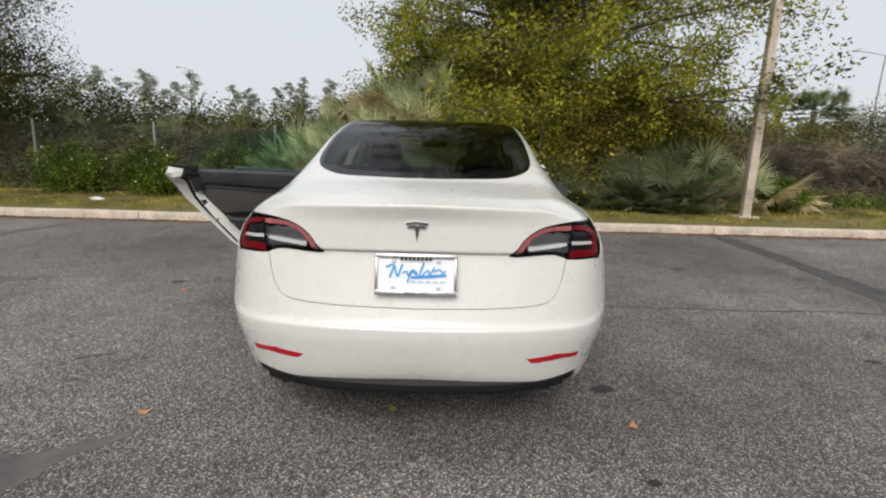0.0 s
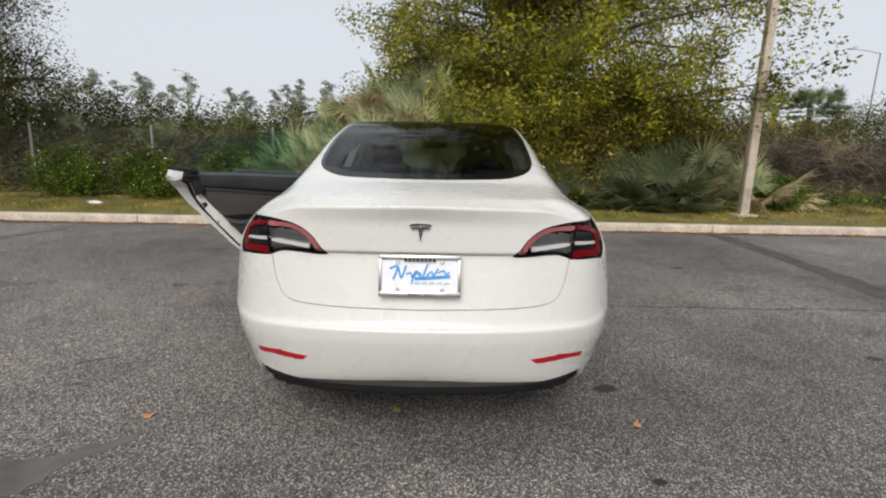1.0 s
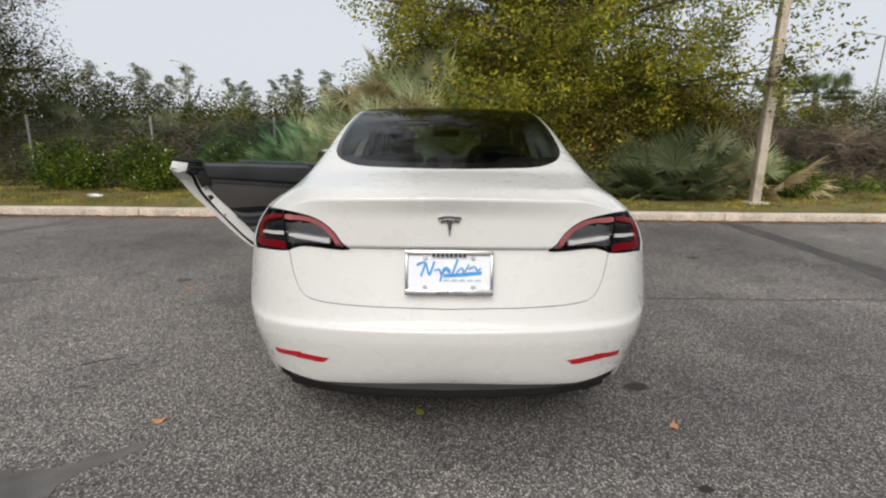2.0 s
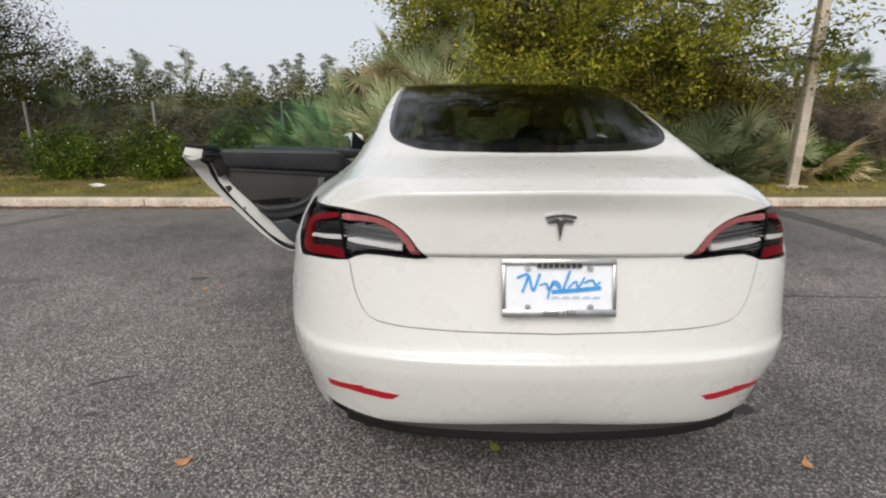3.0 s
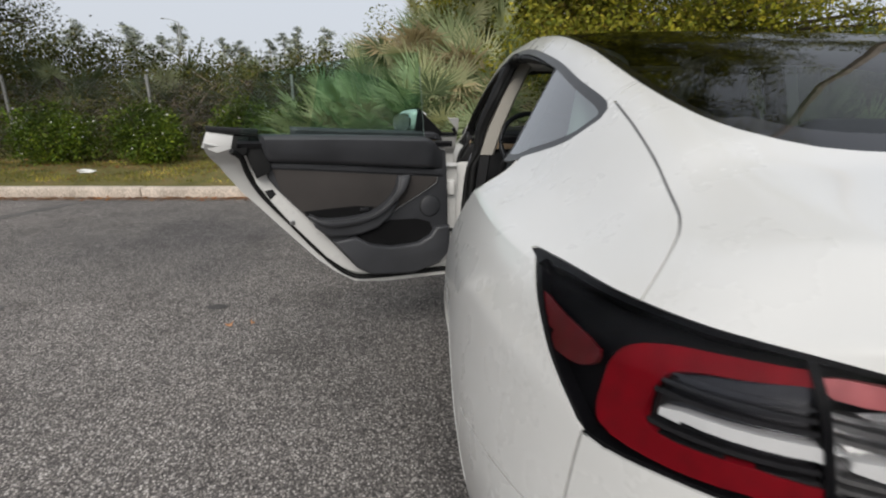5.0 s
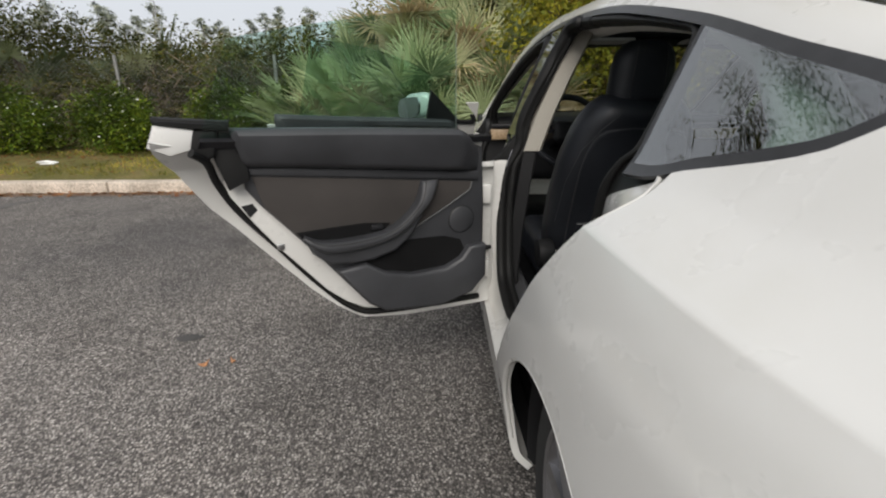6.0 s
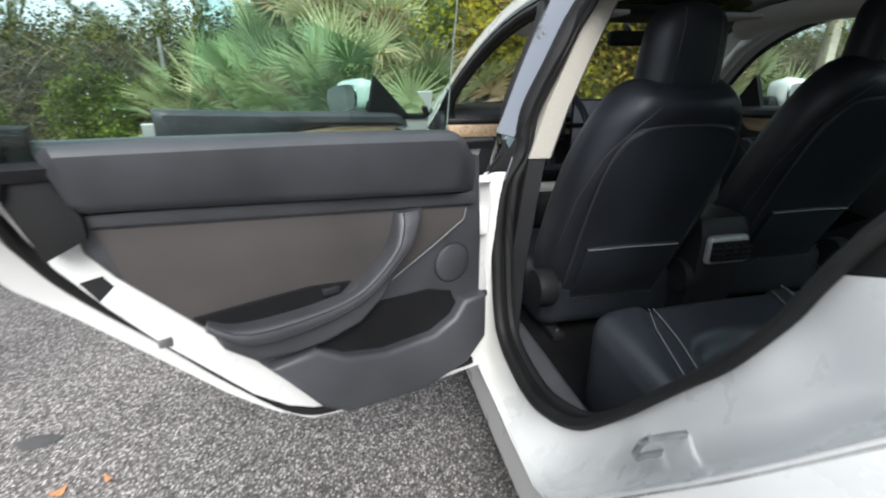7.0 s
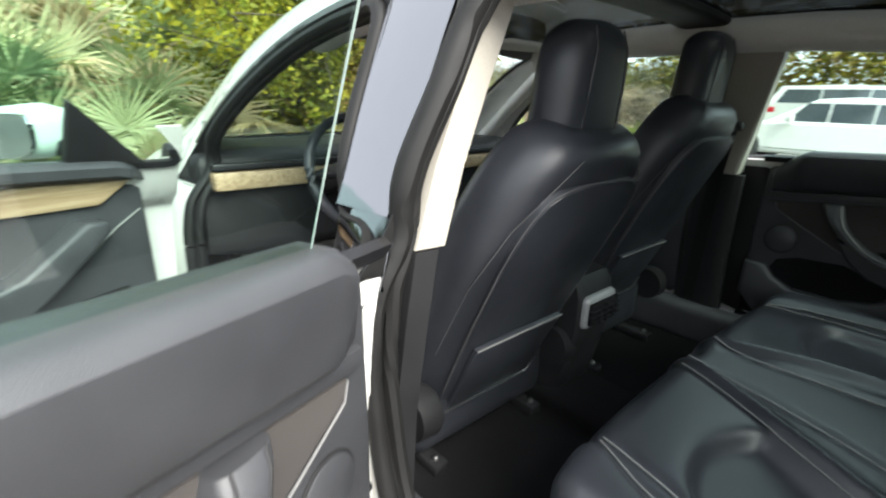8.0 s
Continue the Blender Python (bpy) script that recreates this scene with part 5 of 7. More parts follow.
# ---- number plate, emblem, wheels, underside ----
plate_m = Matrix.Translation((0, 0.060, 0.763)) @ Matrix.Rotation(radians(-13), 4, "X")
rear_plate = part("number_plate", at_seat(slab([(-0.15, -0.072), (0.15, -0.072), (0.15, 0.072), (-0.15, 0.072)], 0.004, lambda a, b, d: (a, -0.012 + d, b), 0.0), plate_m), PLATE, CAR, "white dealer plate with blue lettering in a chrome frame")
ring = bmesh.new()
for lo, hi in (((-0.156, -0.020, 0.062), (0.156, -0.008, 0.079)), ((-0.156, -0.020, -0.079), (0.156, -0.008, -0.058)), ((-0.156, -0.020, -0.060), (-0.145, -0.008, 0.064)), ((0.145, -0.020, -0.060), (0.156, -0.008, 0.064))):
    box_bm(ring, lo, hi, 0.003, 2)
part("plate_frame", at_seat(ring, plate_m), STEEL, rear_plate, "chrome plate frame")


def stroke(pts, width, n=24):
    bm = bmesh.new()
    c = catmull(pts, n)
    t = np.gradient(c, axis=0)
    t /= np.linalg.norm(t, axis=1)[:, None] + 1e-9
    rows = []
    for (a, b), (u, v) in zip(c, t):
        rows.append([bm.verts.new((a - v * width, -0.0165, b + u * width)), bm.verts.new((a + v * width, -0.0165, b - u * width))])
    for p, q in zip(rows, rows[1:]):
        bm.faces.new((p[0], p[1], q[1], q[0]))
    bmesh.ops.recalc_face_normals(bm, faces=bm.faces)
    return bm


for pts, w in (([(-0.115, 0.028), (-0.085, 0.036), (-0.10, -0.012)], 0.0045), ([(-0.082, 0.034), (-0.072, -0.005), (-0.066, 0.0), (-0.052, 0.040)], 0.0045),
               ([(-0.052, 0.008), (-0.035, 0.012), (-0.028, -0.004), (-0.012, 0.012), (0.0, 0.0)], 0.0038), ([(-0.032, -0.03), (-0.018, 0.016), (0.0, 0.012), (0.004, -0.002)], 0.0036),
               ([(0.012, -0.002), (0.030, 0.048)], 0.0042), ([(0.025, 0.0), (0.045, 0.018), (0.052, 0.002), (0.070, 0.03)], 0.0036), ([(0.068, 0.014), (0.09, 0.022), (0.10, 0.008), (0.112, 0.018)], 0.0036)):
    part("blue_stroke", at_seat(stroke(pts, w * 0.75), plate_m), INK, rear_plate)
part("blue_swash", at_seat(stroke([(-0.02, -0.010), (0.04, -0.006), (0.115, 0.001)], 0.0055), plate_m), INK, rear_plate)
for k in range(5):
    part("small_print_bar", at_seat(stroke([(-0.02 + 0.028 * k, -0.026), (0.0 + 0.028 * k, -0.025)], 0.003, 4), plate_m), INK_GREY, rear_plate)
for k in range(8):
    part("name_bar", at_seat(box((-0.060 + 0.0155 * k, -0.0225, 0.055), (-0.0485 + 0.0155 * k, -0.0205, 0.068), 0.0), plate_m), INK_BLACK, rear_plate)
for x in (-0.085, 0.085):
    part("plate_screw", at_seat(lathe([(-0.024, 0.001), (-0.024, 0.006), (-0.020, 0.008), (-0.012, 0.008)], (x, 0, 0.054), "y", 14), plate_m), STEEL, rear_plate)
    part("plate_screw", at_seat(lathe([(-0.024, 0.001), (-0.024, 0.006), (-0.020, 0.008), (-0.012, 0.008)], (x, 0, -0.052), "y", 14), plate_m), STEEL, rear_plate)
words = bpy.data.curves.new("since_words", "FONT")
words.body, words.size, words.align_x, words.extrude, words.shear = "Since 1931", 0.021, "CENTER", 0.0006, 0.3
text_ob = new("lettering", words)
text_ob.matrix_basis = plate_m @ Matrix.Translation((0, -0.0212, -0.074)) @ Matrix.Rotation(radians(90), 4, "X")
bpy.context.view_layer.update()
text_mesh = bpy.data.meshes.new_from_object(text_ob.evaluated_get(bpy.context.evaluated_depsgraph_get()))
text_mesh.transform(text_ob.matrix_basis)
bpy.data.objects.remove(text_ob)
part("lettering", text_mesh, INK_BLACK, rear_plate, "black script words on the frame", smooth=False)

xs = np.linspace(-0.041, 0.041, 17)
crest = [(x, 0.966 - 3.4 * x * x) for x in xs] + [(x, 0.9595 - 3.9 * x * x) for x in xs[::-1]]
letter = [(-0.036, 0.9475), (-0.02, 0.9525), (-0.009, 0.9545), (0.0, 0.949), (0.009, 0.9545), (0.02, 0.9525), (0.036, 0.9475), (0.032, 0.9415), (0.013, 0.9455), (0.0075, 0.937), (0.0, 0.893), (-0.0075, 0.937), (-0.013, 0.9455), (-0.032, 0.9415)]
emblem = part("emblem", slab(crest, 0.012, lambda a, b, d: (a, 0.067 + d, b), 0.001, 1), DARK_CHROME, CAR, "small chrome emblem")
part("emblem_stem", slab(letter, 0.012, lambda a, b, d: (a, 0.067 + d, b), 0.001, 1), DARK_CHROME, emblem)


# black lip under the rear bumper
bm = bmesh.new()
rows = []
for p in PLAN[:70]:
    if p[0] < 0.66:
        k = 1 - 0.25 * (p[0] / 0.66) ** 6
        rows.append([bm.verts.new((p[0] * 0.96, p[1] + a, z)) for a, z in ((0.075, 0.318), (0.060, 0.300), (0.062, 0.272), (0.075, 0.258), (0.16, 0.250), (0.16, 0.318))])
for a, b in zip(rows, rows[1:]):
    for k in range(6):
        bm.faces.new((a[k], b[k], b[(k + 1) % 6], a[(k + 1) % 6]))
bm.faces.new(rows[-1])
twin = bmesh.ops.duplicate(bm, geom=bm.verts[:] + bm.faces[:])["geom"]
for v in [g for g in twin if isinstance(g, bmesh.types.BMVert)]:
    v.co.x *= -1
bmesh.ops.remove_doubles(bm, verts=bm.verts[:], dist=0.0005)
bmesh.ops.recalc_face_normals(bm, faces=bm.faces[:])
part("bumper_lip", bm, RUBBER, CAR, "black plastic lip under the bumper")


def car_wheel(x, y, parent, out):
    """Tyre, dish and ten spokes; out is the side that faces outwards."""
    w = part("wheel", lathe([(-0.105, 0.235), (-0.112, 0.29), (-0.10, 0.322), (-0.07, 0.334), (0.07, 0.334), (0.10, 0.322), (0.112, 0.29), (0.105, 0.235)], (x, y, 0.334), "x", 48, True), TYRE, parent, "black road tyre on a grey alloy wheel")
    part("rim", lathe([(-0.10, 0.235), (-0.10, 0.225), (out * 0.06, 0.20), (out * 0.105, 0.232), (out * 0.106, 0.238)], (x, y, 0.334), "x", 40), RIM, w)
    for k in range(10):
        a = k * math.pi / 5
        part("spoke", tube([(x + out * 0.085, y + 0.04 * math.cos(a), 0.334 + 0.04 * math.sin(a)), (x + out * 0.09, y + 0.228 * math.cos(a), 0.334 + 0.228 * math.sin(a))], [0.022, 0.016], 6), RIM, w)
    part("hub", lathe([(out * 0.06, 0.05), (out * 0.095, 0.045), (out * 0.10, 0.001)], (x, y, 0.334), "x", 20), RIM, w)
    part("brake_disc", lathe([(out * 0.02, 0.06), (out * 0.02, 0.17), (out * 0.0, 0.17), (out * 0.0, 0.06)], (x, y, 0.334), "x", 30, True), STEEL, w)


for cy, cz, a, b in ARCHES:
    for s in (-1, 1):
        car_wheel(s * 0.738, cy - (0.007 if cy < 2 else 0), CAR, s)
        arc = [(cy + (a + 0.006) * math.cos(t), cz + (b + 0.006) * math.sin(t)) for t in np.linspace(-0.35, math.pi + 0.35, 40)]
        bm = bmesh.new()
        cols = [[bm.verts.new((s * d, y, z)) for y, z in arc] for d in (0.60, 0.70, 0.80, 0.845)]
        for p, q in zip(cols, cols[1:]):
            for k in range(len(arc) - 1):
                bm.faces.new((p[k], p[k + 1], q[k + 1], q[k]))
        part("wheel_well", bm, PLASTIC, CAR, "black wheel-arch liner")
        lip = [(s * (skin_x(y, z) - 0.006), y, z) for y, z in [(cy + a * math.cos(t), cz + b * math.sin(t)) for t in np.linspace(-0.15, math.pi + 0.15, 50)]]
        part("arch_lip", tube(lip, 0.007, 6), PAINT, CAR)
        part("inner_wall", box((min(s * 0.58, s * 0.61), cy - 0.42, 0.2), (max(s * 0.58, s * 0.61), cy + 0.42, 0.72), 0.01), PLASTIC, CAR)
part("underbody", box((-0.72, 1.36, 0.150), (0.72, 3.45, 0.205), 0.02), PLASTIC, CAR)
part("rear_undertray", box((-0.58, 0.16, 0.24), (0.58, 1.36, 0.30), 0.02), PLASTIC, CAR)
part("front_undertray", box((-0.58, 3.45, 0.16), (0.58, 4.55, 0.22), 0.02), PLASTIC, CAR)
for s in (-1, 1):
    part("sill_underside", box((min(s * 0.70, s * 0.87), 1.38, 0.165), (max(s * 0.70, s * 0.87), 3.46, 0.20), 0.01), PLASTIC, CAR)

# ---- asphalt, kerb, verge ----
def make_asphalt():
    m, nt, b = node_mat("worn_asphalt", 0.9)
    big, mid = tex_noise(nt, 0.35, 6, 0.6), tex_noise(nt, 2.2, 5, 0.6)
    tc, v = nt.nodes.new("ShaderNodeTexCoord"), nt.nodes.new("ShaderNodeTexVoronoi")
    v.inputs["Scale"].default_value = 140
    nt.links.new(tc.outputs["Object"], v.inputs["Vector"])
    fine = tex_noise(nt, 320, 3, 0.7)
    stones = ramp(nt, v.outputs["Color"], [(0.12, (0.062, 0.057, 0.054)), (0.5, (0.155, 0.142, 0.132)), (0.78, (0.27, 0.25, 0.235)), (0.95, (0.45, 0.43, 0.41))])
    gaps = ramp(nt, v.outputs["Distance"], [(0.25, (1, 1, 1)), (0.60, (0.32, 0.32, 0.33))])
    body = mixed(nt, "MULTIPLY", 1.0, stones.outputs[0], gaps.outputs[0])
    large = nt.nodes.new("ShaderNodeTexVoronoi")
    large.inputs["Scale"].default_value = 92
    nt.links.new(tc.outputs["Object"], large.inputs["Vector"])
    pick = ramp(nt, large.outputs["Color"], [(0.66, (0, 0, 0)), (0.72, (1, 1, 1))])
    near = ramp(nt, large.outputs["Distance"], [(0.30, (1, 1, 1)), (0.42, (0, 0, 0))])
    chip = mixed(nt, "MULTIPLY", 1.0, pick.outputs[0], near.outputs[0])
    body = mixed(nt, "MIX", chip.outputs[0], body.outputs[0], (0.34, 0.32, 0.30))
    tone = ramp(nt, big.outputs[0], [(0.36, (0.88, 0.88, 0.90)), (0.5, (1.37, 1.36, 1.33)), (0.64, (1.82, 1.79, 1.75))])
    body = mixed(nt, "MULTIPLY", 1.0, body.outputs[0], tone.outputs[0])
    patch = ramp(nt, mid.outputs[0], [(0.32, (0.68, 0.67, 0.66)), (0.48, (1, 1, 1)), (0.75, (1.12, 1.11, 1.1))])
    body = mixed(nt, "MULTIPLY", 0.8, body.outputs[0], patch.outputs[0])
    nt.links.new(body.outputs[0], b.inputs["Base Color"])
    add = mixed(nt, "ADD", 1.0, gaps.outputs[0], fine.outputs[0])
    bumped(nt, b, add.outputs[0], 0.5, 0.003)
    return m


def make_earthy(name, lo, mid, hi, scale, bump=0.5):
    m, nt, b = node_mat(name, 0.95)
    a, c = tex_noise(nt, scale, 7, 0.65), tex_noise(nt, scale * 14, 4, 0.6)
    r = ramp(nt, a.outputs[0], [(0.32, lo), (0.5, mid), (0.68, hi)])
    s = ramp(nt, c.outputs[0], [(0.3, (0.62, 0.6, 0.58)), (0.7, (1.25, 1.22, 1.2))])
    nt.links.new(mixed(nt, "MULTIPLY", 1.0, r.outputs[0], s.outputs[0]).outputs[0], b.inputs["Base Color"])
    bumped(nt, b, c.outputs[0], bump, 0.01)
    return m


def leafy(name, colours, rough=0.6, through_light=0.25):
    """Foliage whose tone changes from leaf to leaf, with clumps of light and shade in its colour."""
    m, nt, b = node_mat(name, rough)
    b.inputs["Specular IOR Level"].default_value = 0.18
    g = nt.nodes.new("ShaderNodeNewGeometry")
    n = len(colours)
    r = ramp(nt, g.outputs["Random Per Island"], [((i + 0.5) / n, c) for i, c in enumerate(colours)])
    # noise darkens and brightens whole clumps, adding shade contrast to the leaf colour
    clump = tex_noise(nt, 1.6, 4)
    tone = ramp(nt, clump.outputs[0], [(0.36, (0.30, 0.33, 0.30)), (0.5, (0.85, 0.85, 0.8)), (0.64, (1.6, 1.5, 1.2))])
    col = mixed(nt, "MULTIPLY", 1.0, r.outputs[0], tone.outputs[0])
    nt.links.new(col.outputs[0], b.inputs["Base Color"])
    t, mix = nt.nodes.new("ShaderNodeBsdfTranslucent"), nt.nodes.new("ShaderNodeMixShader")
    mix.inputs[0].default_value = through_light
    nt.links.new(col.outputs[0], t.inputs[0])
    nt.links.new(b.outputs[0], mix.inputs[1])
    nt.links.new(t.outputs[0], mix.inputs[2])
    nt.links.new(mix.outputs[0], nt.nodes["Material Output"].inputs[0])
    return m


rng = np.random.default_rng(7)


def quads_mesh(name, verts):
    """verts: (n, 4, 3) loose quads."""
    n = len(verts)
    me = bpy.data.meshes.new(name)
    me.vertices.add(n * 4)
    me.vertices.foreach_set("co", np.asarray(verts, np.float32).ravel())
    me.loops.add(n * 4)
    me.loops.foreach_set("vertex_index", np.arange(n * 4, dtype=np.int32))
    me.polygons.add(n)
    me.polygons.foreach_set("loop_start", np.arange(0, n * 4, 4, dtype=np.int32))
    me.update(calc_edges=True)
    return me


def leaf_quads(centres, length, width, droop=0.3, heading=None):
    """Pointed leaves at the centres, turned at random."""
    n = len(centres)
    d = rng.normal(size=(n, 3))
    d[:, 2] = d[:, 2] * 0.6 - droop
    if heading is not None:
        d += heading
    d /= np.linalg.norm(d, axis=1)[:, None]
    s = np.cross(d, rng.normal(size=(n, 3)))
    s /= np.linalg.norm(s, axis=1)[:, None] + 1e-9
    up = np.cross(s, d)
    k = rng.uniform(0.6, 1.35, (n, 1))
    l, w = length * k, width * k
    mid = centres + d * l * 0.45
    return np.stack([centres, mid + s * w / 2 + up * w * 0.15, centres + d * l, mid - s * w / 2 + up * w * 0.15], 1)


ASPHALT = make_asphalt()
CONCRETE = make_earthy("weathered_concrete", (0.37, 0.325, 0.27), (0.55, 0.485, 0.41), (0.68, 0.60, 0.515), 3.0, 0.35)
TURF = make_earthy("thin_turf", (0.075, 0.075, 0.016), (0.15, 0.14, 0.034), (0.20, 0.15, 0.06), 1.6)
tagged(part("ground", mesh_of([(-160, -160, 0), (160, -160, 0), (160, 5.785, 0), (-160, 5.785, 0)], [(0, 1, 2, 3)]), ASPHALT), "grey worn asphalt parking lot with pale stone chips", "ground", kind="structure")
tagged(part("far_ground", mesh_of([(-1800, 7.9, 0.10), (1800, 7.9, 0.10), (1800, 2500, 0.10), (-1800, 2500, 0.10)], [(0, 1, 2, 3)]), TURF), "scrubby grassland reaching the horizon", "ground", kind="structure")
verge_v, verge_f = [], []
cols = np.linspace(-45, 45, 181)
deep = [5.93, 6.15, 6.5, 6.9, 7.3, 7.7, 8.4, 9.5, 12.0]
for i, x in enumerate(cols):
    for j, y in enumerate(deep):
        verge_v.append((x, y, 0.118 + (0.05 * min(1, (y - 5.93) / 0.9)) + (0.02 * noise.noise((x * 1.3, y * 1.7, 0)) if j else 0)))
for i in range(180):
    for j in range(len(deep) - 1):
        a = i * len(deep) + j
        verge_f.append((a, a + len(deep), a + len(deep) + 1, a + 1))
tagged(part("verge", mesh_of(verge_v, verge_f), TURF), "thin grass verge behind the kerb", "verge", kind="structure")
kerb = thing("kerb", "weathered pale concrete kerb along the lot", "kerb", kind="structure")
kerb_meshes = []
for k in range(3):
    bm = box((0.004, 5.78, -0.05), (3.042, 5.945, 0.128), 0.022, 3)
    bmesh.ops.subdivide_edges(bm, edges=[e for e in bm.edges if abs((e.verts[0].co - e.verts[1].co).x) > 2], cuts=14)
    for v in bm.verts:
        v.co.z += 0.004 * noise.noise((v.co.x * 1.1 + 9 * k, v.co.y * 3, 1))
        v.co.y += 0.004 * noise.noise((v.co.x * 0.9 + 7 * k, v.co.z * 3, 4))
    me = bpy.data.meshes.new("kerb_stone")
    bm.to_mesh(me)
    bm.free()
    kerb_meshes.append(me)
for i in range(-12, 12):
    ob = part("kerb_stone", kerb_meshes[i % 3], CONCRETE, kerb)
    ob.location = (i * 3.05 + 1.35, 0, 0)

# ---- plants ----
BARK = make_earthy("grey_brown_bark", (0.05, 0.04, 0.03), (0.10, 0.08, 0.06), (0.16, 0.13, 0.10), 9, 0.9)
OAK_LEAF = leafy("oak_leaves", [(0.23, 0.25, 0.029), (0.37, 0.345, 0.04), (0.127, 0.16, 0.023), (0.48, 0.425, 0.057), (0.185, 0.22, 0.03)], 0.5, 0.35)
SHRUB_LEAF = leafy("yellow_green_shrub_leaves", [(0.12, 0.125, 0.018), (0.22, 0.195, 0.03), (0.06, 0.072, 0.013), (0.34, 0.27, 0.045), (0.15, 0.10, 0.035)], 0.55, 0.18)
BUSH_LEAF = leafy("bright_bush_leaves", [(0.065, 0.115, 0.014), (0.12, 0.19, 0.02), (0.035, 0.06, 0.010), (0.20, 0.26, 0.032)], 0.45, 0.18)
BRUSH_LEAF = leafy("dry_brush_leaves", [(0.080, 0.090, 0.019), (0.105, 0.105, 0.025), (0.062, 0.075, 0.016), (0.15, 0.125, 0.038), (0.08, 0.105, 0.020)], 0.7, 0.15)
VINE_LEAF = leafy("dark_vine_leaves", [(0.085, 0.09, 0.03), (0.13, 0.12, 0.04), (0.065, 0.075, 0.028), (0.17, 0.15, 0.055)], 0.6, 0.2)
VINE_STEM = leafy("bare_vine_stems", [(0.14, 0.115, 0.095), (0.20, 0.165, 0.14), (0.10, 0.082, 0.068), (0.27, 0.225, 0.19)], 0.85, 0.05)
# needles and bark paled towards grey: the distance haze is in their colour
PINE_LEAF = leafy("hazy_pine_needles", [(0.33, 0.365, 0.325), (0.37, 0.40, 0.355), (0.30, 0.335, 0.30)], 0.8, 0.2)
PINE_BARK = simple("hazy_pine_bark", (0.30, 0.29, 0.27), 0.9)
GRASS = leafy("grass_blades", [(0.24, 0.25, 0.04), (0.36, 0.32, 0.07), (0.45, 0.35, 0.12), (0.17, 0.20, 0.03)], 0.7, 0.3)
DRY_LEAF = leafy("fallen_leaves", [(0.20, 0.075, 0.028), (0.28, 0.13, 0.05), (0.14, 0.06, 0.03), (0.33, 0.19, 0.09)], 0.8, 0.1)
FLOWER = simple("white_petals", (0.75, 0.75, 0.7), 0.6)


def frond_material(name, cols):
    m, nt, b = node_mat(name, 0.5)
    b.inputs["Specular IOR Level"].default_value = 0.25
    g, o = nt.nodes.new("ShaderNodeNewGeometry"), nt.nodes.new("ShaderNodeObjectInfo")
    a = ramp(nt, o.outputs["Random"], [(0.1, cols[0]), (0.5, cols[1]), (0.9, cols[2])])
    v = ramp(nt, g.outputs["Random Per Island"], [(0.0, (0.75, 0.75, 0.75)), (1.0, (1.3, 1.3, 1.25))])
    col = mixed(nt, "MULTIPLY", 1.0, a.outputs[0], v.outputs[0])
    nt.links.new(col.outputs[0], b.inputs["Base Color"])
    t, mix = nt.nodes.new("ShaderNodeBsdfTranslucent"), nt.nodes.new("ShaderNodeMixShader")
    mix.inputs[0].default_value = 0.2
    nt.links.new(col.outputs[0], t.inputs[0])
    nt.links.new(b.outputs[0], mix.inputs[1])
    nt.links.new(t.outputs[0], mix.inputs[2])
    nt.links.new(mix.outputs[0], nt.nodes["Material Output"].inputs[0])
    return m


FROND = frond_material("palmetto_green", [(0.19, 0.25, 0.13), (0.38, 0.44, 0.24), (0.62, 0.62, 0.38)])
# darker copy of the palmetto green, with the shade under the trees painted in
SHADED_FROND = frond_material("palmetto_deep_green", [(0.075, 0.10, 0.046), (0.135, 0.168, 0.08), (0.26, 0.28, 0.155)])
DEAD_FROND = frond_material("palmetto_straw", [(0.50, 0.41, 0.24), (0.64, 0.55, 0.36), (0.38, 0.31, 0.19)])


def frond_mesh(k, dead=False):
    """A fan of narrow folded blades on a stalk; it grows along +y, its face to +z."""
    r = np.random.default_rng(50 + k)
    stalk = 0.55 + 0.25 * r.random()
    verts = [(-0.008, 0, 0), (0.008, 0, 0), (0.007, stalk * 0.5, -0.025), (-0.007, stalk * 0.5, -0.025), (0, stalk, -0.10)]
    faces = [(0, 1, 2, 3), (3, 2, 4)]
    hub = np.array((0, stalk, -0.10))
    n = 30
    for i in range(n):
        ang = radians(-128 + 256 * i / (n - 1)) + r.normal() * 0.03
        length = (0.60 - 0.16 * abs(ang) / 2.2) * r.uniform(0.85, 1.12)
        d = np.array((math.sin(ang), math.cos(ang), 0.18 * math.cos(ang * 0.8)))
        side = np.array((math.cos(ang), -math.sin(ang), 0))
        sag = (0.30 if dead else 0.10) * r.uniform(0.4, 1.6)
        w = 0.017
        mid, tip = hub + d * length * 0.42 + (0, 0, -sag * 0.05), hub + d * length + (0, 0, -sag * length)
        crease = np.array((0, 0, 0.010))
        k = len(verts)
        verts += [tuple(q) for q in (mid - crease * 0.8, mid + side * w + crease, mid - side * w + crease, tip)]
        faces += [(4, k, k + 3, k + 1), (4, k + 2, k + 3, k)]
    return mesh_of(verts, faces, "frond")


FRESH = [frond_mesh(k) for k in range(4)]
DRIED = [frond_mesh(k + 10, True) for k in range(2)]
for me in FRESH:
    me.materials.append(FROND)
for me in DRIED:
    me.materials.append(DEAD_FROND)
SHADED = [frond_mesh(k + 20) for k in range(3)]
for me in SHADED:
    me.materials.append(SHADED_FROND)


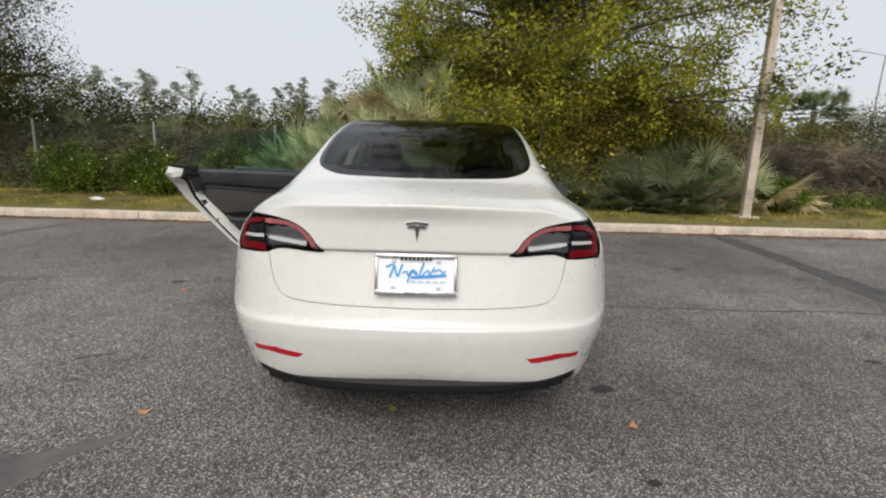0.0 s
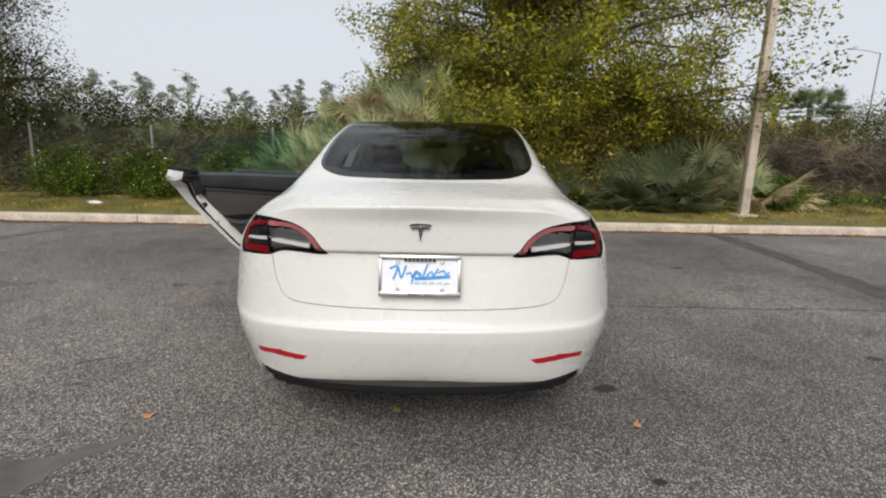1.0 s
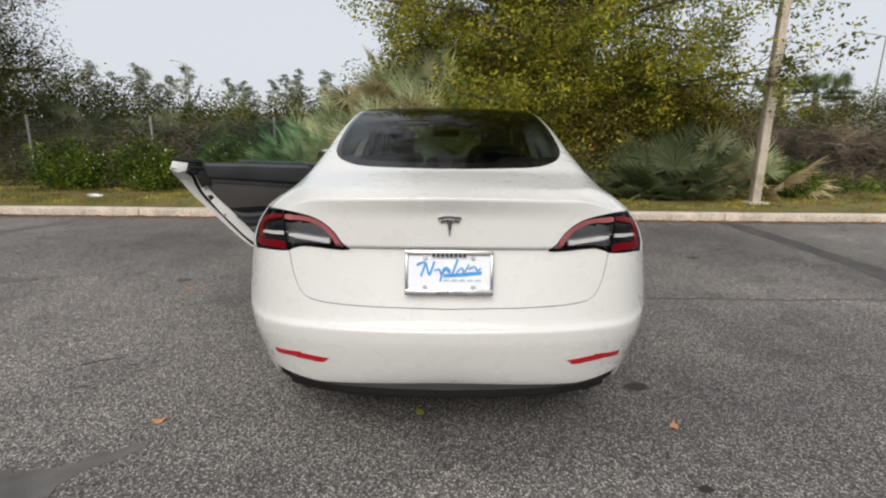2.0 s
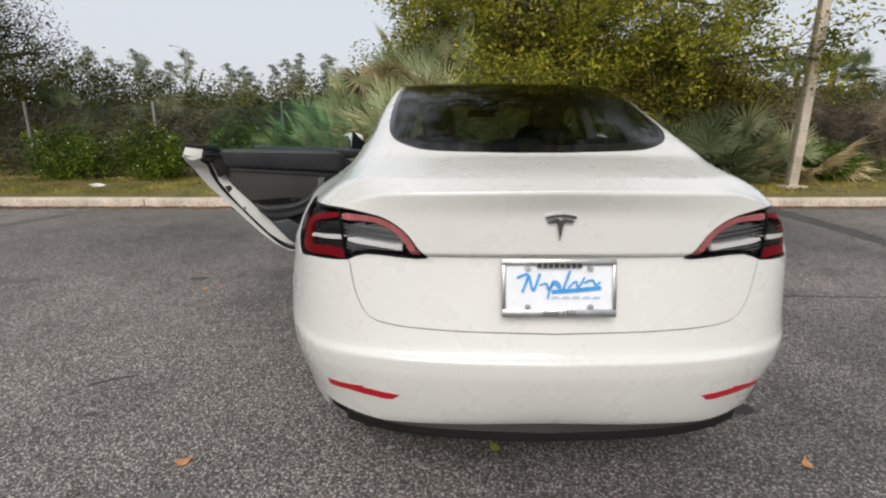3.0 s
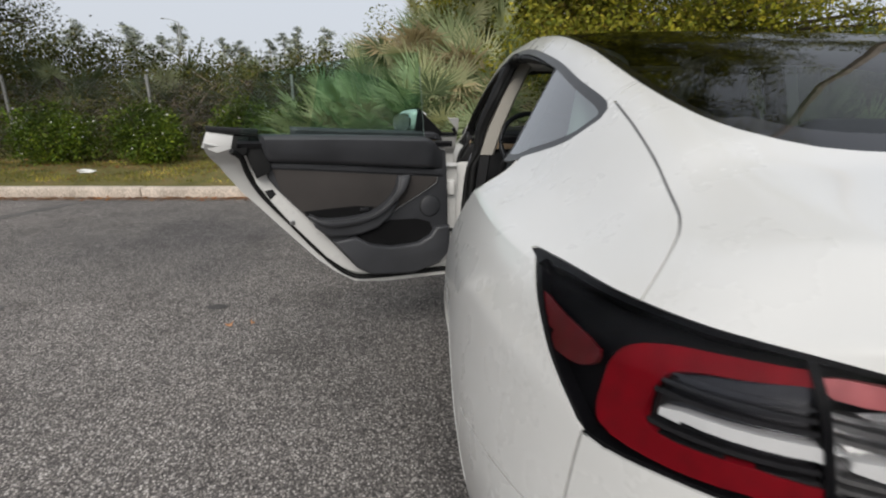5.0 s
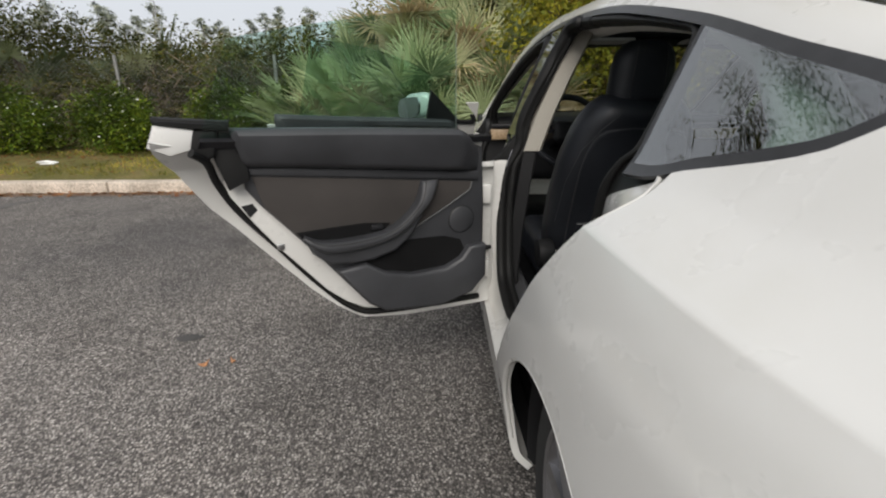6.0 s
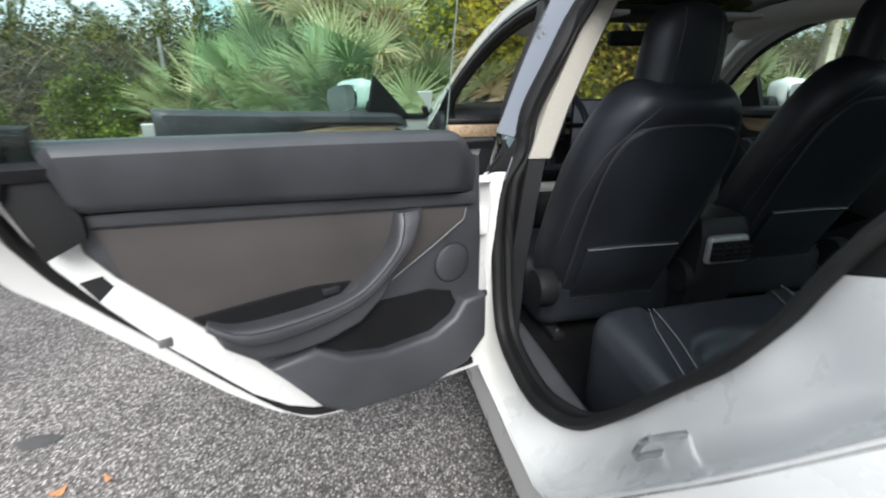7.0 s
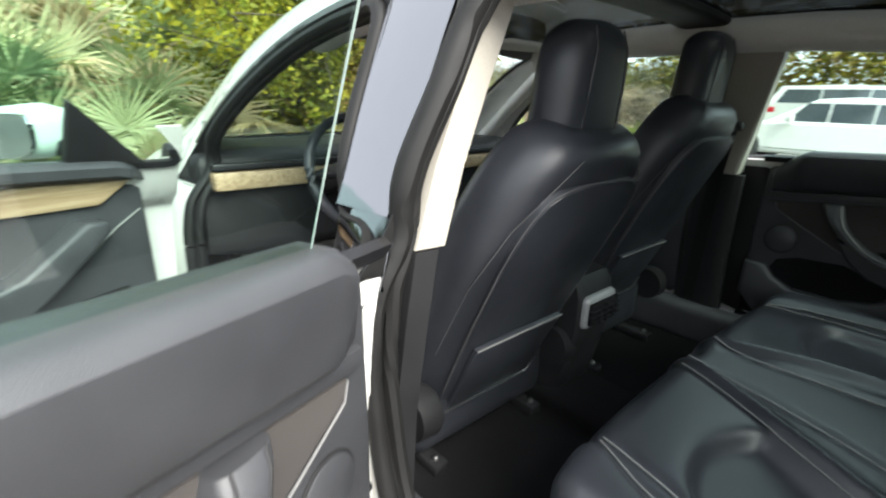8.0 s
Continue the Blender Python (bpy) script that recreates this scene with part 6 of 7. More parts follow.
def palmetto(x, y, height, count, seed, size=1.0, dry=0.12, label="saw palmetto with stiff blue-green fan leaves on the verge", fresh=None):
    r = np.random.default_rng(seed)
    clump = thing("palmetto", label, "palmetto", group="palmettos behind the kerb", at=pose(x, y, 0.13))
    stem = tube([(0.05 * math.sin(t * 3 + seed), 0.05 * math.cos(t * 2), t * max(0.25, height - 0.85)) for t in np.linspace(0, 1, 6)], [0.10, 0.09, 0.085, 0.08, 0.08, 0.07], 9)
    part("trunk", stem, BARK, clump)
    for i in range(count):
        dead = r.random() < dry
        yaw = r.uniform(0, 2 * math.pi)
        tilt = r.uniform(-0.4, 0.9) if dead else r.uniform(0.15, 1.35) * (1 if i % 4 else 0.3)
        base = (0.10 * math.cos(yaw), 0.10 * math.sin(yaw), max(0.1, (height - 1.15) * r.uniform(0.15, 1.0)))
        kinds = DRIED if dead else fresh or FRESH
        me = kinds[int(r.integers(len(kinds)))]
        f = part("frond", me, None, clump, smooth=False)
        s = size * r.uniform(0.8, 1.15)
        f.matrix_basis = Matrix.LocRotScale(base, (Matrix.Rotation(yaw - math.pi / 2, 3, "Z") @ Matrix.Rotation(tilt, 3, "X") @ Matrix.Rotation(r.uniform(-0.5, 0.5), 3, "Y")).to_euler(), (s, s, s))
    return clump


def clump_points(centres, radii, per, jitter=1.0):
    """Leaf places gathered round twig ends."""
    c = np.repeat(np.asarray(centres, float), per, axis=0)
    u = rng.normal(size=c.shape)
    u *= (np.minimum(np.linalg.norm(u, axis=1), 1.9) / np.linalg.norm(u, axis=1))[:, None]
    return c + u * np.repeat(np.asarray(radii, float).reshape(-1, 1), per, axis=0) * jitter


def shrub(name, x, y, rx, ry, h, twigs, per, leaf, mat, label, category, stems=7, base=0.13, flowers=0, group=""):
    """A bush: forked stems and leaves gathered at many twig ends."""
    b = thing(name, label, category, group=group, at=pose(x, y, base))
    bm = bmesh.new()
    ends = []
    for i in range(stems):
        a = rng.uniform(0, 2 * math.pi)
        q = rng.uniform(0.3, 0.9)
        tip = (rx * q * math.cos(a), ry * q * math.sin(a), h * rng.uniform(0.6, 0.95))
        mid = (tip[0] * 0.35, tip[1] * 0.35, tip[2] * 0.5)
        tube([(0.06 * math.cos(a), 0.06 * math.sin(a), 0), mid, tip], [0.02 * h + 0.006, 0.012 * h + 0.004, 0.004], 5, bm=bm)
    part("stems", bm, BARK, b)
    u = rng.normal(size=(twigs, 3))
    u /= np.linalg.norm(u, axis=1)[:, None]
    q = rng.uniform(0.45, 1.0, (twigs, 1)) ** 0.6
    lump = 1 + 0.22 * np.sin(u[:, :1] * 7 + x) * np.cos(u[:, 1:2] * 6 + y)
    c = u * q * lump * (rx, ry, h * 0.5) + (0, 0, h * 0.52)
    c[:, 2] = np.clip(c[:, 2], 0.04, None)
    leaves = leaf_quads(clump_points(c, np.full(twigs, 0.11 * (rx + h) / 2 ** 0.5), per), leaf, leaf * 0.42)
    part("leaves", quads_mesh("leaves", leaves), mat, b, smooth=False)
    if flowers:
        k = rng.integers(0, twigs, flowers)
        tagged(part("flowers", quads_mesh("flowers", leaf_quads(c[k] * 1.06 + (0, 0, 0.05), 0.035, 0.03, -0.5)), FLOWER, b, smooth=False), "small white blossoms", kind="stuff")
    return b


def broad_tree(x, y, height, crown, stems, limbs, per, leaf, label, mat=None, base=0.13, first=0.25, lean=0.0, seed=1, twigs=5, spread=0.42):
    """A tree of several leaning stems, limbs and twigs, with leaves round the twig ends."""
    r = np.random.default_rng(seed)
    tree = thing("tree", label, "tree", at=pose(x, y, base))
    wood, ends = bmesh.new(), []
    for s in range(stems):
        a = 2 * math.pi * s / stems + r.uniform(-0.4, 0.4)
        top = np.array((crown[0] * 0.38 * math.cos(a), crown[1] * 0.38 * math.sin(a), height * r.uniform(0.75, 0.95))) + (lean, 0, 0)
        pts = [np.array((0.16 * math.cos(a), 0.16 * math.sin(a), 0.0)) * (stems > 1)]
        for t in (0.15, 0.3, 0.5, 0.75, 1.0):
            pts.append(top * (t ** 1.25, t ** 1.25, t) + r.normal(size=3) * (0.07, 0.07, 0.0) * height * 0.12)
        tube(pts, [0.028 * height * w for w in (0.62, 0.48, 0.42, 0.34, 0.22, 0.08)], 9, bm=wood)
        for k in range(limbs):
            t = first + (0.97 - first) * (k + r.random()) / limbs
            i = min(4, int(t * 5))
            p = np.array(pts[i]) + (np.array(pts[i + 1]) - pts[i]) * (t * 5 - i)
            d = r.normal(size=3)
            d[2] = abs(d[2]) * 0.5 + 0.18
            d /= np.linalg.norm(d)
            reach = np.array(crown) * (1.0 - 0.45 * t) * r.uniform(0.65, 1.05)
            e = p + d * (reach[0], reach[1], reach[2] * 0.6)
            m = (p + e) / 2 + (0, 0, 0.12 * r.random() * height * 0.3)
            tube([p, m, e], [0.075 * (1.1 - t) + 0.01, 0.04 * (1.1 - t) + 0.004, 0.006], 6, bm=wood)
            for _ in range(twigs):
                f = r.uniform(0.35, 1.0)
                q0 = p + (m - p) * 2 * f if f < 0.5 else m + (e - m) * (2 * f - 1)
                q1 = q0 + r.normal(size=3) * (0.55, 0.55, 0.4) * np.mean(crown) * 0.22 + (0, 0, -0.05)
                tube([q0, q1], [0.010, 0.004], 4, bm=wood)
                ends += [q1, (q0 + q1) / 2]
    part("trunk", wood, BARK, tree)
    pts = clump_points(np.array(ends), np.full(len(ends), spread), per)
    pts[:, 2] = np.clip(pts[:, 2], 0.25, None)
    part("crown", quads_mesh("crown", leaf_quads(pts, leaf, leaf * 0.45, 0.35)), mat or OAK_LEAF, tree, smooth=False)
    return tree


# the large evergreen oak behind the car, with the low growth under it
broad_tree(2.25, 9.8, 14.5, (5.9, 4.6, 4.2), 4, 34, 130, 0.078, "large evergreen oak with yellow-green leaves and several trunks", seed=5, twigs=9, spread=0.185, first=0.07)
broad_tree(-11.1, 9.4, 10.5, (3.6, 3.2, 3.2), 3, 20, 110, 0.065, "tall dark oak with a spreading crown beside the fence", seed=11, twigs=6, spread=0.32, first=0.16, mat=BRUSH_LEAF)
broad_tree(-11.6, 8.4, 16.0, (5.2, 4.4, 4.6), 3, 22, 85, 0.09, "tall dark oak reaching over the lot", seed=31, twigs=7, spread=0.30, first=0.45, lean=2.7, mat=BRUSH_LEAF)
broad_tree(-14.5, 5.2, 12.0, (4.2, 4.2, 3.6), 3, 14, 80, 0.10, "tall dark oak at the side of the lot", seed=21, twigs=6, spread=0.32, first=0.2, mat=BRUSH_LEAF)
broad_tree(-18.5, -0.5, 12.0, (4.2, 4.2, 3.6), 3, 14, 80, 0.10, "tall dark oak at the side of the lot", seed=23, twigs=6, spread=0.32, first=0.2, mat=BRUSH_LEAF)
for i, (x, y, rx, h) in enumerate([(0.9, 8.8, 1.3, 2.4), (2.3, 8.3, 1.3, 2.2), (3.6, 8.8, 1.3, 2.5), (1.5, 9.6, 1.6, 3.2), (4.6, 9.3, 1.3, 2.5), (-0.3, 9.5, 1.2, 2.8), (5.6, 9.6, 1.0, 2.2)]):
    shrub("shrub", x, y, rx, 0.95, h, 480, 40, 0.078, SHRUB_LEAF, "dense yellow-green wild shrub under the oak", "shrub", 9, group="shrubs under the oak")
for x, y, rx, h, n in [(-7.45, 8.0, 0.66, 0.9, 130), (-5.85, 8.05, 0.50, 0.95, 90), (-4.25, 8.3, 0.55, 0.95, 80), (-3.3, 8.9, 0.45, 1.0, 50), (6.75, 7.75, 0.36, 0.65, 8)]:
    shrub("bush", x, y, rx, 0.5, h, 280, 34, 0.055, BUSH_LEAF, "small bright green bush with white blossoms", "bush", 7, flowers=n, group="bushes on the verge")
for i, (x, y, h, n, size) in enumerate([(-2.0, 7.9, 1.75, 50, 0.9), (-1.1, 7.6, 2.0, 58, 0.95), (-0.35, 8.1, 2.85, 72, 1.0), (-2.8, 8.4, 1.7, 46, 0.9), (-1.15, 8.5, 2.9, 72, 1.0), (0.35, 7.8, 2.0, 50, 0.95), (-0.5, 7.2, 1.3, 40, 0.85), (-0.75, 8.9, 3.1, 50, 0.95), (-1.9, 8.6, 2.3, 44, 0.95)]):
    palmetto(x, y, h, int(n * 1.3), 100 + i, size, {0: 0.25, 2: 0.4, 4: 0.3, 5: 0.5, 6: 0.4}.get(i, 0.12))
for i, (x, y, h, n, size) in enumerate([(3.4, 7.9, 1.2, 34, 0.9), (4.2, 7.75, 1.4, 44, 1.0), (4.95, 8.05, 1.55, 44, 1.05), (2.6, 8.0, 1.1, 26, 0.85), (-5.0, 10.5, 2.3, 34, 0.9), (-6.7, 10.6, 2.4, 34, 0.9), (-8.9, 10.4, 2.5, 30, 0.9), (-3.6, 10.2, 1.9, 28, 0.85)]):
    palmetto(x, y, h, n, 160 + i, size, 0.06 if i < 4 else 0.25, "dark green palmetto with arching fan leaves under the trees", SHADED)
palmetto(6.25, 7.85, 1.15, 24, 140, 0.9, 0.7, "half-dead palmetto with straw-coloured fans beside the pole")

# thicket behind the fence, vine-covered fence, far trees
def thicket(name, x0, x1, y0, y1, low, high, count, per, leaf, mat, label, spread=0.28, shape=None, width=0.4):
    c = np.stack([rng.uniform(x0, x1, count), rng.uniform(y0, y1, count), rng.uniform(0, 1, count)], 1)
    top = np.array([low + (high - low) * (0.5 + 0.9 * noise.noise((x * 0.42, y * 0.5, 3.3))) for x, y, _ in c])
    if shape:
        top *= shape(c[:, 0])
    c[:, 2] = 0.15 + top * c[:, 2] ** 0.7
    pts = clump_points(c, np.full(count, spread), per)
    pts[:, 2] = np.clip(pts[:, 2], 0.13, None)
    return tagged(part(name, quads_mesh(name, leaf_quads(pts, leaf, leaf * width)), mat, smooth=False), label, "thicket", kind="stuff")


thicket("thicket", -30, -1.5, 9.7, 12.5, 0.85, 2.0, 5200, 34, 0.075, BRUSH_LEAF, "tangled olive-brown scrub behind the chain-link fence", 0.24, lambda x: 1 + 0.55 * np.clip((-7.5 - x) / 4, 0, 1))
thicket("thicket", -26, -2.0, 9.6, 10.4, 0.7, 1.5, 700, 14, 0.38, VINE_STEM, "dry bare twigs in the scrub", 0.30, None, 0.035)
thicket("thicket", -30, 8, 12.5, 16, 1.1, 2.1, 2400, 26, 0.11, BRUSH_LEAF, "taller scrub further back", 0.36, lambda x: 1 + 0.5 * np.clip((-8.5 - x) / 4, 0, 1))
thicket("hedge", 6.6, 30, 10.9, 13.0, 1.75, 2.35, 7000, 34, 0.06, VINE_LEAF, "dark overgrown hedge behind the vine-covered fence", 0.22, lambda x: 0.92 + 0.03 * np.clip(x - 8, 0, 20))
thicket("vine_tangle", 5.9, 30, 9.3, 9.8, 1.2, 1.45, 2000, 40, 0.42, VINE_STEM, "mat of bare brown vines over a fence", 0.17, None, 0.022)
thicket("vine_leaves", 5.9, 30, 9.2, 9.9, 1.1, 1.5, 420, 12, 0.06, VINE_LEAF, "sparse leaves among the bare vines", 0.2)
thicket("weeds", 6.2, 24, 8.3, 9.0, 0.15, 0.45, 420, 18, 0.07, BUSH_LEAF, "low weeds before the fence", 0.14)
thicket("weeds", -24, -3, 8.3, 9.3, 0.15, 0.5, 420, 18, 0.09, BRUSH_LEAF, "low weeds before the fence", 0.14)
# far growth shares the pine colour, haze included
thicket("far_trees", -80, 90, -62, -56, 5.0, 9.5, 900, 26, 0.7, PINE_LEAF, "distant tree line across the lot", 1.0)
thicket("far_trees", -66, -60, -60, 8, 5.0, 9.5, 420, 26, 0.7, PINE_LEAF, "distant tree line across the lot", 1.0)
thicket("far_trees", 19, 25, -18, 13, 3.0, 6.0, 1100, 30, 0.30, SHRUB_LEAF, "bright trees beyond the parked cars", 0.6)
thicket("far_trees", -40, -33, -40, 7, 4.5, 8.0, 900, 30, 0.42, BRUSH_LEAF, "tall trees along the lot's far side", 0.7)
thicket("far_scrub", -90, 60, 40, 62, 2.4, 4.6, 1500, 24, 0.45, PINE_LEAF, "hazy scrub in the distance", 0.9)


def pine(x, y, h, seed):
    r = np.random.default_rng(seed)
    p = thing("pine_tree", "tall hazy pine with a clumped open crown, far off", "pine tree", group="distant pines", at=pose(x, y, 0))
    lean = r.normal() * 0.5
    bm = tube([(0, 0, 0), (lean * 0.4, 0, h * 0.5), (lean, 0.1, h * 0.95)], [0.16, 0.11, 0.04], 6)
    ends, sizes = [], []
    first = r.uniform(0.48, 0.68)
    wide = h * r.uniform(0.13, 0.20)
    for k in range(14):
        t = first + (0.97 - first) * (k + r.random()) / 14
        a, reach = r.uniform(0, 6.28), wide * math.sin(math.pi * (0.22 + 0.70 * (t - first) / (0.97 - first))) * r.uniform(0.35, 1)
        e = (lean * t + reach * math.cos(a), reach * math.sin(a), h * t + 0.03 * h)
        tube([(lean * t, 0, h * t - 0.04 * h), e], [0.04, 0.012], 4, bm=bm)
        ends += [e, (lean * t + (e[0] - lean * t) * 0.55, e[1] * 0.55, e[2] + 0.1)]
        sizes += [r.uniform(0.018, 0.034) * h * min(1, 0.5 + 2 * (t - first)), 0.02 * h]
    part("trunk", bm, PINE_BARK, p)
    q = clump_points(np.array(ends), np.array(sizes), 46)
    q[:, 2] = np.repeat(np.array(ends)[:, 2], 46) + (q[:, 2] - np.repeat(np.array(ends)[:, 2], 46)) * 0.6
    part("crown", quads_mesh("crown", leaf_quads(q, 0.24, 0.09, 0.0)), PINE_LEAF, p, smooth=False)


x = -66.0
for i in range(42):
    x += rng.uniform(0.6, 1.9) if rng.random() < 0.85 else 3.2
    pine(x, 56 + 12 * rng.random(), 7.3 + 2.2 * rng.random() + (0.9 if x < -38 else 0), 300 + i)


def cabbage_palm(x, y, h, seed):
    r = np.random.default_rng(seed)
    p = thing("palm_tree", "cabbage palm with a round grey-green head, far off", "palm tree", group="distant palms", at=pose(x, y, 0))
    part("trunk", tube([(0, 0, 0), (0, 0, h * 0.5), (0.1, 0, h)], [0.2, 0.17, 0.16], 8), BARK, p)
    for i in range(26):
        dead = i > 16
        f = part("frond", (DRIED if dead else SHADED)[i % 2], None, p, smooth=False)
        f.matrix_basis = Matrix.LocRotScale((0, 0, h), (Matrix.Rotation(r.uniform(0, 6.28), 3, "Z") @ Matrix.Rotation(r.uniform(-0.9, 1.3) if not dead else -1.1, 3, "X")).to_euler(), (1.25, 1.25, 1.25))


for i, (x, y, h) in enumerate([(17.2, 25, 3.4), (18.6, 26, 3.7), (19.8, 25, 3.6), (20.9, 26.5, 3.8), (22.2, 26, 3.7)]):
    cabbage_palm(x, y, h, 400 + i)

# grass and fallen leaves
n = 36000
gx, gy = rng.uniform(-16, 16, n), 5.95 + 2.1 * rng.uniform(0, 1, n) ** 0.9
patchy = np.array([noise.noise((a * 0.9, b * 1.2, 8)) for a, b in zip(gx, gy)]) > -0.18
g = np.stack([gx, gy, np.full(n, 0.15)], 1)[patchy]
blades = leaf_quads(g, 0.075, 0.008, -1.6)
tagged(part("verge_grass", quads_mesh("grass", blades), GRASS, smooth=False), "short patchy yellow-green grass", "grass", kind="stuff")
n = 9000
lx, ly = rng.uniform(-14, 14, n), np.where(rng.random(n) < 0.82, rng.uniform(7.05, 8.9, n), rng.uniform(6.0, 7.05, n))
pts = np.stack([lx, ly, 0.165 + 0.02 * rng.random(n)], 1)
gut = np.stack([rng.uniform(-14, 14, 3600), 5.772 - np.abs(rng.normal(0, 0.085, 3600)), np.full(3600, 0.008)], 1)
flat = leaf_quads(np.vstack([pts, gut]), 0.06, 0.035, 0.0)
flat[:, :, 2] = flat[:, :1, 2] + (flat[:, :, 2] - flat[:, :1, 2]) * 0.25 + 0.006
tagged(part("leaf_litter", quads_mesh("litter", flat), DRY_LEAF, smooth=False), "brown fallen leaves on the verge and in the gutter", "leaf litter", kind="stuff")

# ---- fence, pole, street lamps, litter, stains, parked cars ----
GALV = simple("galvanised_steel", (0.30, 0.30, 0.29), 0.55, 0.5, 0.2)
fence = thing("chain_link_fence", "rusty grey chain-link fence half lost in scrub", "fence", at=pose(0, 9.4, 0.13))
for i in range(9):
    x = -20.3 + 2.75 * i
    part("fence_post", tube([(x, 0, 0), (x + 0.02, 0, 1.52)], 0.03, 8), GALV, fence)
wires = []
for k in range(300):
    for s in (1, -1):
        x = -21 + 0.078 * k
        a, b = (x - 0.7 * s + 0.7, 0.02), (x + 0.7 * s + 0.7, 1.45)
        wires.append([(a[0] - 0.0011, 0.004 * s, a[1]), (a[0] + 0.0011, 0.004 * s, a[1]), (b[0] + 0.0011, 0.004 * s, b[1]), (b[0] - 0.0011, 0.004 * s, b[1])])
part("wire_mesh", quads_mesh("wire", np.array(wires)), GALV, fence, smooth=False)

pole = thing("lamp_pole", "square tapered concrete pole on a footing, standing on the verge", "pole", at=pose(5.50, 6.83, 0.13))
bm = box((-0.074, -0.074, 0.05), (0.074, 0.074, 9.0), 0.014, 2)
for v in bm.verts:
    k = 1 - 0.35 * v.co.z / 9
    v.co.x, v.co.y = v.co.x * k, v.co.y * k
part("shaft", bm, CONCRETE, pole)
part("footing", box((-0.17, -0.16, -0.1), (0.20, 0.16, 0.06), 0.03, 2), CONCRETE, pole)


def street_lamp(x, y, h, arm):
    p = thing("street_lamp", "slim grey street lamp with a curved arm, far off", "street lamp", group="distant street lamps", at=pose(x, y, 0))
    part("mast", tube([(0, 0, 0), (0, 0, h)], [0.09, 0.05], 8), GALV, p)
    part("arm", tube([(0, 0, h), (arm * 0.5, 0, h + 0.18), (arm, 0, h + 0.30)], 0.03, 6), GALV, p)
    part("lamp_head", box((min(arm, arm * 1.2), -0.12, h + 0.25), (max(arm, arm * 1.2), 0.12, h + 0.34), 0.03), GALV, p)


street_lamp(-25.2, 48, 8.1, -1.3)
street_lamp(36.0, 40, 9.6, -2.3)


def scrap(name, x, y, z, size, mat, label, category, seed):
    r = np.random.default_rng(seed)
    bm = bmesh.new()
    bmesh.ops.create_icosphere(bm, subdivisions=2, radius=1)
    for v in bm.verts:
        v.co = Vector((v.co.x * size[0], v.co.y * size[1], v.co.z * size[2])) * (1 + 0.3 * r.normal() * 0.6)
    ob = part(name, bm, mat, smooth=False)
    ob.location = (x, y, z)
    return tagged(ob, label, category)


PAPER = simple("white_paper", (0.78, 0.78, 0.76), 0.8)
scrap("paper_scrap", -6.2, 6.88, 0.185, (0.13, 0.07, 0.03), PAPER, "crumpled white paper scrap on the grass", "litter", 1)
scrap("paper_scrap", -3.9, 6.75, 0.18, (0.09, 0.06, 0.025), PAPER, "crumpled white paper scrap on the grass", "litter", 2)


def dead_leaf(x, y, size, turn, mat, label):
    o = [(size * math.cos(a) * (1 + 0.3 * math.cos(5 * a)), size * 0.62 * math.sin(a) * (1 + 0.2 * math.sin(3 * a))) for a in np.linspace(0, 2 * math.pi, 22, endpoint=False)]
    bm = slab(o, -0.002, lambda a, b, d: (a, b, 0.004 + 0.012 * (a / size) ** 2 + d))
    ob = part("fallen_leaf", bm, mat)
    ob.matrix_basis = pose(x, y, 0.0, 0, 0, turn)
    return tagged(ob, label, "leaf", "fallen leaves on the asphalt")


ORANGE = simple("orange_dead_leaf", (0.50, 0.24, 0.11), 0.75, 0, 0.3, 60)
GREENLEAF = simple("yellow_green_leaf", (0.25, 0.28, 0.05), 0.7, 0, 0.3, 60)
dead_leaf(-1.265, 0.30, 0.026, 20, ORANGE, "curled orange dead leaf on the asphalt")
dead_leaf(1.0, 0.285, 0.026, 70, ORANGE, "curled orange dead leaf on the asphalt")
dead_leaf(-0.12, 0.38, 0.026, 120, GREENLEAF, "small yellow-green leaf on the asphalt")
dead_leaf(-2.10, 2.18, 0.02, 40, ORANGE, "curled orange dead leaf on the asphalt")
dead_leaf(-1.98, 2.2, 0.014, 140, ORANGE, "curled orange dead leaf on the asphalt")


def stain(name, pts, mat, label, z=0.003, rough=0.0):
    o = catmull(pts, 60, True)
    o = o + rng.normal(size=o.shape) * rough
    return tagged(part(name, slab(o, -0.0025, lambda a, b, d: (a, b, z + d)), mat), label, "stain", kind="structure")


def make_tar(name="dark_tar", low=(0.018, 0.017, 0.017), high=(0.04, 0.038, 0.036)):
    m, nt, b = node_mat(name, 0.85)
    n, f = tex_noise(nt, 5, 6), tex_noise(nt, 160, 3)
    nt.links.new(ramp(nt, n.outputs[0], [(0.3, low), (0.7, high)]).outputs[0], b.inputs["Base Color"])
    bumped(nt, b, f.outputs[0], 0.5, 0.003)
    return m


TAR = make_tar()
FAINT = make_tar("faint_oil_film", (0.075, 0.071, 0.068), (0.14, 0.132, 0.126))
OLD_TAR = make_tar("weathered_tar", (0.04, 0.039, 0.038), (0.085, 0.081, 0.078))
stain("tar_strip", [(4.25, 5.6), (4.5, 5.6), (4.46, 4.3), (4.38, 3.0), (4.40, 0.5), (4.0, 0.5), (4.02, 2.4), (4.16, 3.6)], OLD_TAR, "long dark tar repair strip in the asphalt", rough=0.012)
stain("tar_spot", [(0.91, 0.64), (0.98, 0.68), (1.03, 0.66), (1.01, 0.61), (0.95, 0.60)], TAR, "small black tar spot")
stain("tar_spot", [(-2.34, 2.43), (-2.28, 2.46), (-2.21, 2.44), (-2.24, 2.40), (-2.30, 2.39)], OLD_TAR, "small black tar spot")
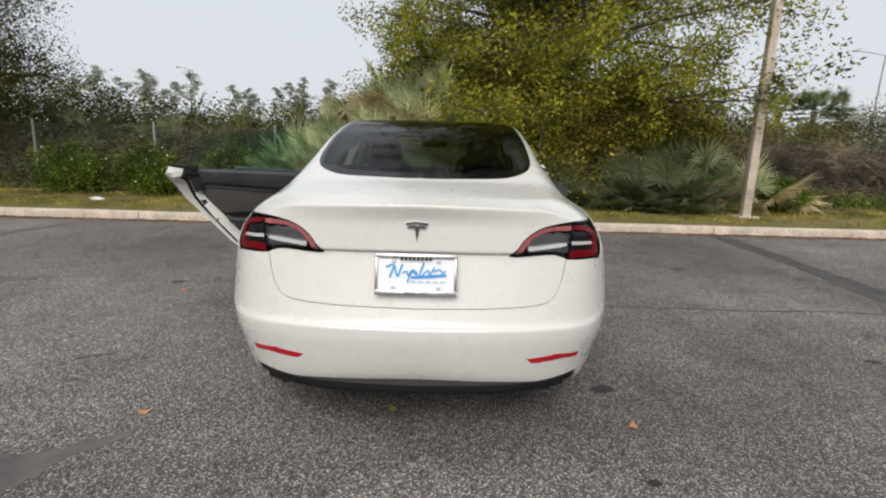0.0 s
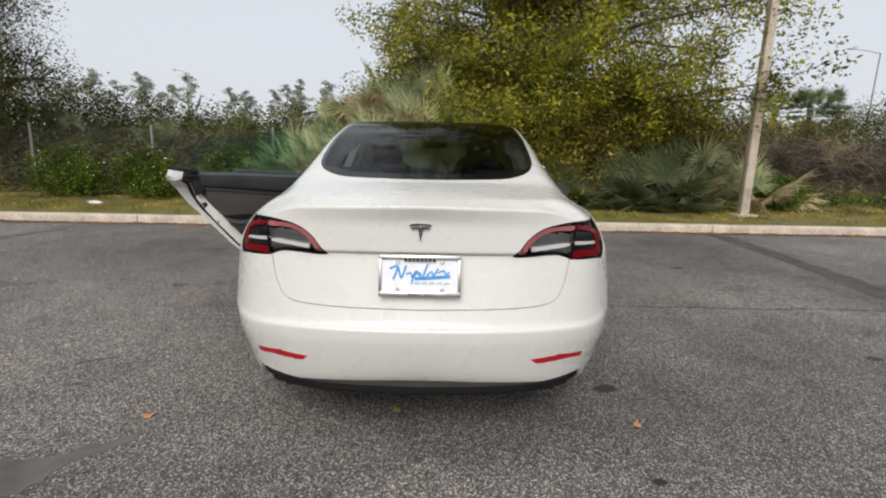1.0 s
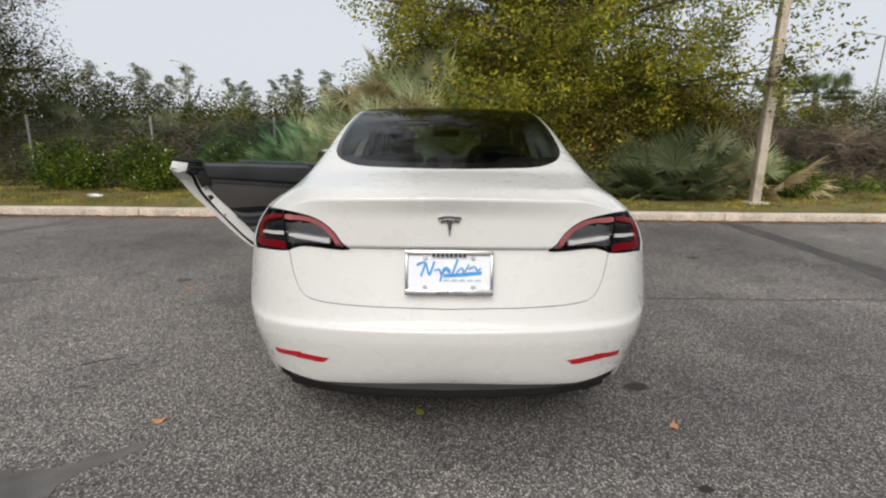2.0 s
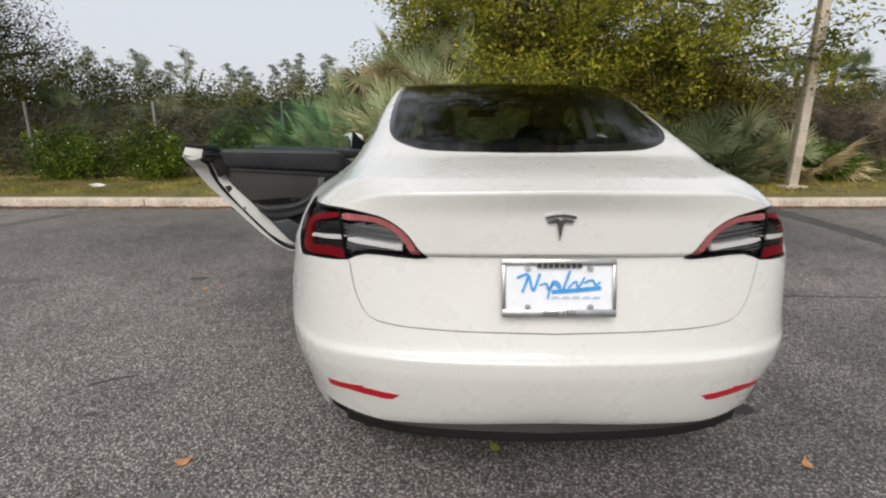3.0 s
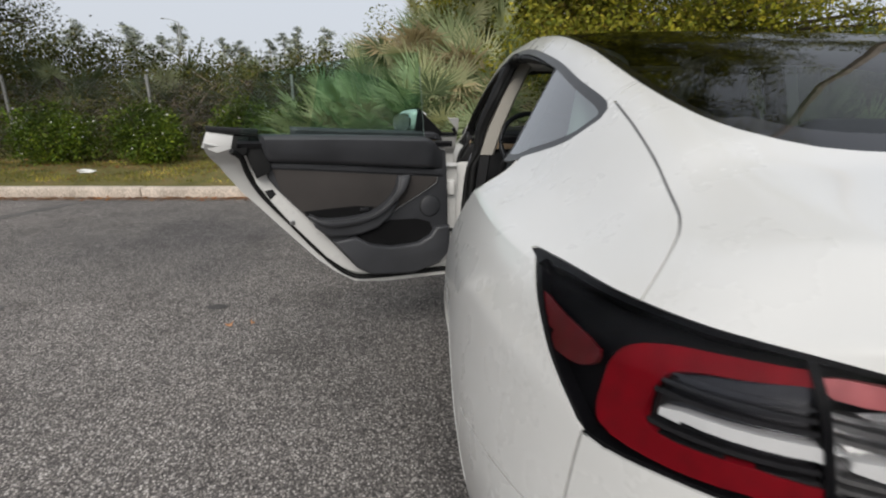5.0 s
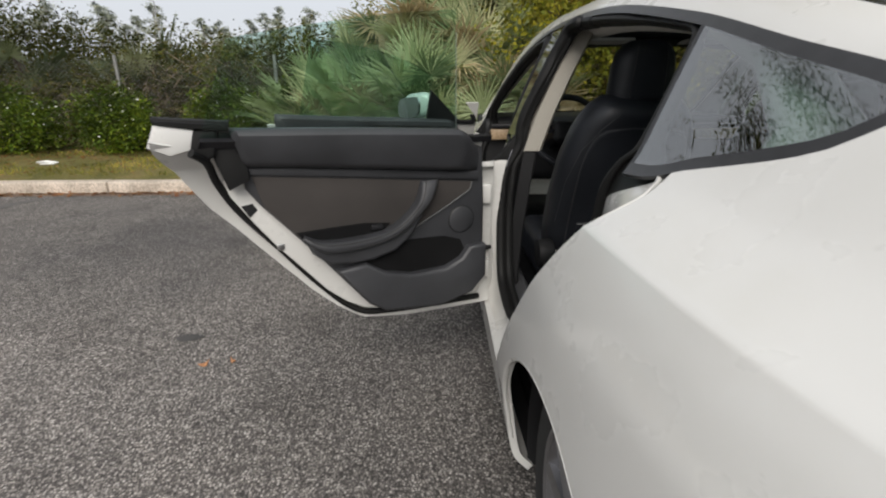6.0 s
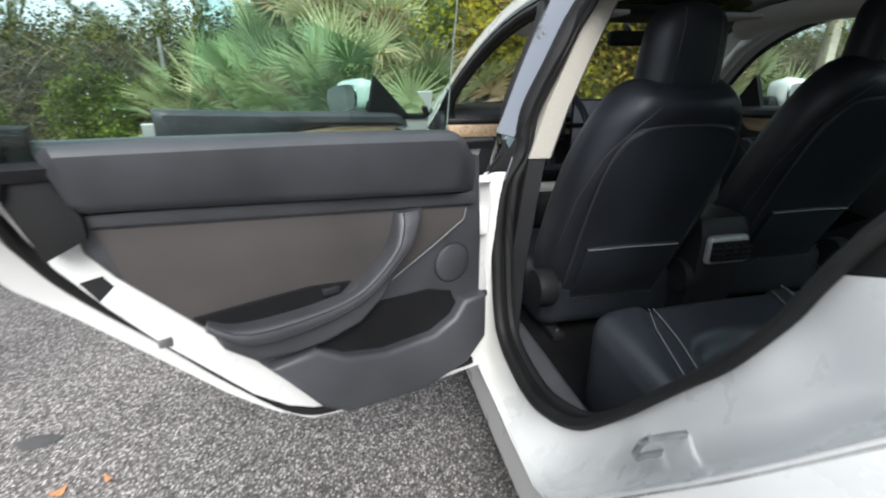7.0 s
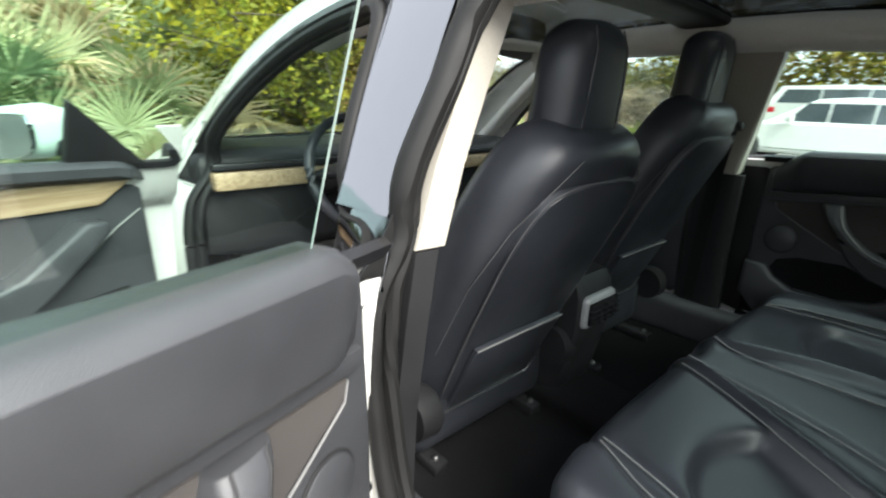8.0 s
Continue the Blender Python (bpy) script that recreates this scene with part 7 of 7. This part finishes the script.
stain("tar_spot", [(2.77, 1.09), (2.81, 1.105), (2.86, 1.07), (2.82, 1.05)], TAR, "small black tar spot")
stain("tar_spot", [(2.62, 3.40), (2.70, 3.44), (2.76, 3.40), (2.68, 3.36)], TAR, "small black tar spot")
stain("tar_spot", [(0.91, -0.085), (0.95, -0.075), (0.965, -0.10), (0.925, -0.112)], TAR, "small black tar spot")
stain("tar_spot", [(-2.0, 0.83), (-1.92, 0.885), (-1.82, 0.925), (-1.83, 0.91), (-1.93, 0.865), (-1.98, 0.82)], OLD_TAR, "thin black tar smear")
stain("oil_stain", [(-2.1, -0.30), (-1.72, -0.06), (-1.50, -0.02), (-1.33, 0.10), (-1.22, 0.16), (-1.24, 0.08), (-1.36, -0.02), (-1.42, -0.16), (-1.6, -0.35)], FAINT, "dark oil stain on the asphalt", rough=0.014)
stain("oil_stain", [(-4.6, 2.05), (-4.1, 2.38), (-3.62, 2.44), (-3.52, 2.38), (-3.8, 2.26), (-4.2, 2.02)], FAINT, "dark oil stain on the asphalt", rough=0.02)
stain("tyre_mark", [(-7.2, 3.1), (-6.1, 3.9), (-5.42, 5.36), (-5.28, 5.36), (-5.92, 3.85), (-7.1, 2.95)], FAINT, "dark curved tyre mark on the asphalt", rough=0.012)


def crack(run, width, label):
    up = [(x, y + width * (0.5 + 0.5 * rng.random())) for x, y in run]
    down = [(x, y - width * (0.5 + 0.5 * rng.random())) for x, y in reversed(run)]
    return tagged(part("crack", slab(up + down, -0.0025, lambda a, b, d: (a, b, 0.003 + d)), TAR), label, "crack", kind="structure")


crack([(x, 2.03 + 0.035 * noise.noise((1.7 * x, 4.0, 0.0)) + 0.012 * noise.noise((9.0 * x, 1.0, 0.0))) for x in np.arange(1.2, 4.02, 0.07)], 0.007, "thin dark crack across the asphalt")


edge_y = [5.63 + 0.05 * noise.noise((0.7 * k, 2.0, 5.0)) + 0.03 * noise.noise((2.9 * k, 1.0, 0.0)) for k in range(64)]
bm = bmesh.new()
low = [bm.verts.new((-16 + 0.5 * k, y, 0.0025)) for k, y in enumerate(edge_y)]
high = [bm.verts.new((-16 + 0.5 * k, 5.7815, 0.004)) for k in range(64)]
for k in range(63):
    bm.faces.new((low[k], low[k + 1], high[k + 1], high[k]))
GUTTER = make_earthy("gutter_dirt", (0.10, 0.07, 0.055), (0.19, 0.135, 0.105), (0.28, 0.20, 0.15), 6.0)
tagged(part("gutter_dirt", bm, GUTTER), "reddish-brown dirt and leaf crumbs along the kerb", "dirt", kind="structure")


def parked_car(name, label, x, y, turn, length, width, low, roof, cabin, paint):
    """A plain parked vehicle: body, cabin, panes, wheels, lamps. It faces +y before turning."""
    c = thing(name, label, "car", group="cars parked across the lot", at=pose(x, y, 0, 0, 0, turn))
    body = [(0.05, 0.30), (0.0, 0.55), (0.03, low - 0.12), (0.12, low), (cabin[0], low + 0.03), (cabin[3], low + 0.02), (length - 0.35, low - 0.12), (length - 0.05, low - 0.32), (length, 0.5), (length - 0.06, 0.28)]
    part("body", slab(catmull(body, 70, True), width, lambda a, b, d: (-width / 2 + d, a, b), 0.07, 3), paint, c)
    top = [(cabin[0], low - 0.02), (cabin[1], roof - 0.03), ((cabin[1] + cabin[2]) / 2, roof), (cabin[2], roof - 0.04), (cabin[3], low - 0.02)]
    bm = slab(top, width - 0.2, lambda a, b, d: (-(width / 2 - 0.10) + d, a, b), 0.05, 3)
    for v in bm.verts:
        v.co.x *= 1 - 0.16 * max(0, (v.co.z - low)) / (roof - low)
    part("cabin", bm, paint, c)
    for s in (-1, 1):
        spans = np.linspace(cabin[0] + 0.22, cabin[3] - 0.45, 4)
        for k in range(3):
            y0, y1 = spans[k] + 0.018, spans[k + 1] - 0.018
            z0, z1 = low + 0.04, roof - 0.12
            squeeze = [(y0 + (0.18 if k == 0 else 0), z1), (y1 - (0.28 if k == 2 else 0), z1), (y1, z0), (y0, z0)]
            part("window", slab(squeeze, 0.03, lambda a, b, d: (s * ((width / 2 - 0.10) * (1 - 0.16 * (b - low) / (roof - low)) + 0.006 - d), a, b)), DARK_GLASS_FAR, c)
        for wy in (0.85, length - 0.9):
            w = part("wheel", lathe([(-0.1, 0.22), (-0.11, 0.31), (-0.08, 0.345), (0.08, 0.345), (0.11, 0.31), (0.1, 0.22)], (s * (width / 2 - 0.06), wy, 0.345), "x", 30, True), TYRE, c)
            part("rim", lathe([(s * 0.075, 0.02), (s * 0.085, 0.2), (s * 0.1, 0.225)], (s * (width / 2 - 0.06), wy, 0.345), "x", 24), RIM, w)
            part("wheel_arch", lathe([(s * 0.0, 0.05), (s * 0.004, 0.395), (s * -0.05, 0.40)], (s * width / 2, wy, 0.36), "x", 30), TYRE, c)
        part("tail_lamp", box((s * (width / 2 - 0.12) - 0.10, -0.012, low - 0.24), (s * (width / 2 - 0.12) + 0.125, 0.34, low - 0.06), 0.03), REFLEX, c)
        part("door_mirror", box((s * (width / 2 + 0.09) - 0.09, cabin[3] - 0.62, low + 0.02), (s * (width / 2 + 0.09) + 0.09, cabin[3] - 0.50, low + 0.16), 0.03), paint, c)
    return c


DARK_GLASS_FAR = simple("dark_window_glass", (0.05, 0.06, 0.07), 0.05, 0, 0.2, coat=1.0)
parked_car("suv", "white sport utility vehicle parked on the asphalt", 16.0, 6.1, 180, 4.9, 1.95, 1.28, 1.80, (0.05, 0.35, 3.0, 3.75), PAINT)
parked_car("sedan", "white saloon parked on the asphalt", 11.7, 1.4, 0, 4.7, 1.83, 0.88, 1.40, (0.75, 1.35, 2.6, 3.5), PAINT)
